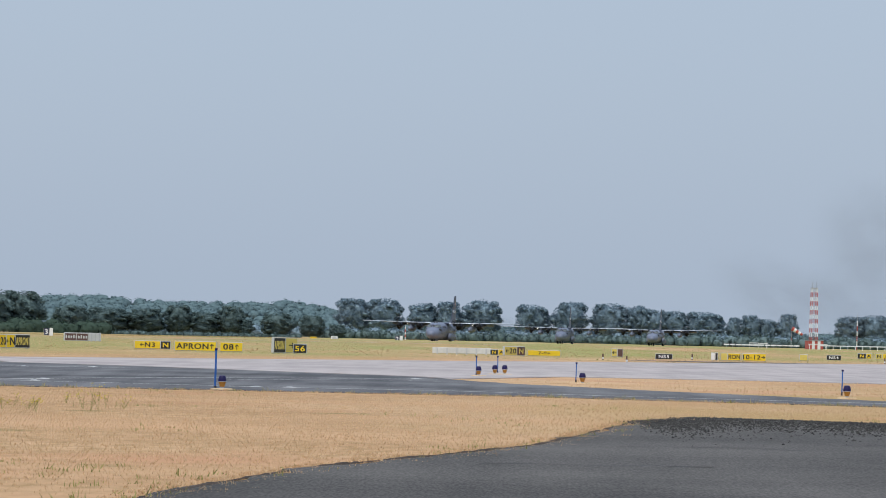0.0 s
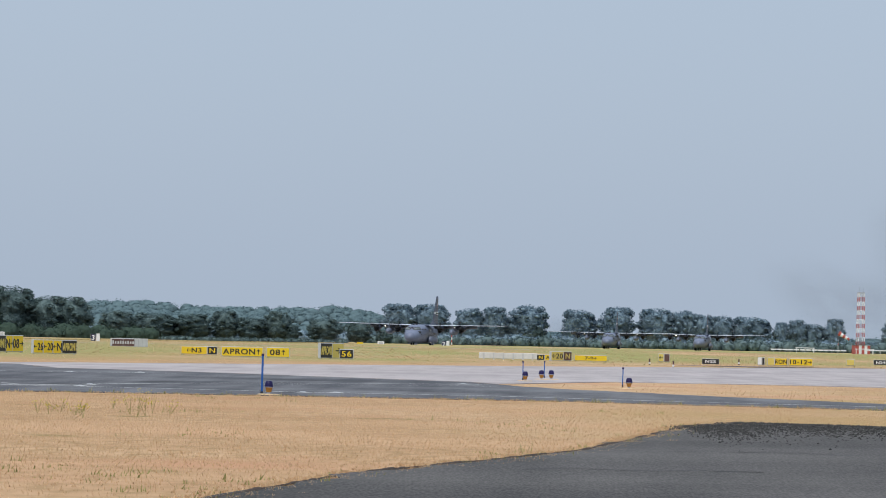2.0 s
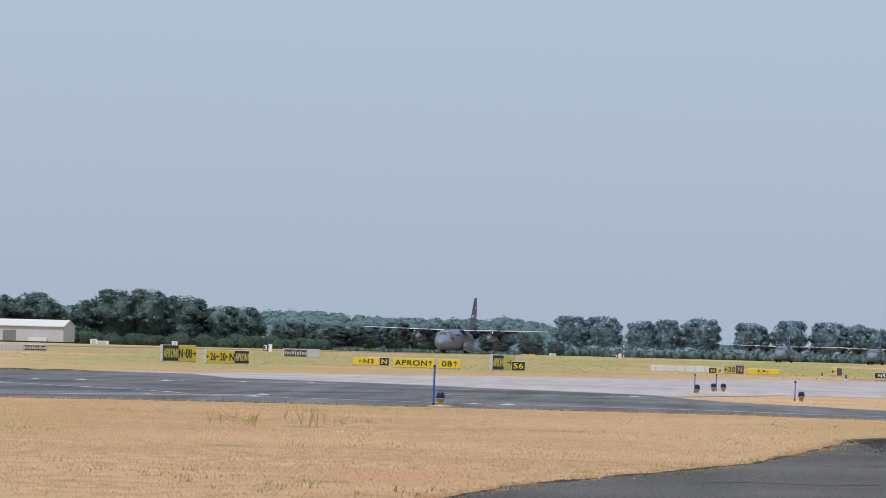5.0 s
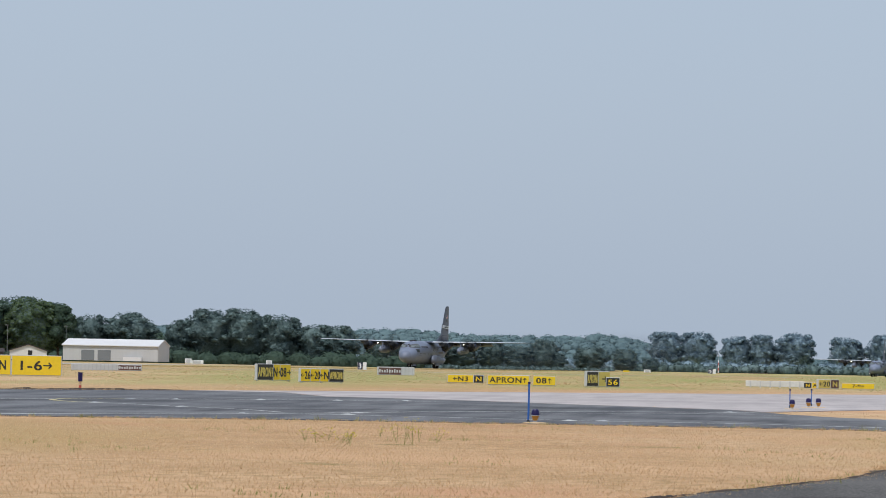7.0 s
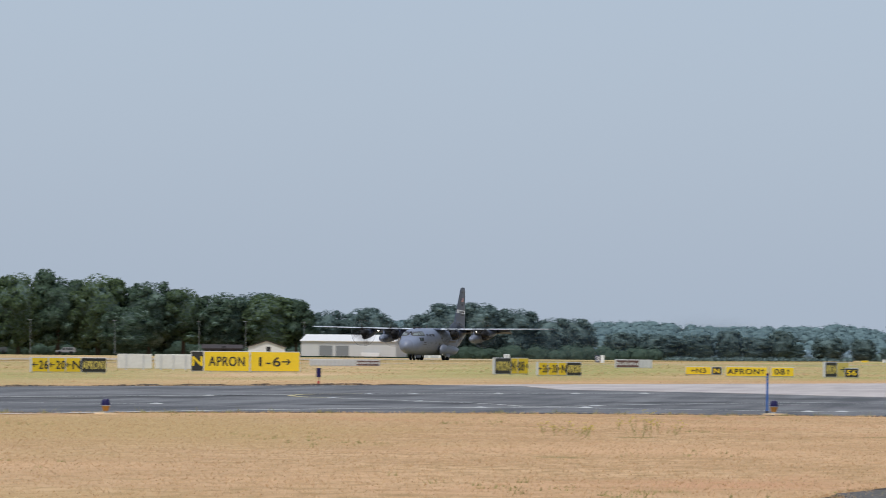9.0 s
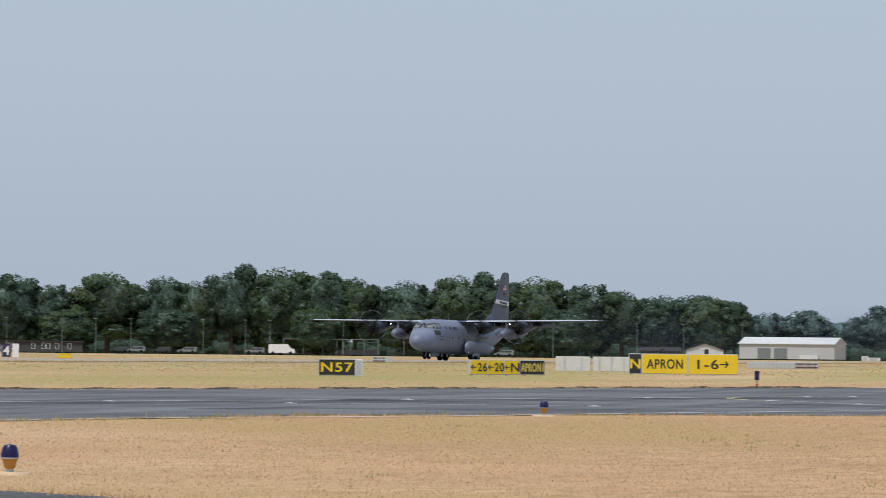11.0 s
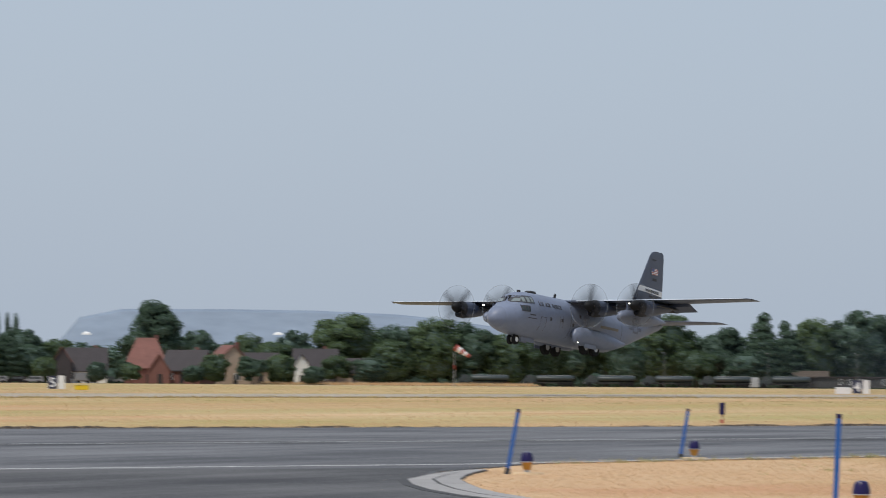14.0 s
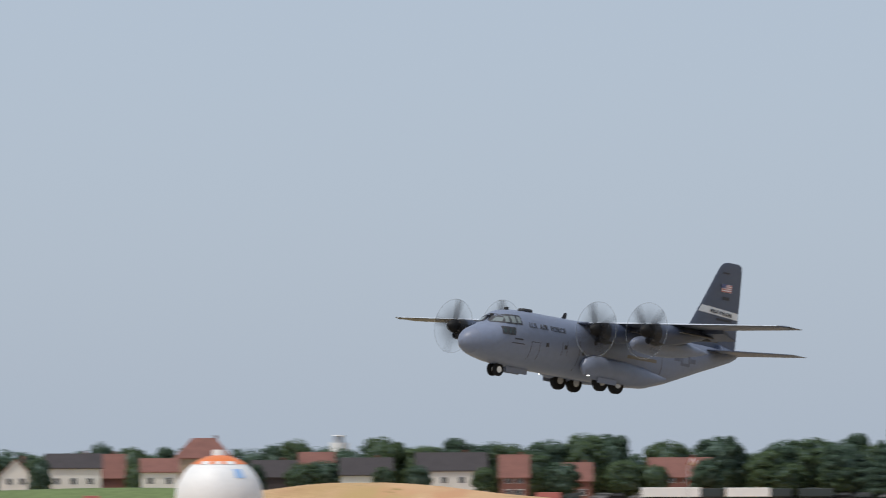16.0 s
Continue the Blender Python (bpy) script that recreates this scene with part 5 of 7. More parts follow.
def tree_blobs(kind, rng):
    """Lumps of a crown for a tree 10 m high and 8 m wide."""
    if kind == "round":
        out = [((0, 0, 5.6), (2.5, 2.5, 3.1))]
        for k in range(24):
            a, h = rng.uniform(0, 6.283), rng.uniform(1.7, 8.6)
            reach = 2.5 * math.sqrt(max(0.05, 1 - ((h - 5.0) / 4.6) ** 2))
            q = rng.uniform(0.7, 1.35)
            out.append(((reach * math.cos(a), reach * math.sin(a), h), (q, q, q * rng.uniform(0.7, 1.0))))
        return out
    if kind == "full":
        out = [((0, 0, 5.2), (2.95, 2.95, 3.6)), ((0.3, 0, 3.1), (2.9, 2.9, 2.4))]
        for k in range(52):
            a, h = rng.uniform(0, 6.283), rng.uniform(1.2, 8.3)
            reach = 2.85 * math.sqrt(max(0.05, 1 - ((h - 4.7) / 4.3) ** 2))
            q = rng.uniform(0.4, 0.9)
            out.append(((reach * math.cos(a), reach * math.sin(a), h), (q, q, q * rng.uniform(0.75, 1.0))))
        return out
    if kind == "conifer":
        return [((rng.uniform(-0.3, 0.3), rng.uniform(-0.3, 0.3), 1.3 + 1.05 * k), (3.2 - 0.36 * k, 3.2 - 0.36 * k, 0.75)) for k in range(8)]
    return [((rng.uniform(-0.5, 0.5), rng.uniform(-0.5, 0.5), 2.0 + 0.95 * k), (2.6 - 0.16 * abs(k - 3) ** 1.4, 2.6 - 0.16 * abs(k - 3) ** 1.4, 1.1)) for k in range(8)]


def build_tree(name, kind, seed, leaf, core, label, count=4200, size=0.20, shrink=0.76):
    rng = random.Random(seed)
    blobs = tree_blobs(kind, rng)
    t = thing(name, pose(0, -2500 - seed, -60), label, "tree")
    bm = bmesh.new()
    add_tube(bm, (0, 0, -0.3), (0.05, 0, 2.6), 0.28, 0.2, 8)
    add_tube(bm, (0.05, 0, 2.6), (0, 0.1, 7.0), 0.2, 0.06, 7)
    for k in range(5):
        a = k * 1.26 + seed
        add_tube(bm, (0, 0, 2.3 + 0.6 * k), (1.7 * math.cos(a), 1.7 * math.sin(a), 3.6 + 0.75 * k), 0.1, 0.03, 5)
    part("trunk", bm, M_BARK, t)
    crown = part("crown", leaf_mesh("crown", blobs, count, size, seed, leaf, 0.35, 0.6, 0.65), leaf, t)
    part("inner_crown", core_mesh(blobs, shrink, seed, core, 0.72), core, crown)
    return t


round_trees = [build_tree("broadleaf_tree", "full" if k % 3 else "round", 11 + k, M_LEAF if k % 2 else M_LEAF2, M_CORE_LIFTED, "broad green deciduous tree at the edge of the wood", 12500, 0.135, 0.88) for k in range(6)]
hazed_trees = [build_tree("distant_tree", "full", 31 + k, M_LEAF_HAZED, M_CORE_HAZED, "distant hazy deciduous tree in a row", 6500, 0.155, 0.88) for k in range(3)]
rank_trees = [build_tree("broadleaf_tree", "full", 61 + k, M_LEAF2, M_CORE_LIFTED, "green deciduous tree standing in the wood", 3200, 0.2) for k in range(3)]
mid_trees = [build_tree("broadleaf_tree", "full", 71 + k, M_LEAF_MIDHAZE, M_CORE_MIDHAZE, "green deciduous tree beyond the runway", 8500, 0.14, 0.88) for k in range(3)]
conifers = [build_tree("conifer", "conifer", 41 + k, M_LEAF2, M_CORE_LIFTED, "dark conifer among broadleaf trees", 6000, 0.14) for k in range(2)]
poplars = [build_tree("poplar", "slim", 51 + k, M_LEAF2, M_CORE_LIFTED, "slim tall poplar above the village roofs", 3600, 0.16) for k in range(2)]


def plant(rows, models, group, seed, lift=0.0):
    rng = random.Random(seed)
    for i, (az, dist, h, w) in enumerate(rows):
        x, y, _ = polar(az, dist)
        src = models[(i * 5 + seed) % len(models)]
        s = w / 8 * 1.35
        m = pose(x, y, ground_z(y) + lift, 0, 0, rng.uniform(0, 360)) @ Matrix.Diagonal((s, s, h / 8.75, 1))
        t = copy_thing(src, m)
        tagged(t, group=group)


FAR_ROW = [(-0.0190, 1900, 15.9, 14.3), (-0.0124, 1900, 16.2, 15.2), (-0.0039, 1900, 14.7, 12.0), (0.0016, 1900, 15.4, 12.0), (0.0086, 1900, 16.4, 16.1), (0.0194, 1900, 15.0, 13.4), (0.0276, 1900, 16.3, 14.7), (0.0361, 1900, 16.2, 14.7), (0.0422, 1900, 15.5, 11.1),
           (0.0458, 1900, 14.0, 10.1), (0.0501, 1900, 13.7, 10.1), (0.0563, 1900, 13.5, 15.7), (0.0628, 1900, 11.5, 6.4), (0.0664, 1900, 12.8, 8.8), (0.0700, 1900, 11.1, 7.8), (0.0742, 1900, 13.3, 8.8), (0.0875, 1900, 13.0, 12.4), (0.0923, 1900, 13.6, 12.4)]
MID_ROW = [(-0.0794, 1350, 8.3, 10.1), (-0.0716, 1350, 7.9, 12.8), (-0.0634, 1350, 7.8, 11.1), (-0.0563, 1350, 9.0, 7.9), (-0.0508, 1350, 7.2, 9.5), (-0.0450, 1350, 9.2, 7.9), (-0.0425, 1350, 5.3, 6.2), (-0.0351, 1350, 7.2, 9.2), (-0.0277, 1350, 6.9, 7.2), (-0.0223, 1350, 4.3, 4.9)]
WEST_ROW = [(-0.1581, 1120, 15.6, 16.3), (-0.1515, 1120, 14.4, 10.9), (-0.1424, 1120, 11.7, 7.5), (-0.1340, 1120, 12.4, 12.9), (-0.1233, 1120, 10.9, 6.8), (-0.1171, 1120, 13.6, 12.9), (-0.1098, 1120, 13.9, 11.5), (-0.1019, 1120, 12.5, 10.9), (-0.0940, 1120, 10.3, 10.2), (-0.0892, 1120, 10.2, 9.5)]
WOOD_A = [(-0.2957, 1090, 16.0, 10.6), (-0.2836, 1090, 19.1, 16.5), (-0.2716, 1090, 18.3, 12.6), (-0.2649, 1090, 17.1, 10.6), (-0.2571, 1090, 19.6, 12.6), (-0.2462, 1090, 20.5, 15.2), (-0.2365, 1090, 19.8, 11.9), (-0.2304, 1090, 18.6, 10.6), (-0.2195, 1090, 17.9, 11.9), (-0.2086, 1090, 19.1, 12.6), (-0.2001, 1090, 18.5, 11.9),
          (-0.1916, 1090, 19.0, 13.9), (-0.1807, 1090, 17.4, 12.6), (-0.1734, 1090, 16.2, 11.9), (-0.1650, 1090, 15.1, 12.6), (-0.1553, 1090, 15.0, 13.2), (-0.1492, 1090, 12.5, 8.6), (-0.2388, 1070, 11.1, 11.6), (-0.1855, 1070, 11.3, 11.6), (-0.2194, 1070, 10.1, 11.6), (-0.2703, 1070, 10.7, 12.8), (-0.2920, 1070, 10.1, 11.6)]
WOOD_B = [(-0.3719, 1090, 15.9, 11.2), (-0.3659, 1090, 16.6, 11.2), (-0.3587, 1090, 17.8, 9.9), (-0.3544, 1070, 11.8, 8.4), (-0.3466, 1090, 17.6, 13.9), (-0.3345, 1090, 13.1, 11.9), (-0.3140, 1090, 16.7, 10.6), (-0.3043, 1090, 18.4, 14.5), (-0.3393, 1070, 8.8, 9.0), (-0.3284, 1070, 8.3, 10.3)]
VILLAGE_A = [(-0.4554, 1030, 16.8, 13.6), (-0.4354, 1060, 11.8, 6.4), (-0.4257, 1060, 12.5, 8.0), (-0.4136, 1040, 16.2, 14.6), (-0.4039, 1060, 14.0, 10.3), (-0.3954, 1060, 15.6, 12.2), (-0.3869, 1060, 13.5, 10.9), (-0.3796, 1060, 12.3, 10.9), (-0.4462, 1060, 12.3, 8.2), (-0.4305, 1040, 9.8, 9.0), (-0.4208, 1040, 9.0, 8.2), (-0.4051, 1030, 10.2, 8.7), (-0.4619, 985, 4.7, 3.6), (-0.3724, 1060, 14.3, 10.9)]
VILLAGE_B = [(-0.5057, 1060, 13.8, 13.5), (-0.4984, 1060, 13.6, 10.9), (-0.4936, 1060, 12.6, 9.6), (-0.4840, 1060, 12.1, 10.9), (-0.4767, 1060, 10.2, 7.7), (-0.5141, 1060, 11.1, 9.0), (-0.5128, 1040, 8.3, 11.2), (-0.4924, 1040, 7.9, 11.2), (-0.4996, 1040, 7.8, 10.0), (-0.4827, 1040, 8.6, 10.0)]
POPLARS = [(-0.4891, 1200, 16.8, 2.6), (-0.4869, 1200, 16.7, 2.3), (-0.4849, 1200, 16.4, 2.9)]
VILLAGE_C = [(-0.5619, 1060, 13.6, 10.9), (-0.5547, 1060, 15.0, 10.9), (-0.5487, 1060, 13.3, 8.4), (-0.5366, 1060, 13.4, 10.9), (-0.5252, 1060, 14.2, 12.2), (-0.5149, 1040, 11.0, 8.7), (-0.5107, 1060, 13.5, 10.9), (-0.5046, 1060, 13.6, 7.7), (-0.4992, 1040, 11.0, 9.4)]
VILLAGE_D = [(-0.6716, 1100, 10.4, 4.3), (-0.6580, 1100, 13.7, 5.6), (-0.6511, 1100, 12.5, 7.3), (-0.6445, 1100, 11.4, 8.7), (-0.6161, 1100, 14.3, 8.3), (-0.6203, 1100, 12.7, 6.0), (-0.5976, 1100, 15.0, 9.6), (-0.6046, 1100, 11.4, 11.3), (-0.5889, 1100, 12.7, 11.3), (-0.5792, 1100, 13.3, 12.7), (-0.5707, 1100, 13.3, 11.3), (-0.5507, 1100, 15.3, 11.3), (-0.5562, 1100, 13.9, 8.7), (-0.6107, 1040, 8.9, 8.8), (-0.5653, 1040, 10.0, 8.8)]
plant(FAR_ROW, hazed_trees, "distant tree row", 1)
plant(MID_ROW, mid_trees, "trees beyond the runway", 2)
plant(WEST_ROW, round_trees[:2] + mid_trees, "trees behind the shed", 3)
plant(WOOD_A, round_trees, "edge of the wood", 4)
plant(WOOD_B, round_trees, "edge of the wood", 5)
plant([(-0.3250, 1075, 16.4, 14.0), (-0.3200, 1085, 14.8, 12.0)], conifers, "conifers", 1)
plant([(-0.4905, 1030, 12.0, 9.0), (-0.4860, 1032, 11.4, 8.0)], conifers, "conifers", 2)
plant(VILLAGE_A, round_trees, "trees between the houses", 6)
plant(VILLAGE_B, round_trees, "trees between the houses", 7)
plant(VILLAGE_C, round_trees, "trees between the houses", 8)
plant(VILLAGE_D, round_trees, "trees between the houses", 9)
GARDENS = [(-0.4790, 985, 5.5, 5.0), (-0.4678, 978, 4.5, 4.0), (-0.4605, 975, 4.2, 4.0), (-0.4470, 978, 4.0, 4.5), (-0.4425, 985, 6.5, 5.5), (-0.4345, 985, 5.5, 6.0), (-0.4285, 990, 6.5, 6.0), (-0.4215, 985, 4.0, 4.5), (-0.4165, 1000, 6.5, 6.0), (-0.4095, 1000, 6.0, 7.0),
           (-0.5395, 1010, 7.5, 6.0), (-0.5285, 1010, 8.0, 7.0), (-0.5460, 1010, 8.5, 8.0), (-0.5590, 1010, 8.0, 7.0), (-0.5760, 985, 7.0, 5.0), (-0.5900, 985, 7.5, 5.0), (-0.6150, 985, 8.0, 7.0), (-0.6255, 985, 7.0, 5.0), (-0.6500, 985, 8.0, 5.0), (-0.6710, 985, 9.0, 4.5), (-0.5975, 985, 7.2, 4.5)]
plant(GARDENS, round_trees, "garden trees", 11)
plant(POPLARS, poplars, "poplars", 1)
# second rank that closes the wood
rng_b = random.Random(77)
rank = []
for k in range(94):
    az = -0.690 + 0.0064 * k + rng_b.uniform(-0.002, 0.002)
    tall = float(np.interp(az, [-0.69, -0.52, -0.48, -0.40, -0.37, -0.32, -0.29, -0.20, -0.16, -0.14, -0.09], [13.2, 13.0, 10.5, 10.0, 12.0, 13.5, 16.0, 16.0, 13.0, 9.0, 8.5]))
    rank.append((az, 1180 + rng_b.uniform(-30, 40), tall * rng_b.uniform(0.9, 1.1), rng_b.uniform(10, 14)))
plant(rank, rank_trees, "wood behind", 10)
for t in round_trees + hazed_trees + rank_trees + mid_trees + conifers + poplars:
    for o in (*t.children_recursive, t):
        bpy.data.objects.remove(o)


def hedge(name, az0, az1, dist, h, count, size, seed, leaf, core, label, depth=5.0):
    """A run of undergrowth as one mass of leaf clumps."""
    rng = random.Random(seed)
    n = max(4, int((az1 - az0) * dist / (h * 0.4)))
    blobs = []
    for k in range(n):
        az = az0 + (az1 - az0) * (k + rng.random()) / n
        x, y, _ = polar(az, dist + rng.uniform(-depth, depth))
        r = h * rng.uniform(0.4, 0.62)
        blobs.append(((x, y, ground_z(y) + r * 0.5), (r * 1.2, r, r)))
    ob = new(name, leaf_mesh(name, blobs, count, size, seed, leaf))
    tagged(ob, label, "bushes", kind="stuff")
    tagged(part("inner_growth", core_mesh(blobs, 0.8, seed, core), core, ob), kind="stuff")


hedge("undergrowth", -0.70, -0.072, 1112, 5.0, 60000, 0.24, 5, M_SHRUB, M_SHRUB, "dark shrubs and undergrowth below the wood")
hedge("bushes", -0.09, 0.105, 1780, 5.5, 18000, 0.4, 6, M_LEAF_HAZED, M_CORE_HAZED, "hazy bushes beyond the runway end")
hedge("bushes", 0.045, 0.105, 1600, 5.0, 5000, 0.4, 8, M_LEAF_MIDHAZE, M_CORE_MIDHAZE, "dark bushes beyond the approach lights")
hedge("bushes", -0.028, 0.045, 1640, 4.2, 6000, 0.4, 9, M_LEAF_MIDHAZE, M_CORE_MIDHAZE, "dark bushes below a distant tree row")
hedge("bushes", -0.088, -0.03, 1330, 1.7, 9000, 0.22, 10, M_LEAF_MIDHAZE, M_CORE_MIDHAZE, "low dark bushes beyond the runway")


def forest_ridge():
    """Far wooded hill."""
    rng = np.random.default_rng(9)
    prof = ([-0.20, -0.12, -0.087, -0.077, -0.062, -0.045, -0.034, -0.026, -0.015, 0.02, 0.11], [0.0072, 0.0072, 0.0069, 0.0075, 0.0066, 0.0064, 0.0071, 0.0060, 0.0030, 0.0022, 0.0022])
    dist = 2700
    blobs = []
    for k in range(1500):
        az = rng.uniform(-0.2, 0.11)
        top = dist * float(np.interp(az, *prof)) + 1.6
        u = rng.random() ** 0.6
        r = rng.uniform(2.8, 5.2)
        x, y, _ = polar(az, dist - 160 * (1 - u) + rng.uniform(-10, 10))
        blobs.append(((x, y, (top - r) * u - 1.0), (r * 1.3, r * 1.3, r)))
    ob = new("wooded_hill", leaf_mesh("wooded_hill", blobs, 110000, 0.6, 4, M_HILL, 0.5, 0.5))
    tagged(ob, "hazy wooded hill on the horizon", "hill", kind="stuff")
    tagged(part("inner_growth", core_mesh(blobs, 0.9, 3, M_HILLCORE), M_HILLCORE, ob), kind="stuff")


# forest greens greyed towards blue: the hill's haze is part of its colour
M_HILL = mat("far_forest_hazed", (0.118, 0.180, 0.196), 0.9, vary=0.22, scale=0.02, fine=0.2, spec=0.05, leafy=0.3)
M_HILLCORE = mat("far_forest_inner_hazed", (0.118, 0.178, 0.194), 0.9, vary=0.2, scale=0.05, spec=0.1)
forest_ridge()


def spoil_hill():
    """Flat-topped spoil heap far behind the village, pale with haze in its colour."""
    dist = 3900
    prof = [(-0.4790, 0.004), (-0.4716, 0.0127), (-0.4626, 0.01459), (-0.4400, 0.0147), (-0.4209, 0.01453), (-0.4030, 0.0138), (-0.3918, 0.0126), (-0.376, 0.0104), (-0.35, 0.006)]
    rings = []
    for az, el in prof:
        h = dist * el + 1.6
        ring = []
        for q, f in ((-90, 0.0), (-60, 0.42), (-52, 0.45), (-20, 0.96), (0, 1.0), (120, 1.0), (220, 0.0)):
            x, y, _ = polar(az, dist + q)
            ring.append((x, y, max(h * f, -1) - 1))
        rings.append(ring)
    bm = loft(rings)
    tagged(part("spoil_hill", bm, M_SPOIL), "hazy blue-grey flat-topped spoil heap on the horizon", "hill", kind="structure")
    for az, el in ((-0.4700, 0.0098), (-0.4470, 0.0092), (-0.4290, 0.0100), (-0.4240, 0.0094), (-0.4030, 0.0095)):
        x, y, _ = polar(az, dist - 75)
        b = part("storage_dome", loft([[(r * math.cos(2 * math.pi * i / 12), r * 0.5 * math.sin(2 * math.pi * i / 12), z) for i in range(12)] for z, r in ((0, 4), (1.2, 3.5), (2.2, 1.8), (2.5, 0.2))]), M_WHITE, at=pose(x, y, dist * el - 3, 0, 0, -math.degrees(az)))
        tagged(b, "small pale dome on the spoil heap", "dome", "domes on the heap")


# spoil shifted to blue-grey, with the distance haze laid into the colour
M_SPOIL = mat("spoil_in_haze", (0.215, 0.265, 0.335), 0.95, vary=0.15, scale=0.01, fine=0.05, spec=0.1, stretch=(1, 1, 4))
spoil_hill()

# ---------------- buildings ----------------
M_BRICK = mat("red_brick_far", (0.175, 0.078, 0.066), 0.85, vary=0.25, scale=0.6, fine=5)
M_TILE = mat("red_roof_tiles", (0.185, 0.080, 0.065), 0.8, vary=0.28, scale=0.5, fine=4, bump=0.02)
M_DTILE = mat("dark_roof_tiles", (0.042, 0.036, 0.040), 0.8, vary=0.25, scale=0.5, fine=4, bump=0.02)
M_RENDERED = mat("white_render", (0.66, 0.65, 0.63), 0.8, vary=0.1, scale=0.4, fine=3)
M_TAN = mat("tan_brick", (0.36, 0.28, 0.22), 0.85, vary=0.2, scale=0.6, fine=5)
M_SHED = mat("grey_cladding", (0.48, 0.49, 0.50), 0.6, 0.1, vary=0.06, scale=0.3, fine=6, stretch=(6, 6, 0.3))
M_SHEDROOF = mat("pale_sheet_roof", (0.66, 0.66, 0.67), 0.5, 0.1, vary=0.06, scale=0.3, fine=5)
M_DOORGREY = mat("roller_door", (0.17, 0.185, 0.20), 0.6, vary=0.1, scale=1, stretch=(0.3, 0.3, 8))
M_PANE = mat("window_glass", (0.05, 0.06, 0.07), 0.1, vary=0.2, scale=1, spec=0.7)
M_CONCRETE = mat("grey_wall", (0.055, 0.056, 0.06), 0.9, vary=0.15, scale=0.3, fine=3)


def window_on(parent, x, z, w, h, y):
    f = part("window", box(x - w / 2 - 0.08, x + w / 2 + 0.08, y - 0.06, y + 0.02, z - 0.08, z + h + 0.08), M_WHITE, parent)
    part("pane", box(x - w / 2, x + w / 2, y - 0.075, y - 0.055, z, z + h), M_PANE, f)


def gabled_house(az, dist, w, depth, eave, ridge, wall, roof, label, turn=0.0, gable_front=False, chimney=True, rows=1, x_win=(), name="house", hip=0.0):
    h = thing(name, facing(az, dist, 0.0, turn), label, "house", "village houses")
    if gable_front:
        sec = [(-w / 2, 0), (w / 2, 0), (w / 2, eave), (0, ridge), (-w / 2, eave)]
        part("wall", loft([[(x, 0, z) for x, z in sec], [(x, depth, z) for x, z in sec]]), wall, h)
        for s in (-1, 1):
            o = 0.35
            k = (ridge - eave) / (w / 2)
            q = [(s * (w / 2 + o), eave - o * k), (0.0, ridge), (0.0, ridge + 0.22), (s * (w / 2 + o), eave - o * k + 0.2)]
            part("roof", loft([[(x, -0.35, z + 0.02) for x, z in q], [(x, depth + 0.35, z + 0.02) for x, z in q]]), roof, h)
    else:
        sec = [(0, 0), (depth, 0), (depth, eave), (depth / 2, ridge), (0, eave)]
        part("wall", loft([[(-w / 2 + (hip if z > eave else 0), y, z) for y, z in sec], [(w / 2 - (hip if z > eave else 0), y, z) for y, z in sec]]), wall, h)
        for s in (0, 1):
            o, k = 0.4, (ridge - eave) / (depth / 2)
            ye = -o if s == 0 else depth + o
            q = [(ye, eave - o * k), (depth / 2, ridge), (depth / 2, ridge + 0.22), (ye, eave - o * k + 0.2)]
            part("roof", loft([[(-w / 2 - 0.3 + (hip if i in (1, 2) else 0), y, z + 0.02) for i, (y, z) in enumerate(q)], [(w / 2 + 0.3 - (hip if i in (1, 2) else 0), y, z + 0.02) for i, (y, z) in enumerate(q)]]), roof, h)
    if chimney:
        part("chimney", box(w * 0.18, w * 0.18 + 0.7, depth * 0.5, depth * 0.5 + 0.7, ridge - 0.8, ridge + 0.8), M_BRICK, h)
    for r in range(rows):
        for x in x_win:
            window_on(h, x * w, 0.9 + 2.7 * r, 1.2, 1.3, 0.0)
    part("door", box(-0.5 + w * 0.05, 0.5 + w * 0.05, -0.05, 0.02, 0, 2.0), M_DARK, h)
    return h


# long pale shed
shed = thing("storage_shed", facing(-0.1380, 1050, 0.0, -14), "long pale metal shed with two roller doors", "shed")
part("wall", loft([[(x, 0, z) for x, z in ((-11, 0), (11, 0), (11, 3.4), (-11, 3.4))], [(x, 11, z) for x, z in ((-11, 0), (11, 0), (11, 3.4), (-11, 3.4))]]), M_SHED, shed)
part("gable", loft([[(x, y, z) for y, z in ((0, 3.4), (11, 3.4), (5.5, 4.75))] for x in (-11, 11)]), M_SHED, shed)
for s in (0, 1):
    y0 = -0.4 if s == 0 else 11.4
    q = [(y0, 3.32), (5.5, 4.78), (5.5, 4.92), (y0, 3.46)]
    part("roof", loft([[(x, y, z) for y, z in q] for x in (-11.2, 11.2)]), M_SHEDROOF, shed)
for x in (-5.2, -1.4):
    part("roller_door", box(x - 1.5, x + 1.5, -0.06, 0.02, 0.1, 2.4), M_DOORGREY, shed)
part("low_panel", box(3.2, 7.4, -0.9, -0.3, 0, 0.9), M_SHEDROOF, shed)
gabled_house(-0.1555, 1070, 8.5, 8, 1.9, 3.3, M_RENDERED, M_DTILE, "small pale gabled outbuilding behind the signs", gable_front=True, chimney=False, name="outbuilding")
gabled_house(-0.1650, 1075, 9.0, 6, 1.5, 2.2, M_CONCRETE, M_DTILE, "low dark outbuilding among trees", chimney=False, name="outbuilding")
gabled_house(-0.4500, 990, 9.2, 8, 3.0, 7.0, M_BRICK, M_DTILE, "red brick house with dark tiled roof", turn=-25, rows=1, x_win=(-0.25, 0.2))
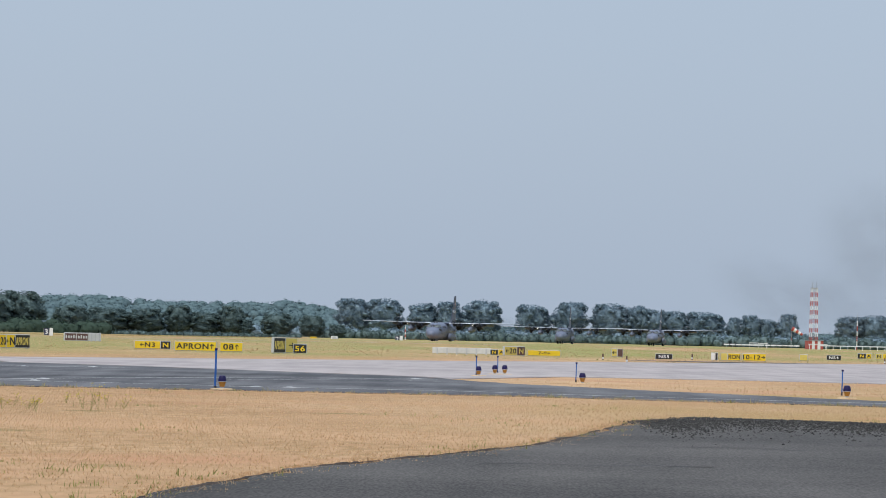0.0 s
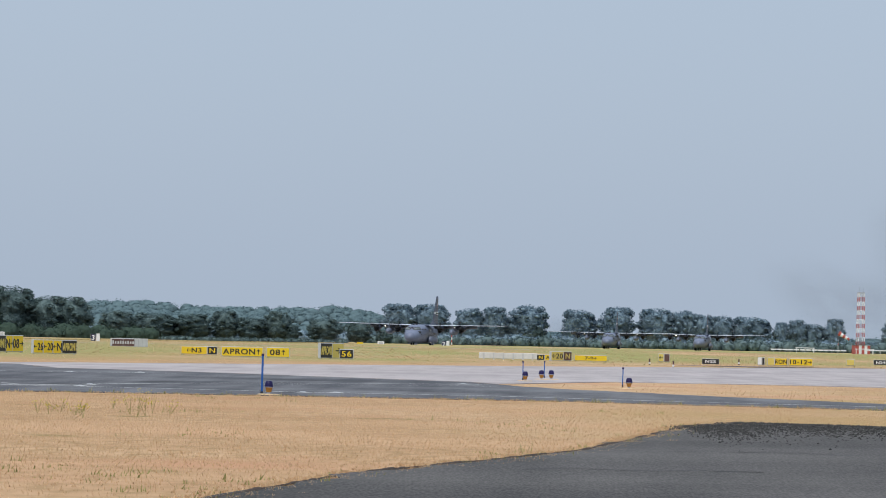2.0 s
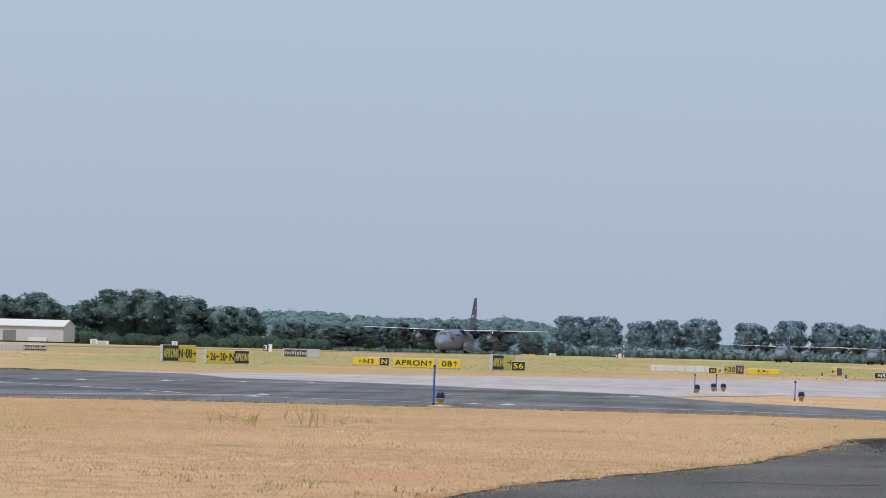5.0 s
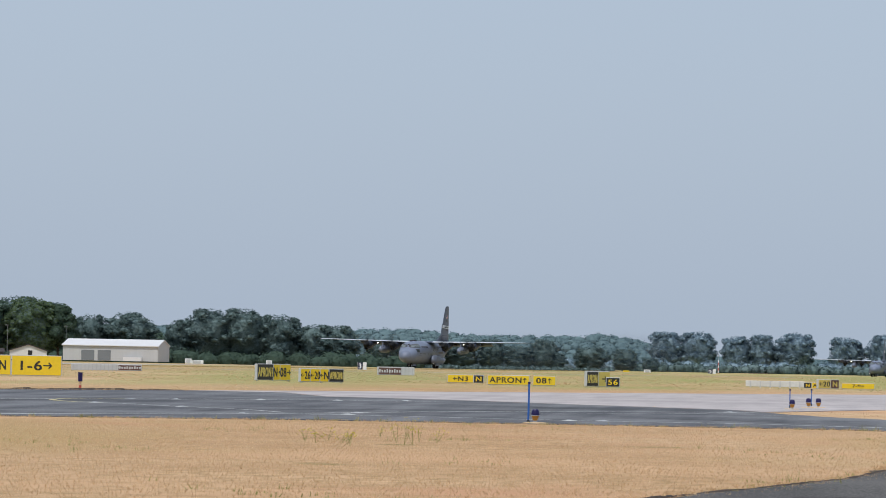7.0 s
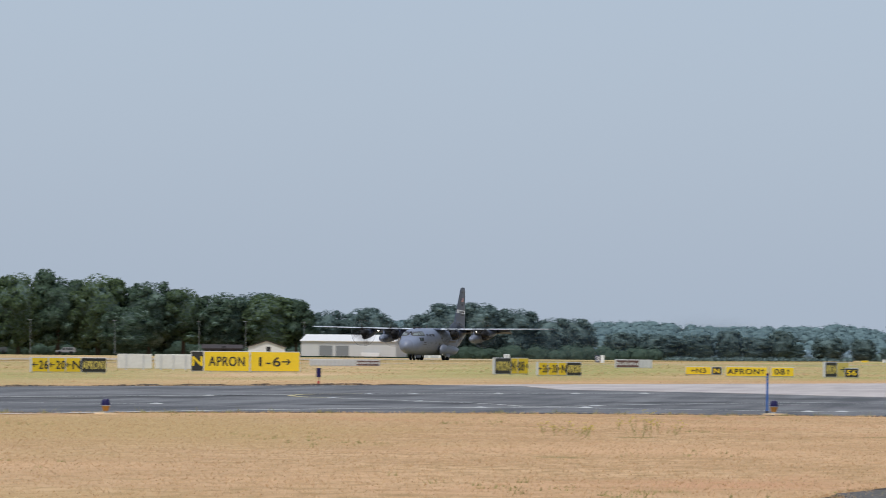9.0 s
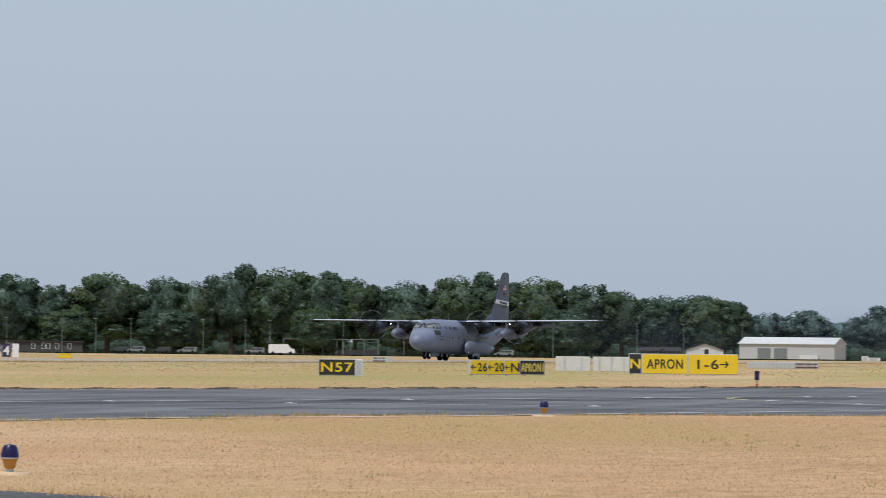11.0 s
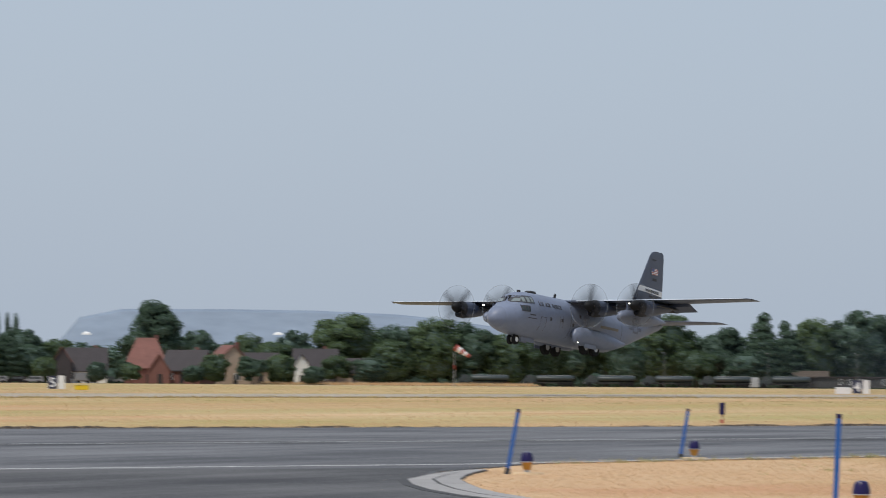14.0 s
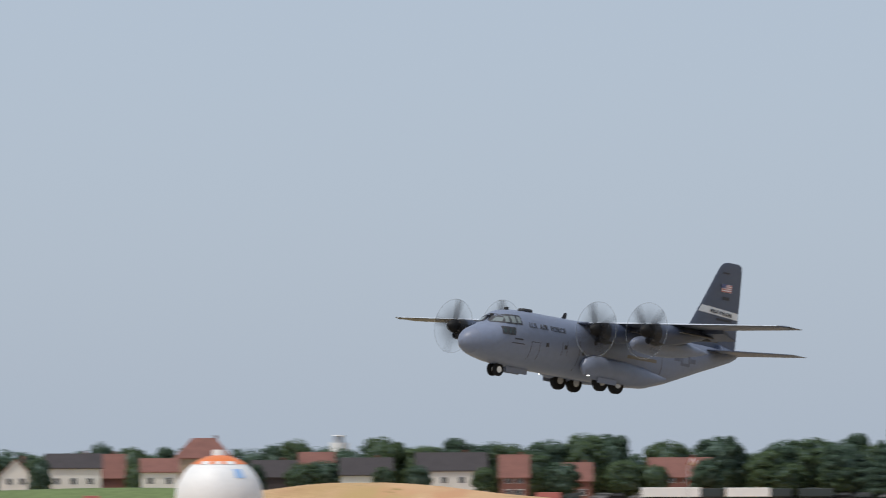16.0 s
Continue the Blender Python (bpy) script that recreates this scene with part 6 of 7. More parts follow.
gabled_house(-0.4572, 1000, 9.5, 10, 3.6, 9.6, M_BRICK, M_TILE, "tall red brick house with hipped red roof", gable_front=False, rows=1, x_win=(-0.3, 0.25), hip=3.0)
gabled_house(-0.4545, 984, 4.6, 5, 2.8, 6.2, M_BRICK, M_TILE, "red brick front gable of a house", gable_front=True, chimney=False)
gabled_house(-0.4700, 1000, 8.6, 9, 2.8, 7.4, M_RENDERED, M_DTILE, "white house with dark steep roof", rows=1, x_win=(-0.3, 0.0, 0.3))
gabled_house(-0.4752, 996, 4.0, 7, 4.6, 7.6, M_DTILE, M_TILE, "dark gabled house with white window band", gable_front=True, chimney=False)
gabled_house(-0.4386, 1000, 9.5, 9, 4.0, 8.2, M_TAN, M_TILE, "tan brick house with red roof", turn=15, gable_front=True, rows=1, x_win=(-0.25, 0.1))
gabled_house(-0.4330, 1004, 8.0, 8, 3.0, 6.6, M_TAN, M_DTILE, "tan house with dark roof", chimney=False)
gabled_house(-0.4210, 1015, 9.5, 9, 2.8, 7.6, M_DTILE, M_DTILE, "dark-roofed house with a white gable", chimney=True, rows=1, x_win=(-0.2, 0.2))
gabled_house(-0.4240, 1008, 3.2, 5, 4.4, 6.4, M_RENDERED, M_DTILE, "small white gable of a house", gable_front=True, chimney=False)
gabled_house(-0.4130, 1020, 8.0, 8, 2.6, 5.6, M_TAN, M_DTILE, "low tan house with dark roof", chimney=False)
gabled_house(-0.5340, 1030, 13.5, 9, 5.0, 9.0, M_BRICK, M_TILE, "long red brick house with red roof", rows=2, x_win=(-0.36, -0.12, 0.12, 0.36))
gabled_house(-0.5560, 1035, 6.5, 8, 4.2, 8.0, M_BRICK, M_TILE, "red brick house among trees", rows=1, x_win=(-0.2, 0.2))
gabled_house(-0.5830, 1000, 15.0, 9, 6.4, 10.0, M_RENDERED, M_DTILE, "long white house with dark tiled roof", rows=2, x_win=(-0.35, -0.1, 0.15, 0.38))
gabled_house(-0.5695, 1000, 6.2, 8, 5.0, 9.5, M_BRICK, M_TILE, "red brick house with red roof", rows=2, x_win=(-0.2, 0.2))
gabled_house(-0.6210, 1020, 9.5, 8, 5.2, 8.6, M_DTILE, M_DTILE, "dark-roofed house behind a grassy mound", rows=1, x_win=(-0.2, 0.2))
gabled_house(-0.6638, 1000, 11.8, 8, 7.2, 10.0, M_RENDERED, M_DTILE, "white rendered house with dark grey roof", rows=2, x_win=(-0.3, 0.0, 0.3))
gabled_house(-0.6761, 1005, 7.0, 8, 5.6, 9.0, M_RENDERED, M_TILE, "white house with brownish gabled roof", gable_front=True, rows=2, x_win=(-0.2, 0.2))
gabled_house(-0.6566, 1012, 7.4, 8, 5.2, 10.0, M_BRICK, M_TILE, "red-roofed brick house in the village", rows=1, x_win=(-0.25, 0.25))
gabled_house(-0.6454, 980, 7.8, 8, 6.2, 8.8, M_RENDERED, M_TILE, "white house with low red roof", rows=2, x_win=(-0.25, 0.25), chimney=False)
gabled_house(-0.6360, 1012, 12.4, 10, 9.4, 13.4, M_TAN, M_TILE, "large tan house with tall red-brown hipped roof", hip=4.0, rows=2, x_win=(-0.3, 0.0, 0.3))
gabled_house(-0.6118, 1045, 7.6, 8, 7.0, 10.6, M_TAN, M_TILE, "house with orange-red roof below the white tower", rows=2, x_win=(-0.2, 0.2), chimney=False)
gabled_house(-0.6012, 1005, 11.0, 8, 5.6, 9.0, M_RENDERED, M_DTILE, "white house with dark tiled roof and dark shrubs", rows=1, x_win=(-0.3, 0.1, 0.35))
tower = thing("water_tower", facing(-0.6070, 1200), "white round tower above the village trees", "tower")
part("shaft", tube((0, 0, 0), (0, 0, 14.5), 2.4, 2.3, 20), M_WHITE, tower)
part("lantern", tube((0, 0, 14.5), (0, 0, 16.2), 1.3, 1.2, 16), M_ALU, tower)
part("roof_plate", tube((0, 0, 16.2), (0, 0, 16.5), 1.7, 1.6, 16), M_WHITE, tower)
# low flat-roofed block behind the trucks
low = thing("flat_building", facing(-0.3010, 1062), "low dark flat-roofed building with white windows", "building")
part("wall", box(-13, 13, 0, 7, 0, 2.3), M_CONCRETE, low)
part("flat_roof", box(-13.3, 13.3, -0.4, 7.3, 2.3, 2.5), M_DTILE, low)
for x in (-8, -6, -4, -3, 1.8, 4.2, 5.2, 7.2, 10):
    window_on(low, x, 0.7, 0.7, 1.2, 0.0)
gabled_house(-0.3150, 1078, 8.0, 7, 2.4, 3.6, M_CONCRETE, mat("brown_tiles", (0.085, 0.065, 0.05), 0.8, vary=0.2, scale=0.6, fine=4), "brown-roofed bungalow under the trees", chimney=False, name="bungalow")
for az, w in ((-0.2395, 14), (-0.2300, 10)):
    q = thing("shelter", facing(az, 1066), "dark open shelter in front of the wood", "shelter", "shelters")
    part("roof", box(-w / 2, w / 2, 0, 5, 3.4, 3.55), M_DOORGREY, q)
    for k in range(4):
        part("post", box(-w / 2 + 0.2 + (w - 0.5) * k / 3, -w / 2 + 0.35 + (w - 0.5) * k / 3, 0.1, 0.25, 0, 3.4), M_DOORGREY, q)
    part("back_panel", box(-w / 2, w / 2, 4.8, 4.9, 0, 1.1), M_DOORGREY, q)

# ---------------- vehicles, poles and trailers ----------------
M_OLIVE = mat("truck_green", (0.028, 0.040, 0.044), 0.5, vary=0.2, scale=0.5)
M_SILVER = mat("silver_car_paint", (0.22, 0.23, 0.25), 0.35, 0.3, vary=0.1, scale=0.6)


def build_truck():
    """A tank truck 11.5 m long, its cab at -x."""
    t = thing("tank_truck", pose(0, 0, 0), "dark green tank truck parked in a line", "truck", "parked tank trucks")
    part("chassis", box(-5.6, 5.6, -0.9, 0.9, 0.55, 0.85), M_DARK, t)
    cab = part("cab", loft([[(x, y, z) for x, z in ((-5.7, 0.6), (-3.4, 0.6), (-3.4, 2.45), (-4.7, 2.45), (-5.0, 1.75), (-5.7, 1.55))] for y in (-1.15, 1.15)]), M_OLIVE, t)
    part("side_window", box(-4.75, -4.0, -1.17, -1.14, 1.65, 2.25), M_PANE, cab)
    part("windscreen", loft([[(x, y, z) for x, z in ((-5.02, 1.78), (-4.74, 2.4), (-4.77, 2.42), (-5.05, 1.8))] for y in (-1.0, 1.0)]), M_PANE, cab)
    part("bumper", box(-5.85, -5.65, -1.15, 1.15, 0.5, 0.95), M_SILVER, cab)
    part("tank", loft([[(x, 1.12 * r * math.cos(2 * math.pi * i / 16), 1.65 + 0.72 * r * math.sin(2 * math.pi * i / 16)) for i in range(16)] for x, r in ((-2.6, 0.85), (-2.4, 1.0), (5.4, 1.0), (5.65, 0.85))]), M_OLIVE, t, smooth=True)
    part("pump_box", box(-3.3, -2.7, -1.1, 1.1, 0.9, 2.2), M_OLIVE, t)
    part("walkway", box(-2.2, 5.2, -0.3, 0.3, 2.36, 2.42), M_ALU, t)
    part("tail_plate", box(5.66, 5.72, -0.35, 0.35, 1.5, 2.0), M_SILVER, t)
    for x in (-4.6, 2.6, 3.8, 4.9):
        for y in (-1.0, 1.0):
            part("wheel", tube((x, y - 0.16, 0.5), (x, y + 0.16, 0.5), 0.5, 0.5, 14), M_RUBBER, t)
    return t


truck0 = build_truck()
_first = True
for az, flip in ((-0.3711, 0), (-0.3579, 0), (-0.3455, 0), (-0.3330, 0), (-0.3205, 0), (-0.5058, 1), (-0.4923, 1), (-0.4433, 0), (-0.4285, 0), (-0.3850, 0)):
    m = facing(az, 1045) @ pose(0, 0, 0, 0, 0, 180 * flip)
    if _first:
        truck0.matrix_basis, _first = m, False
    else:
        copy_thing(truck0, m)


def build_van(name, label, length, height, paint, nose):
    t = thing(name, pose(0, 0, 0), label, "van" if height > 1.8 else "car", "vehicles along the wood")
    a, b = -length / 2, length / 2
    sec = ((a, 0.35), (b, 0.35), (b, height * 0.92), (b - 0.15, height), (a + nose + 0.6, height), (a + nose, height * 0.62), (a, height * 0.5))
    body = part("body", loft([[(x, y, z) for x, z in sec] for y in (-0.95, 0.95)]), paint, t)
    part("side_glass", box(a + nose + 0.35, a + nose + 1.2, -0.97, -0.94, height * 0.6, height * 0.86), M_PANE, body)
    if height < 1.8:
        part("side_glass", box(a + nose + 1.3, b - 0.5, -0.97, -0.94, height * 0.6, height * 0.88), M_PANE, body)
    for x in (a + 0.9, b - 0.95):
        for y in (-0.85, 0.85):
            part("wheel", tube((x, y - 0.12, 0.33), (x, y + 0.12, 0.33), 0.33, 0.33, 14), M_RUBBER, t)
    return t


van = build_van("white_van", "white delivery van driving along the far road", 5.6, 2.2, M_WHITE, 0.9)
van.matrix_basis = facing(-0.2462, 1000)
for k, (az, paint) in enumerate(((-0.2775, M_SILVER), (-0.2720, M_OLIVE), (-0.2665, M_SILVER), (-0.2810, M_OLIVE), (-0.2520, M_SILVER), (-0.2130, M_OLIVE), (-0.4620, M_SILVER), (-0.4660, M_OLIVE), (-0.4150, M_WHITE), (-0.1985, M_SILVER))):
    c = build_van("parked_car", "parked car in front of the trees", 4.4, 1.45, paint, 1.1)
    c.matrix_basis = facing(az, 1040)
for az, paint in ((-0.5575, M_OLIVE), (-0.5510, M_SILVER), (-0.5480, M_RUBBER), (-0.5425, M_SILVER), (-0.5035, M_SILVER), (-0.4995, M_RUBBER), (-0.4955, M_OLIVE), (-0.4890, M_SILVER), (-0.4850, M_RUBBER), (-0.4815, M_SILVER)):
    c = build_van("parked_car", "dark parked car at the edge of the field", 4.4, 1.45, paint, 1.1)
    c.matrix_basis = facing(az, 958)


def trailer(az, dist, w, h, m, label):
    t = thing("trailer", facing(az, dist), label, "trailer", "parked trailers")
    part("box_body", box(-w / 2, w / 2, 0, 2.3, 0.55, h, bevel=0.05), m, t)
    part("skirt", box(-w / 2 + 0.4, w / 2 - 0.4, 0.2, 2.0, 0.35, 0.55), M_DARK, t)
    for x in (-w * 0.3, w * 0.3):
        part("wheel", tube((x, 0.05, 0.42), (x, 0.35, 0.42), 0.42, 0.42, 12), M_RUBBER, t)


for az, dist, w, h, m, lb in ((-0.5360, 950, 12.0, 2.5, M_WHITE, "long white trailer beside the field"), (-0.5195, 950, 9.0, 2.4, M_WHITE, "white trailer beside the field"), (-0.5622, 800, 4.2, 1.6, M_PINK, "pale red container in dry grass"),
                              (-0.5280, 960, 6.0, 2.3, M_OLIVE, "dark green trailer parked beside the field"), (-0.5130, 960, 5.5, 2.2, M_OLIVE, "dark green trailer parked beside the field"), (-0.4985, 1050, 6.0, 2.6, M_OLIVE, "dark green trailer under trees"),
                              (-0.5150, 1040, 6.5, 2.8, M_WHITE, "white trailer under trees"), (-0.4790, 1040, 4.0, 2.4, M_SILVER, "grey trailer beside houses"), (-0.4700, 985, 5.0, 2.2, M_SILVER, "pale trailer in front of a house"),
                              (-0.6600, 690, 2.4, 1.3, M_PINK, "red and white container behind grass"), (-0.5050, 955, 7.0, 2.2, M_OLIVE, "dark green trailer parked beside the field")):
    trailer(az, dist, w, h, m, lb)
for az in (-0.3462, -0.3240, -0.2932, -0.2785, -0.2630, -0.2487, -0.2330, -0.2200, -0.1880, -0.1700, -0.1600, -0.1475, -0.2060, -0.3050, -0.3860, -0.4180, -0.2860, -0.2540):
    p = thing("street_lamp", facing(az, 1058), "tall slim grey street lamp along the wood", "street lamp", "street lamps")
    part("pole", tube((0, 0, 0), (0, 0, 7.6), 0.075, 0.045, 8), M_DOORGREY, p)
    part("lamp_head", box(-0.6, 0.3, -0.1, 0.1, 7.55, 7.70, bevel=0.04), M_DOORGREY, p)
box_l = thing("grey_container", facing(-0.3270, 1047), "pale grey container between parked trucks", "container")
part("container_body", box(-1.1, 1.1, 0, 2.2, 0, 2.2, bevel=0.03), M_SHED, box_l)
part("container_door", box(-0.9, 0.9, -0.03, 0.0, 0.1, 2.0), M_FRAME, box_l)



# ---------------- mound and grass ----------------
def mound():
    rings = []
    for i in range(21):
        x = -42 + 4.2 * i
        h = float(np.interp(x, [-42, -30, -19, -10, 1.5, 8.5, 18, 30, 42], [0, 0.8, 2.2, 3.35, 3.4, 2.8, 1.6, 0.55, 0]))
        rings.append([(x, y, h * max(0, 1 - (y / 15) ** 2) - 0.25) for y in (-15, -11, -7, -3, 0, 3, 7, 11, 15)])
    bm = bmesh.new()
    vs = [[bm.verts.new(p) for p in r] for r in rings]
    for a, b in zip(vs, vs[1:]):
        for j in range(len(a) - 1):
            bm.faces.new((a[j], b[j], b[j + 1], a[j + 1]))
    ob = part("mound", bm, M_GROUND, at=facing(-0.597, 700), smooth=True)
    tagged(ob, "low dry-grass mound before the village", "mound", kind="structure")


mound()
M_BANK = mat("green_bank_grass", (0.13, 0.175, 0.075), 0.95, vary=0.3, scale=0.06, fine=0.8, spec=0.1)
bm_bank = bmesh.new()
bank = [[bm_bank.verts.new((x, y, (2.5 + 0.25 * math.sin(x * 0.11)) * (1 - (y / 13) ** 2) * min(1.0, (45 - abs(x)) / 12) - 0.2)) for y in (-13, -9, -5, 0, 5, 9, 13)] for x in range(-45, 46, 5)]
for r0, r1 in zip(bank, bank[1:]):
    for j in range(6):
        bm_bank.faces.new((r0[j], r1[j], r1[j + 1], r0[j + 1]))
tagged(part("grass_bank", bm_bank, M_BANK, at=facing(-0.672, 735), smooth=True), "low green grass bank before the village", "bank", kind="structure")


def inside(px, py, poly):
    poly = np.array(poly)
    res = np.zeros(len(px), bool)
    j = len(poly) - 1
    for i in range(len(poly)):
        xi, yi, xj, yj = *poly[i], *poly[j]
        if yi != yj:
            res ^= ((yi > py) != (yj > py)) & (px < (xj - xi) * (py - yi) / (yj - yi) + xi)
        j = i
    return res


def grass(name, count, az0, az1, d0, d1, tall, wide, blades, seed, material, label, power=1.0, clump=0.0, spread=0.12):
    rng = np.random.default_rng(seed)
    az = rng.uniform(az0, az1, count)
    d = d0 + (d1 - d0) * rng.random(count) ** power
    x, y = d * np.sin(az), d * np.cos(az)
    if clump:
        # gather in patches
        q = np.sin(x * 0.9 + 1.3 * np.sin(y * 0.23)) + np.sin(y * 0.31 + x * 0.4) + rng.normal(0, 0.5, count)
        keep = q > clump
        x, y = x[keep], y[keep]
    ok = ~(inside(x, y, TAXIWAY) | inside(x, y, PALE) | inside(x, y, NEAR_APRON))
    x, y = x[ok], y[ok]
    n = len(x)
    bx = np.repeat(x, blades) + rng.normal(0, spread, n * blades)
    by = np.repeat(y, blades) + rng.normal(0, spread, n * blades)
    ang = rng.uniform(0, 2 * math.pi, n * blades)
    hgt = tall * rng.uniform(0.45, 1.25, n * blades) * np.repeat(rng.uniform(0.6, 1.2, n), blades)
    w = wide * rng.uniform(0.6, 1.3, n * blades)
    lean = rng.normal(0, 0.45, (n * blades, 2)) * hgt[:, None]
    z0 = np.zeros(n * blades) - 0.01
    ca, sa = np.cos(ang) * w, np.sin(ang) * w
    tri = np.stack([np.stack([bx - ca, by - sa, z0], 1), np.stack([bx + ca, by + sa, z0], 1), np.stack([bx + lean[:, 0], by + lean[:, 1], hgt], 1)], 1).reshape(-1, 3)
    m = n * blades
    me = bpy.data.meshes.new(name)
    me.vertices.add(m * 3)
    me.vertices.foreach_set("co", tri.ravel())
    me.loops.add(m * 3)
    me.loops.foreach_set("vertex_index", np.arange(m * 3))
    me.polygons.add(m)
    me.polygons.foreach_set("loop_start", np.arange(m) * 3)
    me.update(calc_edges=True)
    me.materials.append(material)
    tagged(new(name, me), label, "grass", kind="stuff")


def straw_material(name, a, b, c, thin=0.45):
    m = bpy.data.materials.new(name)
    m.use_nodes = True
    n, l = m.node_tree.nodes, m.node_tree.links
    p = n["Principled BSDF"]
    p.inputs["Roughness"].default_value, p.inputs["Specular IOR Level"].default_value = 0.8, 0.2
    g = n.new("ShaderNodeNewGeometry")
    r = n.new("ShaderNodeValToRGB")
    r.color_ramp.elements[0].color, r.color_ramp.elements[1].color = (*a, 1), (*c, 1)
    e = r.color_ramp.elements.new(0.6)
    e.color = (*b, 1)
    l.new(g.outputs["Random Per Island"], r.inputs[0])
    l.new(r.outputs[0], p.inputs["Base Color"])
    tr, ms = n.new("ShaderNodeBsdfTranslucent"), n.new("ShaderNodeMixShader")
    l.new(r.outputs[0], tr.inputs["Color"])
    ms.inputs[0].default_value = thin
    l.new(p.outputs[0], ms.inputs[1])
    l.new(tr.outputs[0], ms.inputs[2])
    l.new(ms.outputs[0], n["Material Output"].inputs["Surface"])
    return m


M_STRAW = straw_material("straw_blades", (0.54, 0.355, 0.20), (0.66, 0.455, 0.265), (0.78, 0.59, 0.37))
M_WEED = straw_material("green_weeds", (0.26, 0.26, 0.09), (0.37, 0.35, 0.13), (0.50, 0.44, 0.19))
grass("dry_grass", 70000, -0.47, 0.115, 44, 126, 0.026, 0.009, 5, 1, M_STRAW, "short dry straw-coloured grass", power=0.8, spread=0.4)
grass("dry_grass", 26000, -0.68, 0.115, 118, 330, 0.05, 0.02, 4, 2, M_STRAW, "dry grass around the taxiways", spread=0.6)
grass("green_weeds", 7000, -0.40, 0.115, 44, 126, 0.06, 0.010, 6, 3, M_WEED, "sparse green weeds in the dry grass", clump=1.9, spread=0.06)
grass("tall_dry_grass", 2600, -0.432, -0.374, 985, 1000, 0.6, 0.12, 3, 4, M_STRAW, "strip of tall dry grass before the village", spread=0.5)
grass("tall_weeds", 700, -0.12, 0.115, 62, 115, 0.17, 0.008, 7, 8, M_WEED, "sparse tall green and yellow weeds in the dry grass", clump=2.2, spread=0.10)
grass("field_grass", 15000, -0.69, 0.115, 330, 800, 0.07, 0.07, 3, 5, M_STRAW, "dry grass of the airfield", spread=1.5)
grass("field_weeds", 22000, -0.69, 0.115, 300, 850, 0.06, 0.07, 3, 6, M_WEED, "greener tufts in the airfield grass", spread=1.8, clump=0.3)


M_STRAWF = straw_material("field_straw", (0.36, 0.27, 0.12), (0.52, 0.40, 0.19), (0.62, 0.50, 0.26))


def edge_tufts(poly, lo, hi, count, seed, tall, material, name, label):
    """Tufts that overhang a pavement's edge."""
    rng = np.random.default_rng(seed)
    seg = [(poly[i], poly[i + 1]) for i in range(lo, hi)]
    ln = np.array([math.hypot(b[0] - a[0], b[1] - a[1]) for a, b in seg])
    k = rng.choice(len(seg), count, p=ln / ln.sum())
    u = rng.random(count)
    A, Bq = np.array([s[0] for s in seg])[k], np.array([s[1] for s in seg])[k]
    p = A + (Bq - A) * u[:, None] + rng.normal(0, 0.22, (count, 2))
    rep = 6
    bx = np.repeat(p[:, 0], rep) + rng.normal(0, 0.06, count * rep)
    by = np.repeat(p[:, 1], rep) + rng.normal(0, 0.06, count * rep)
    n = count * rep
    ang, h = rng.uniform(0, 6.283, n), tall * rng.uniform(0.4, 1.3, n) * np.repeat(rng.random(count) ** 2 + 0.35, rep)
    w = 0.011 if material is not M_STRAWF else 0.05
    ln2 = rng.normal(0, 0.5, (n, 2)) * h[:, None]
    tri = np.stack([np.stack([bx - np.cos(ang) * w, by - np.sin(ang) * w, np.zeros(n)], 1), np.stack([bx + np.cos(ang) * w, by + np.sin(ang) * w, np.zeros(n)], 1), np.stack([bx + ln2[:, 0], by + ln2[:, 1], h], 1)], 1).reshape(-1, 3)
    me = bpy.data.meshes.new(name)
    me.vertices.add(n * 3)
    me.vertices.foreach_set("co", tri.ravel())
    me.loops.add(n * 3)
    me.loops.foreach_set("vertex_index", np.arange(n * 3))
    me.polygons.add(n)
    me.polygons.foreach_set("loop_start", np.arange(n) * 3)
    me.update(calc_edges=True)
    me.materials.append(material)
    tagged(new(name, me), label, "grass", kind="stuff")


edge_tufts(NEAR_APRON, 0, 11, 3600, 11, 0.035, M_STRAW, "edge_grass", "dry tufts along the apron edge")
edge_tufts(NEAR_APRON, 0, 11, 120, 12, 0.08, M_WEED, "edge_weeds", "green weeds along the apron edge")
edge_tufts(TAXIWAY, 13, 16, 500, 16, 0.07, M_STRAW, "edge_grass", "dry tufts along the taxiway edge")
edge_tufts(TAXIWAY, 0, 8, 3000, 13, 0.05, M_STRAW, "edge_grass", "dry tufts along the taxiway edge")
edge_tufts(TAXIWAY, 0, 8, 620, 14, 0.11, M_WEED, "edge_weeds", "green weeds along the taxiway edge")
edge_tufts(TAXIWAY, 19, 22, 2600, 15, 0.10, M_STRAW, "edge_grass", "dry tufts along the far taxiway edge")


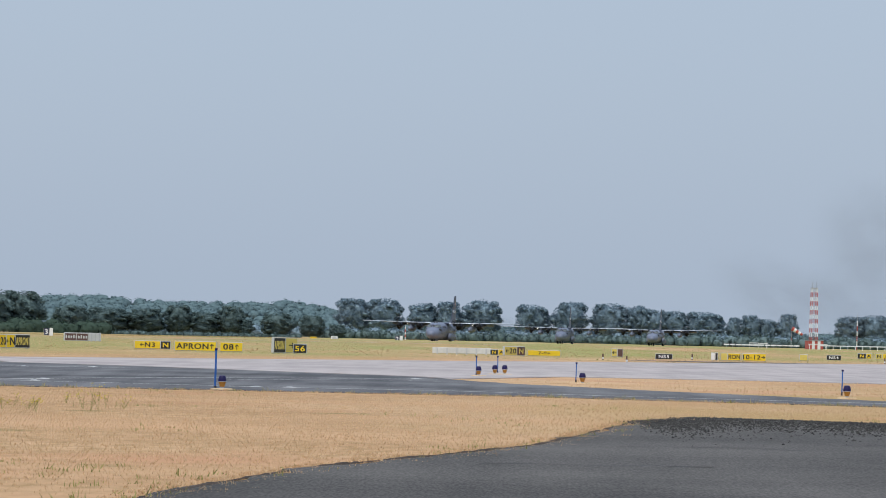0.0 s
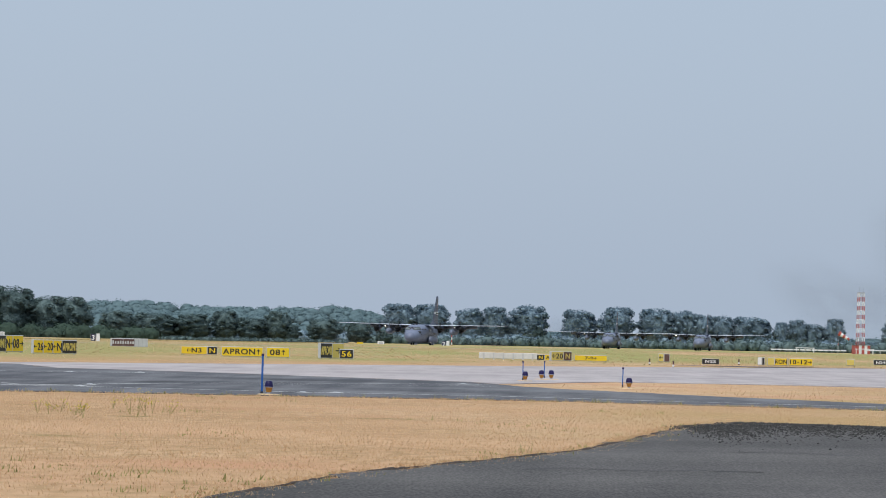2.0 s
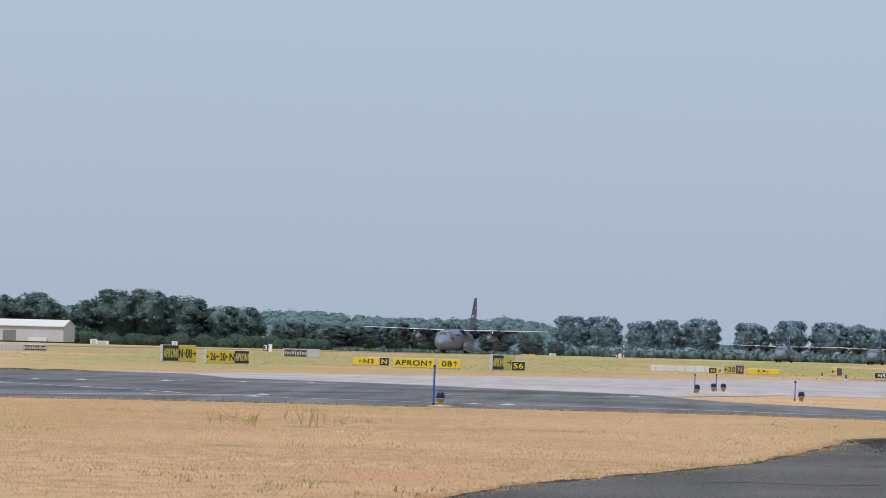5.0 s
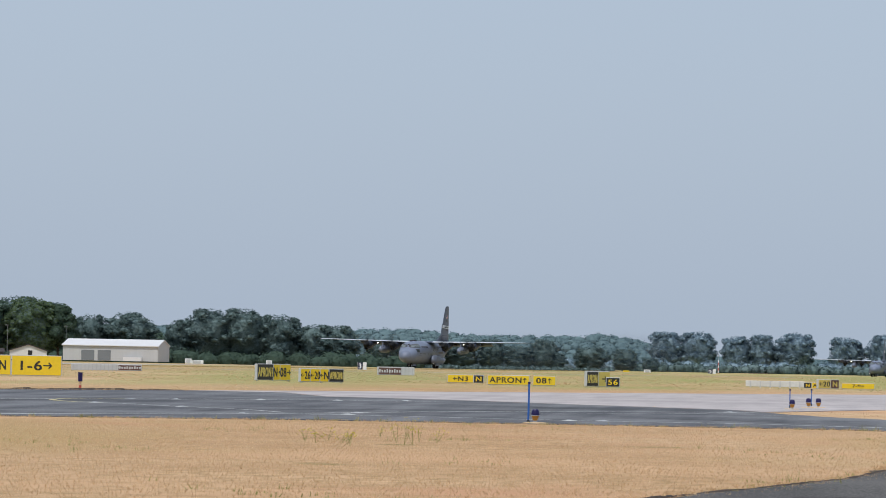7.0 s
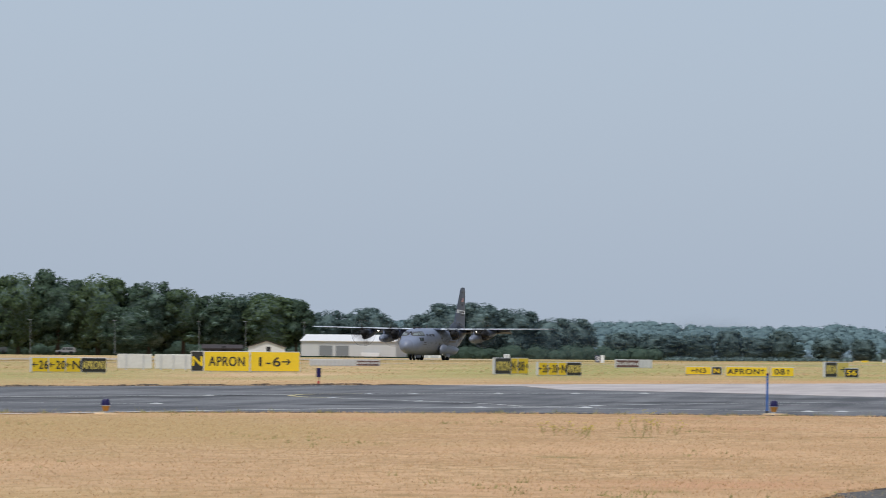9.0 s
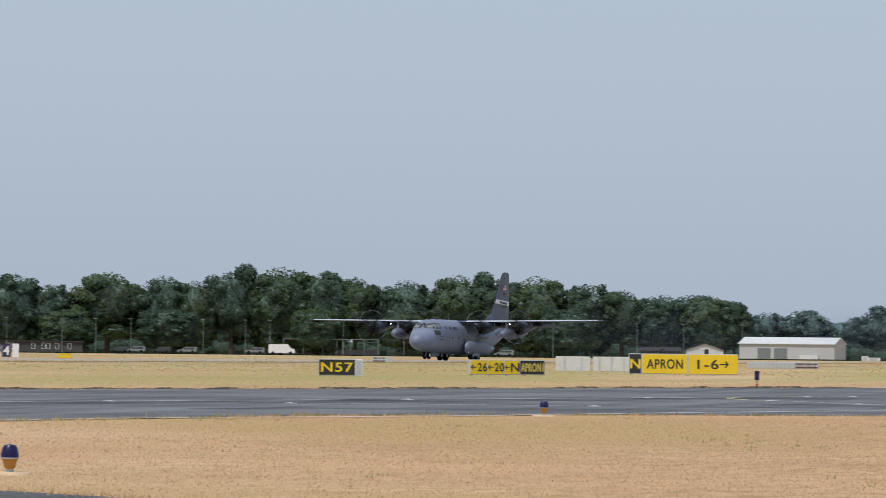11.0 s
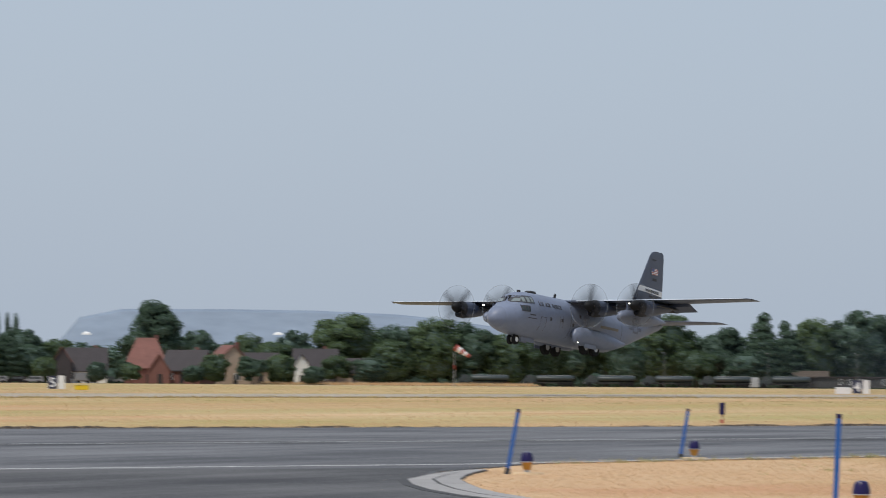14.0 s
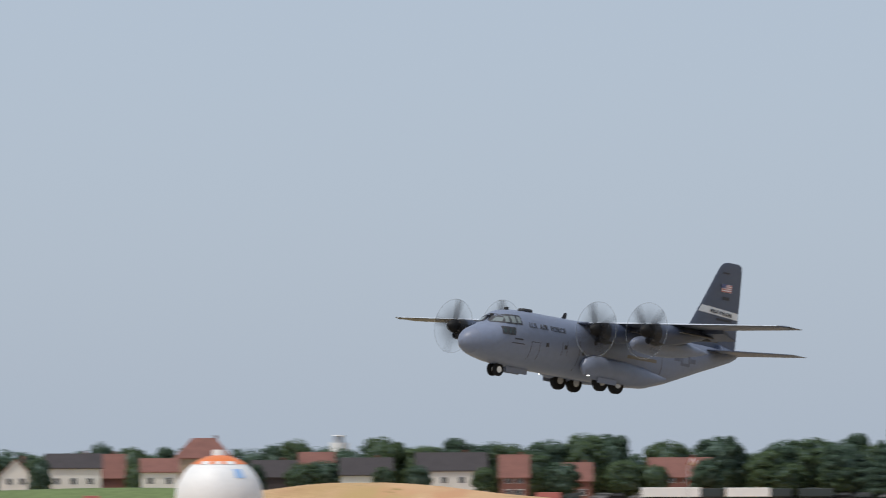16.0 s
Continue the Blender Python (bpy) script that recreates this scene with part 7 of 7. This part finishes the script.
# ---------------- crumbled asphalt along the apron's far edge ----------------
def rubble(name, count, box_x, poly_line, seed, label):
    rng = np.random.default_rng(seed)
    me_v, me_f = [], []
    for k in range(count):
        u = rng.random()
        i = int(rng.integers(0, len(poly_line) - 1))
        (x0, y0), (x1, y1) = poly_line[i], poly_line[i + 1]
        q = abs(rng.normal(0, 1.0)) * box_x
        x, y = x0 + (x1 - x0) * u + rng.normal(0, 0.15), y0 + (y1 - y0) * u - q
        r = rng.uniform(0.01, 0.032) * (1.4 if rng.random() < 0.1 else 1)
        b = len(me_v)
        a = rng.uniform(0, 6.28)
        for j in range(4):
            me_v.append((x + r * math.cos(a + 1.57 * j) * rng.uniform(0.8, 1.4), y + r * math.sin(a + 1.57 * j) * rng.uniform(0.8, 1.4), 0.015))
        me_v.append((x + rng.normal(0, 0.2) * r, y + rng.normal(0, 0.2) * r, 0.022 + r * rng.uniform(0.5, 1.0)))
        me_f += [(b + j, b + (j + 1) % 4, b + 4) for j in range(4)]
    me = bpy.data.meshes.new(name)
    me.from_pydata(me_v, [], me_f)
    me.materials.append(M_CRUMB)
    tagged(new(name, me), label, "rubble", kind="stuff")


M_CRUMB = straw_material("asphalt_crumbs", (0.022, 0.022, 0.021), (0.045, 0.044, 0.042), (0.09, 0.088, 0.085), 0.0)
rubble("asphalt_crumbs", 11000, 6.0, [(3.7, 87.2), (5.1, 93.0), (7.0, 92.0), (8.7, 90.6), (14, 88)], 21, "loose crumbled asphalt near the apron edge")


# taller dry fringe along the runway's near edge
_c, _d = Vector((-234.7, 50.4)), Vector((-0.2101, -0.9777))
_n = Vector((-_d.y, _d.x))
FRINGE = [tuple(_c + _d * s_ + _n * 25.5) for s_ in range(-860, 60, 40)]
FRINGE2 = [tuple(_c + _d * s_ + _n * 29) for s_ in range(-860, 60, 40)]
edge_tufts(FRINGE, 0, len(FRINGE) - 1, 9000, 31, 0.13, M_STRAWF, "runway_edge_grass", "taller dry grass along the runway edge")
edge_tufts(FRINGE2, 0, len(FRINGE2) - 1, 6000, 32, 0.12, M_STRAWF, "runway_edge_grass", "taller dry grass along the runway edge")


# ---------------- flowering weeds, inset lights, smoke ----------------
M_FLOWER = straw_material("yellow_florets", (0.55, 0.46, 0.05), (0.66, 0.56, 0.08), (0.72, 0.64, 0.16))


def flowering_weed(x, y, height, seed):
    """A thin branching stem with small yellow florets near its top."""
    rng = random.Random(seed)
    w = thing("flowering_weed", pose(x, y, 0, 0, 0, rng.uniform(0, 360)), "thin green weed with yellow florets in dry grass", "weed", "flowering weeds")
    stem, head = bmesh.new(), bmesh.new()
    for k in range(3):
        top = Vector((rng.gauss(0, 0.09), rng.gauss(0, 0.09), height * rng.uniform(0.65, 1.0)))
        add_tube(stem, (0, 0, -0.02), top, 0.004, 0.003, 4)
        for j in range(5):
            p = top + Vector((rng.gauss(0, 0.035), rng.gauss(0, 0.035), rng.uniform(-0.09, 0.03)))
            bmesh.ops.create_icosphere(head, subdivisions=1, radius=rng.uniform(0.007, 0.012), matrix=Matrix.Translation(p))
        for j in range(3):
            p = top * rng.uniform(0.25, 0.75)
            q = p + Vector((rng.gauss(0, 0.05), rng.gauss(0, 0.05), rng.uniform(0.0, 0.05)))
            add_tube(stem, p, q, 0.005, 0.001, 3)
    part("stem", stem, M_WEED, w)
    tagged(part("florets", head, M_FLOWER, w, "small yellow florets"), kind="stuff")


for k, (x, y, h) in enumerate(((-7.5, 86.0, 0.30), (-7.3, 84.4, 0.34), (-6.8, 89.0, 0.42), (-6.5, 86.8, 0.50), (-6.4, 87.6, 0.46), (-6.5, 90.7, 0.30), (-6.1, 89.9, 0.28), (-8.2, 89.7, 0.26), (-7.6, 94.9, 0.22),
                               (-8.5, 88.3, 0.24), (-8.2, 87.3, 0.26), (-7.7, 87.3, 0.22))):
    flowering_weed(x, y, h, 300 + k)

inset0 = thing("inset_light", pose(-22.0, 163.8, 0.018), "low metal inset light on a white painted spot", "lamp", "inset taxiway lights")
part("rim", tube((0, 0, 0), (0, 0, 0.010), 0.20, 0.17, 16), M_LINE, inset0, "white painted rim")
part("lens_housing", tube((0, 0, 0.010), (0, 0, 0.032), 0.10, 0.06, 12), M_ALU, inset0)
for x, y in ((-20.6, 165.6), (-18.1, 170.6), (-15.5, 173.3), (-13.2, 177.0), (-21.2, 149.2), (-17.5, 142.2), (-14.1, 128.2), (-11.4, 130.8), (-37.0, 127.3), (-31.8, 127.6), (-31.3, 140.6), (-25.9, 153.0), (-23.4, 129.3), (-5.0, 126.7), (-4.1, 127.2), (-11.5, 135.0), (-0.8, 158.0)):
    copy_thing(inset0, pose(x, y, 0.018))


def smoke_material(name, colour, dense):
    """Thin smoke: patchy, and fading out towards the rim of its sheet."""
    m = mat(name, colour, 0.9, vary=0.1, scale=1.0, alpha=0.5, spec=0.0)
    n, l = m.node_tree.nodes, m.node_tree.links
    co, far, fade, puff, mul = (n.new(k) for k in ("ShaderNodeTexCoord", "ShaderNodeVectorMath", "ShaderNodeMapRange", "ShaderNodeTexNoise", "ShaderNodeMath"))
    far.operation, mul.operation, fade.interpolation_type = "LENGTH", "MULTIPLY", "SMOOTHERSTEP"
    l.new(co.outputs["Object"], far.inputs[0])
    l.new(co.outputs["Object"], puff.inputs["Vector"])
    puff.inputs["Scale"].default_value, puff.inputs["Detail"].default_value = 1.6, 3
    fade.inputs[1].default_value, fade.inputs[2].default_value, fade.inputs[3].default_value, fade.inputs[4].default_value = 0.0, 1.0, dense * 2, 0.0
    l.new(far.outputs["Value"], fade.inputs[0])
    l.new(fade.outputs[0], mul.inputs[0])
    l.new(puff.outputs[0], mul.inputs[1])
    l.new(mul.outputs[0], n["Principled BSDF"].inputs["Alpha"])
    return m


def smoke_puff(material, parent, at, seed):
    """One billow: a bulging, uneven sheet of unit size."""
    rng = random.Random(seed)
    bm = bmesh.new()
    g = [[bm.verts.new((-1 + i / 6, 0.25 * math.cos(1.5 * (-1 + i / 6)) * math.cos(1.5 * (-1 + j / 6)) + rng.uniform(-0.03, 0.03), -1 + j / 6)) for j in range(13)] for i in range(13)]
    for i in range(12):
        for j in range(12):
            bm.faces.new((g[i][j], g[i + 1][j], g[i + 1][j + 1], g[i][j + 1]))
    return part("billow", bm, material, parent, at=at, smooth=True)


M_SMOKE = smoke_material("dark_smoke", (0.09, 0.09, 0.09), 0.16)
M_WASH = smoke_material("blue_exhaust_haze", (0.13, 0.17, 0.22), 0.22)
smoke = thing("smoke", facing(0.088, 1720, ground_z(1720)), "faint dark smoke drifting up behind the mast", "smoke", kind="stuff")
for k, (x, z, w, h) in enumerate(((4, 22, 34, 24), (8, 44, 30, 26), (-24, 18, 40, 18))):
    tagged(smoke_puff(M_SMOKE, smoke, pose(x, 6.0 * k, z, 0, 12 * k, 0) @ Matrix.Diagonal((w, w * 0.4, h, 1)), 70 + k), kind="stuff")
wash = thing("exhaust_haze", pose(0, 0, 0), "thin bluish exhaust haze trailing the aircraft over the runway", "smoke", kind="stuff")
for k, (x, z, w, h) in enumerate(((-70, 3.2, 55, 5.5), (-150, 3.6, 70, 6.5))):
    tagged(smoke_puff(M_WASH, wash, pose(x, 4.0 * k, z) @ Matrix.Diagonal((w, 3.0, h, 1)), 80 + k), kind="stuff")


# ---------------- what moves ----------------
RUN_A = [(0.0, -1118.2), (0.5, -1101.5), (1.0, -1083.8), (1.5, -1064.2), (2.0, -1045.6), (2.5, -1025.6), (3.0, -1006.3), (3.5, -984.5), (4.0, -963.1),
         (6.5, -851.5), (7.0, -827.5), (7.5, -804.0), (8.0, -778.9)]
RUN_B = [(10.5, -565.3, 0.0, 0.2, 0.1), (11.0, -537.7, 0.1, 1.0, 0.2), (11.5, -509.7, 0.2, 2.2, 0.3), (12.0, -481.5, 0.45, 5.0, 0.7), (12.5, -453.1, 1.0, 5.9, 0.7),
         (13.0, -424.8, 1.6, 5.75, 0.8), (13.5, -396.5, 2.65, 5.5, 0.55), (14.0, -367.9, 3.78, 5.7, 0.2), (14.5, -338.8, 4.87, 6.0, -0.66), (15.0, -309.4, 6.15, 6.3, -1.65),
         (15.5, -279.7, 7.54, 6.15, -2.35), (16.0, -249.8, 9.03, 6.15, -2.6)]


def motions():
    rows = []
    for t, s, *rest in RUN_A + RUN_B:
        up, nose_up, bank = rest or (0.0, -0.2, -0.25)
        x, y = -234.7 - 0.2101 * s, 50.4 - 0.9777 * s
        rows.append((t, pose(x, y, ground_z(y) + up, bank, -nose_up, -102.13)))
    walk(aircraft, rows)
    trail = []
    for t, s, *rest in RUN_A + RUN_B:
        x, y = -234.7 - 0.2101 * s, 50.4 - 0.9777 * s
        trail.append((t, pose(x, y, ground_z(y), 0, 0, -102.13)))
    walk(wash, trail)
    walk(smoke, [(0.0, facing(0.088, 1720, ground_z(1720))), (16.0, facing(0.096, 1720, ground_z(1720)))])
    walk(van, [(t, facing(az, 1000) @ pose(0, 0, 0, 0, 0, 180)) for t, az in ((0.0, -0.3100), (11.0, -0.2462), (12.5, -0.2375), (16.0, -0.2172))])
    for ac in (aircraft, aircraft_second, aircraft_third):
        k = 0
        for ob in ac.children:
            if ob.name.startswith("propeller"):
                k += 1
                at = ob.matrix_basis.translation.copy()
                walk(ob, [(i / 30, pose(*at, 17 * k + 86.0 * i, 0, 0)) for i in range(0, 481)])


motions()
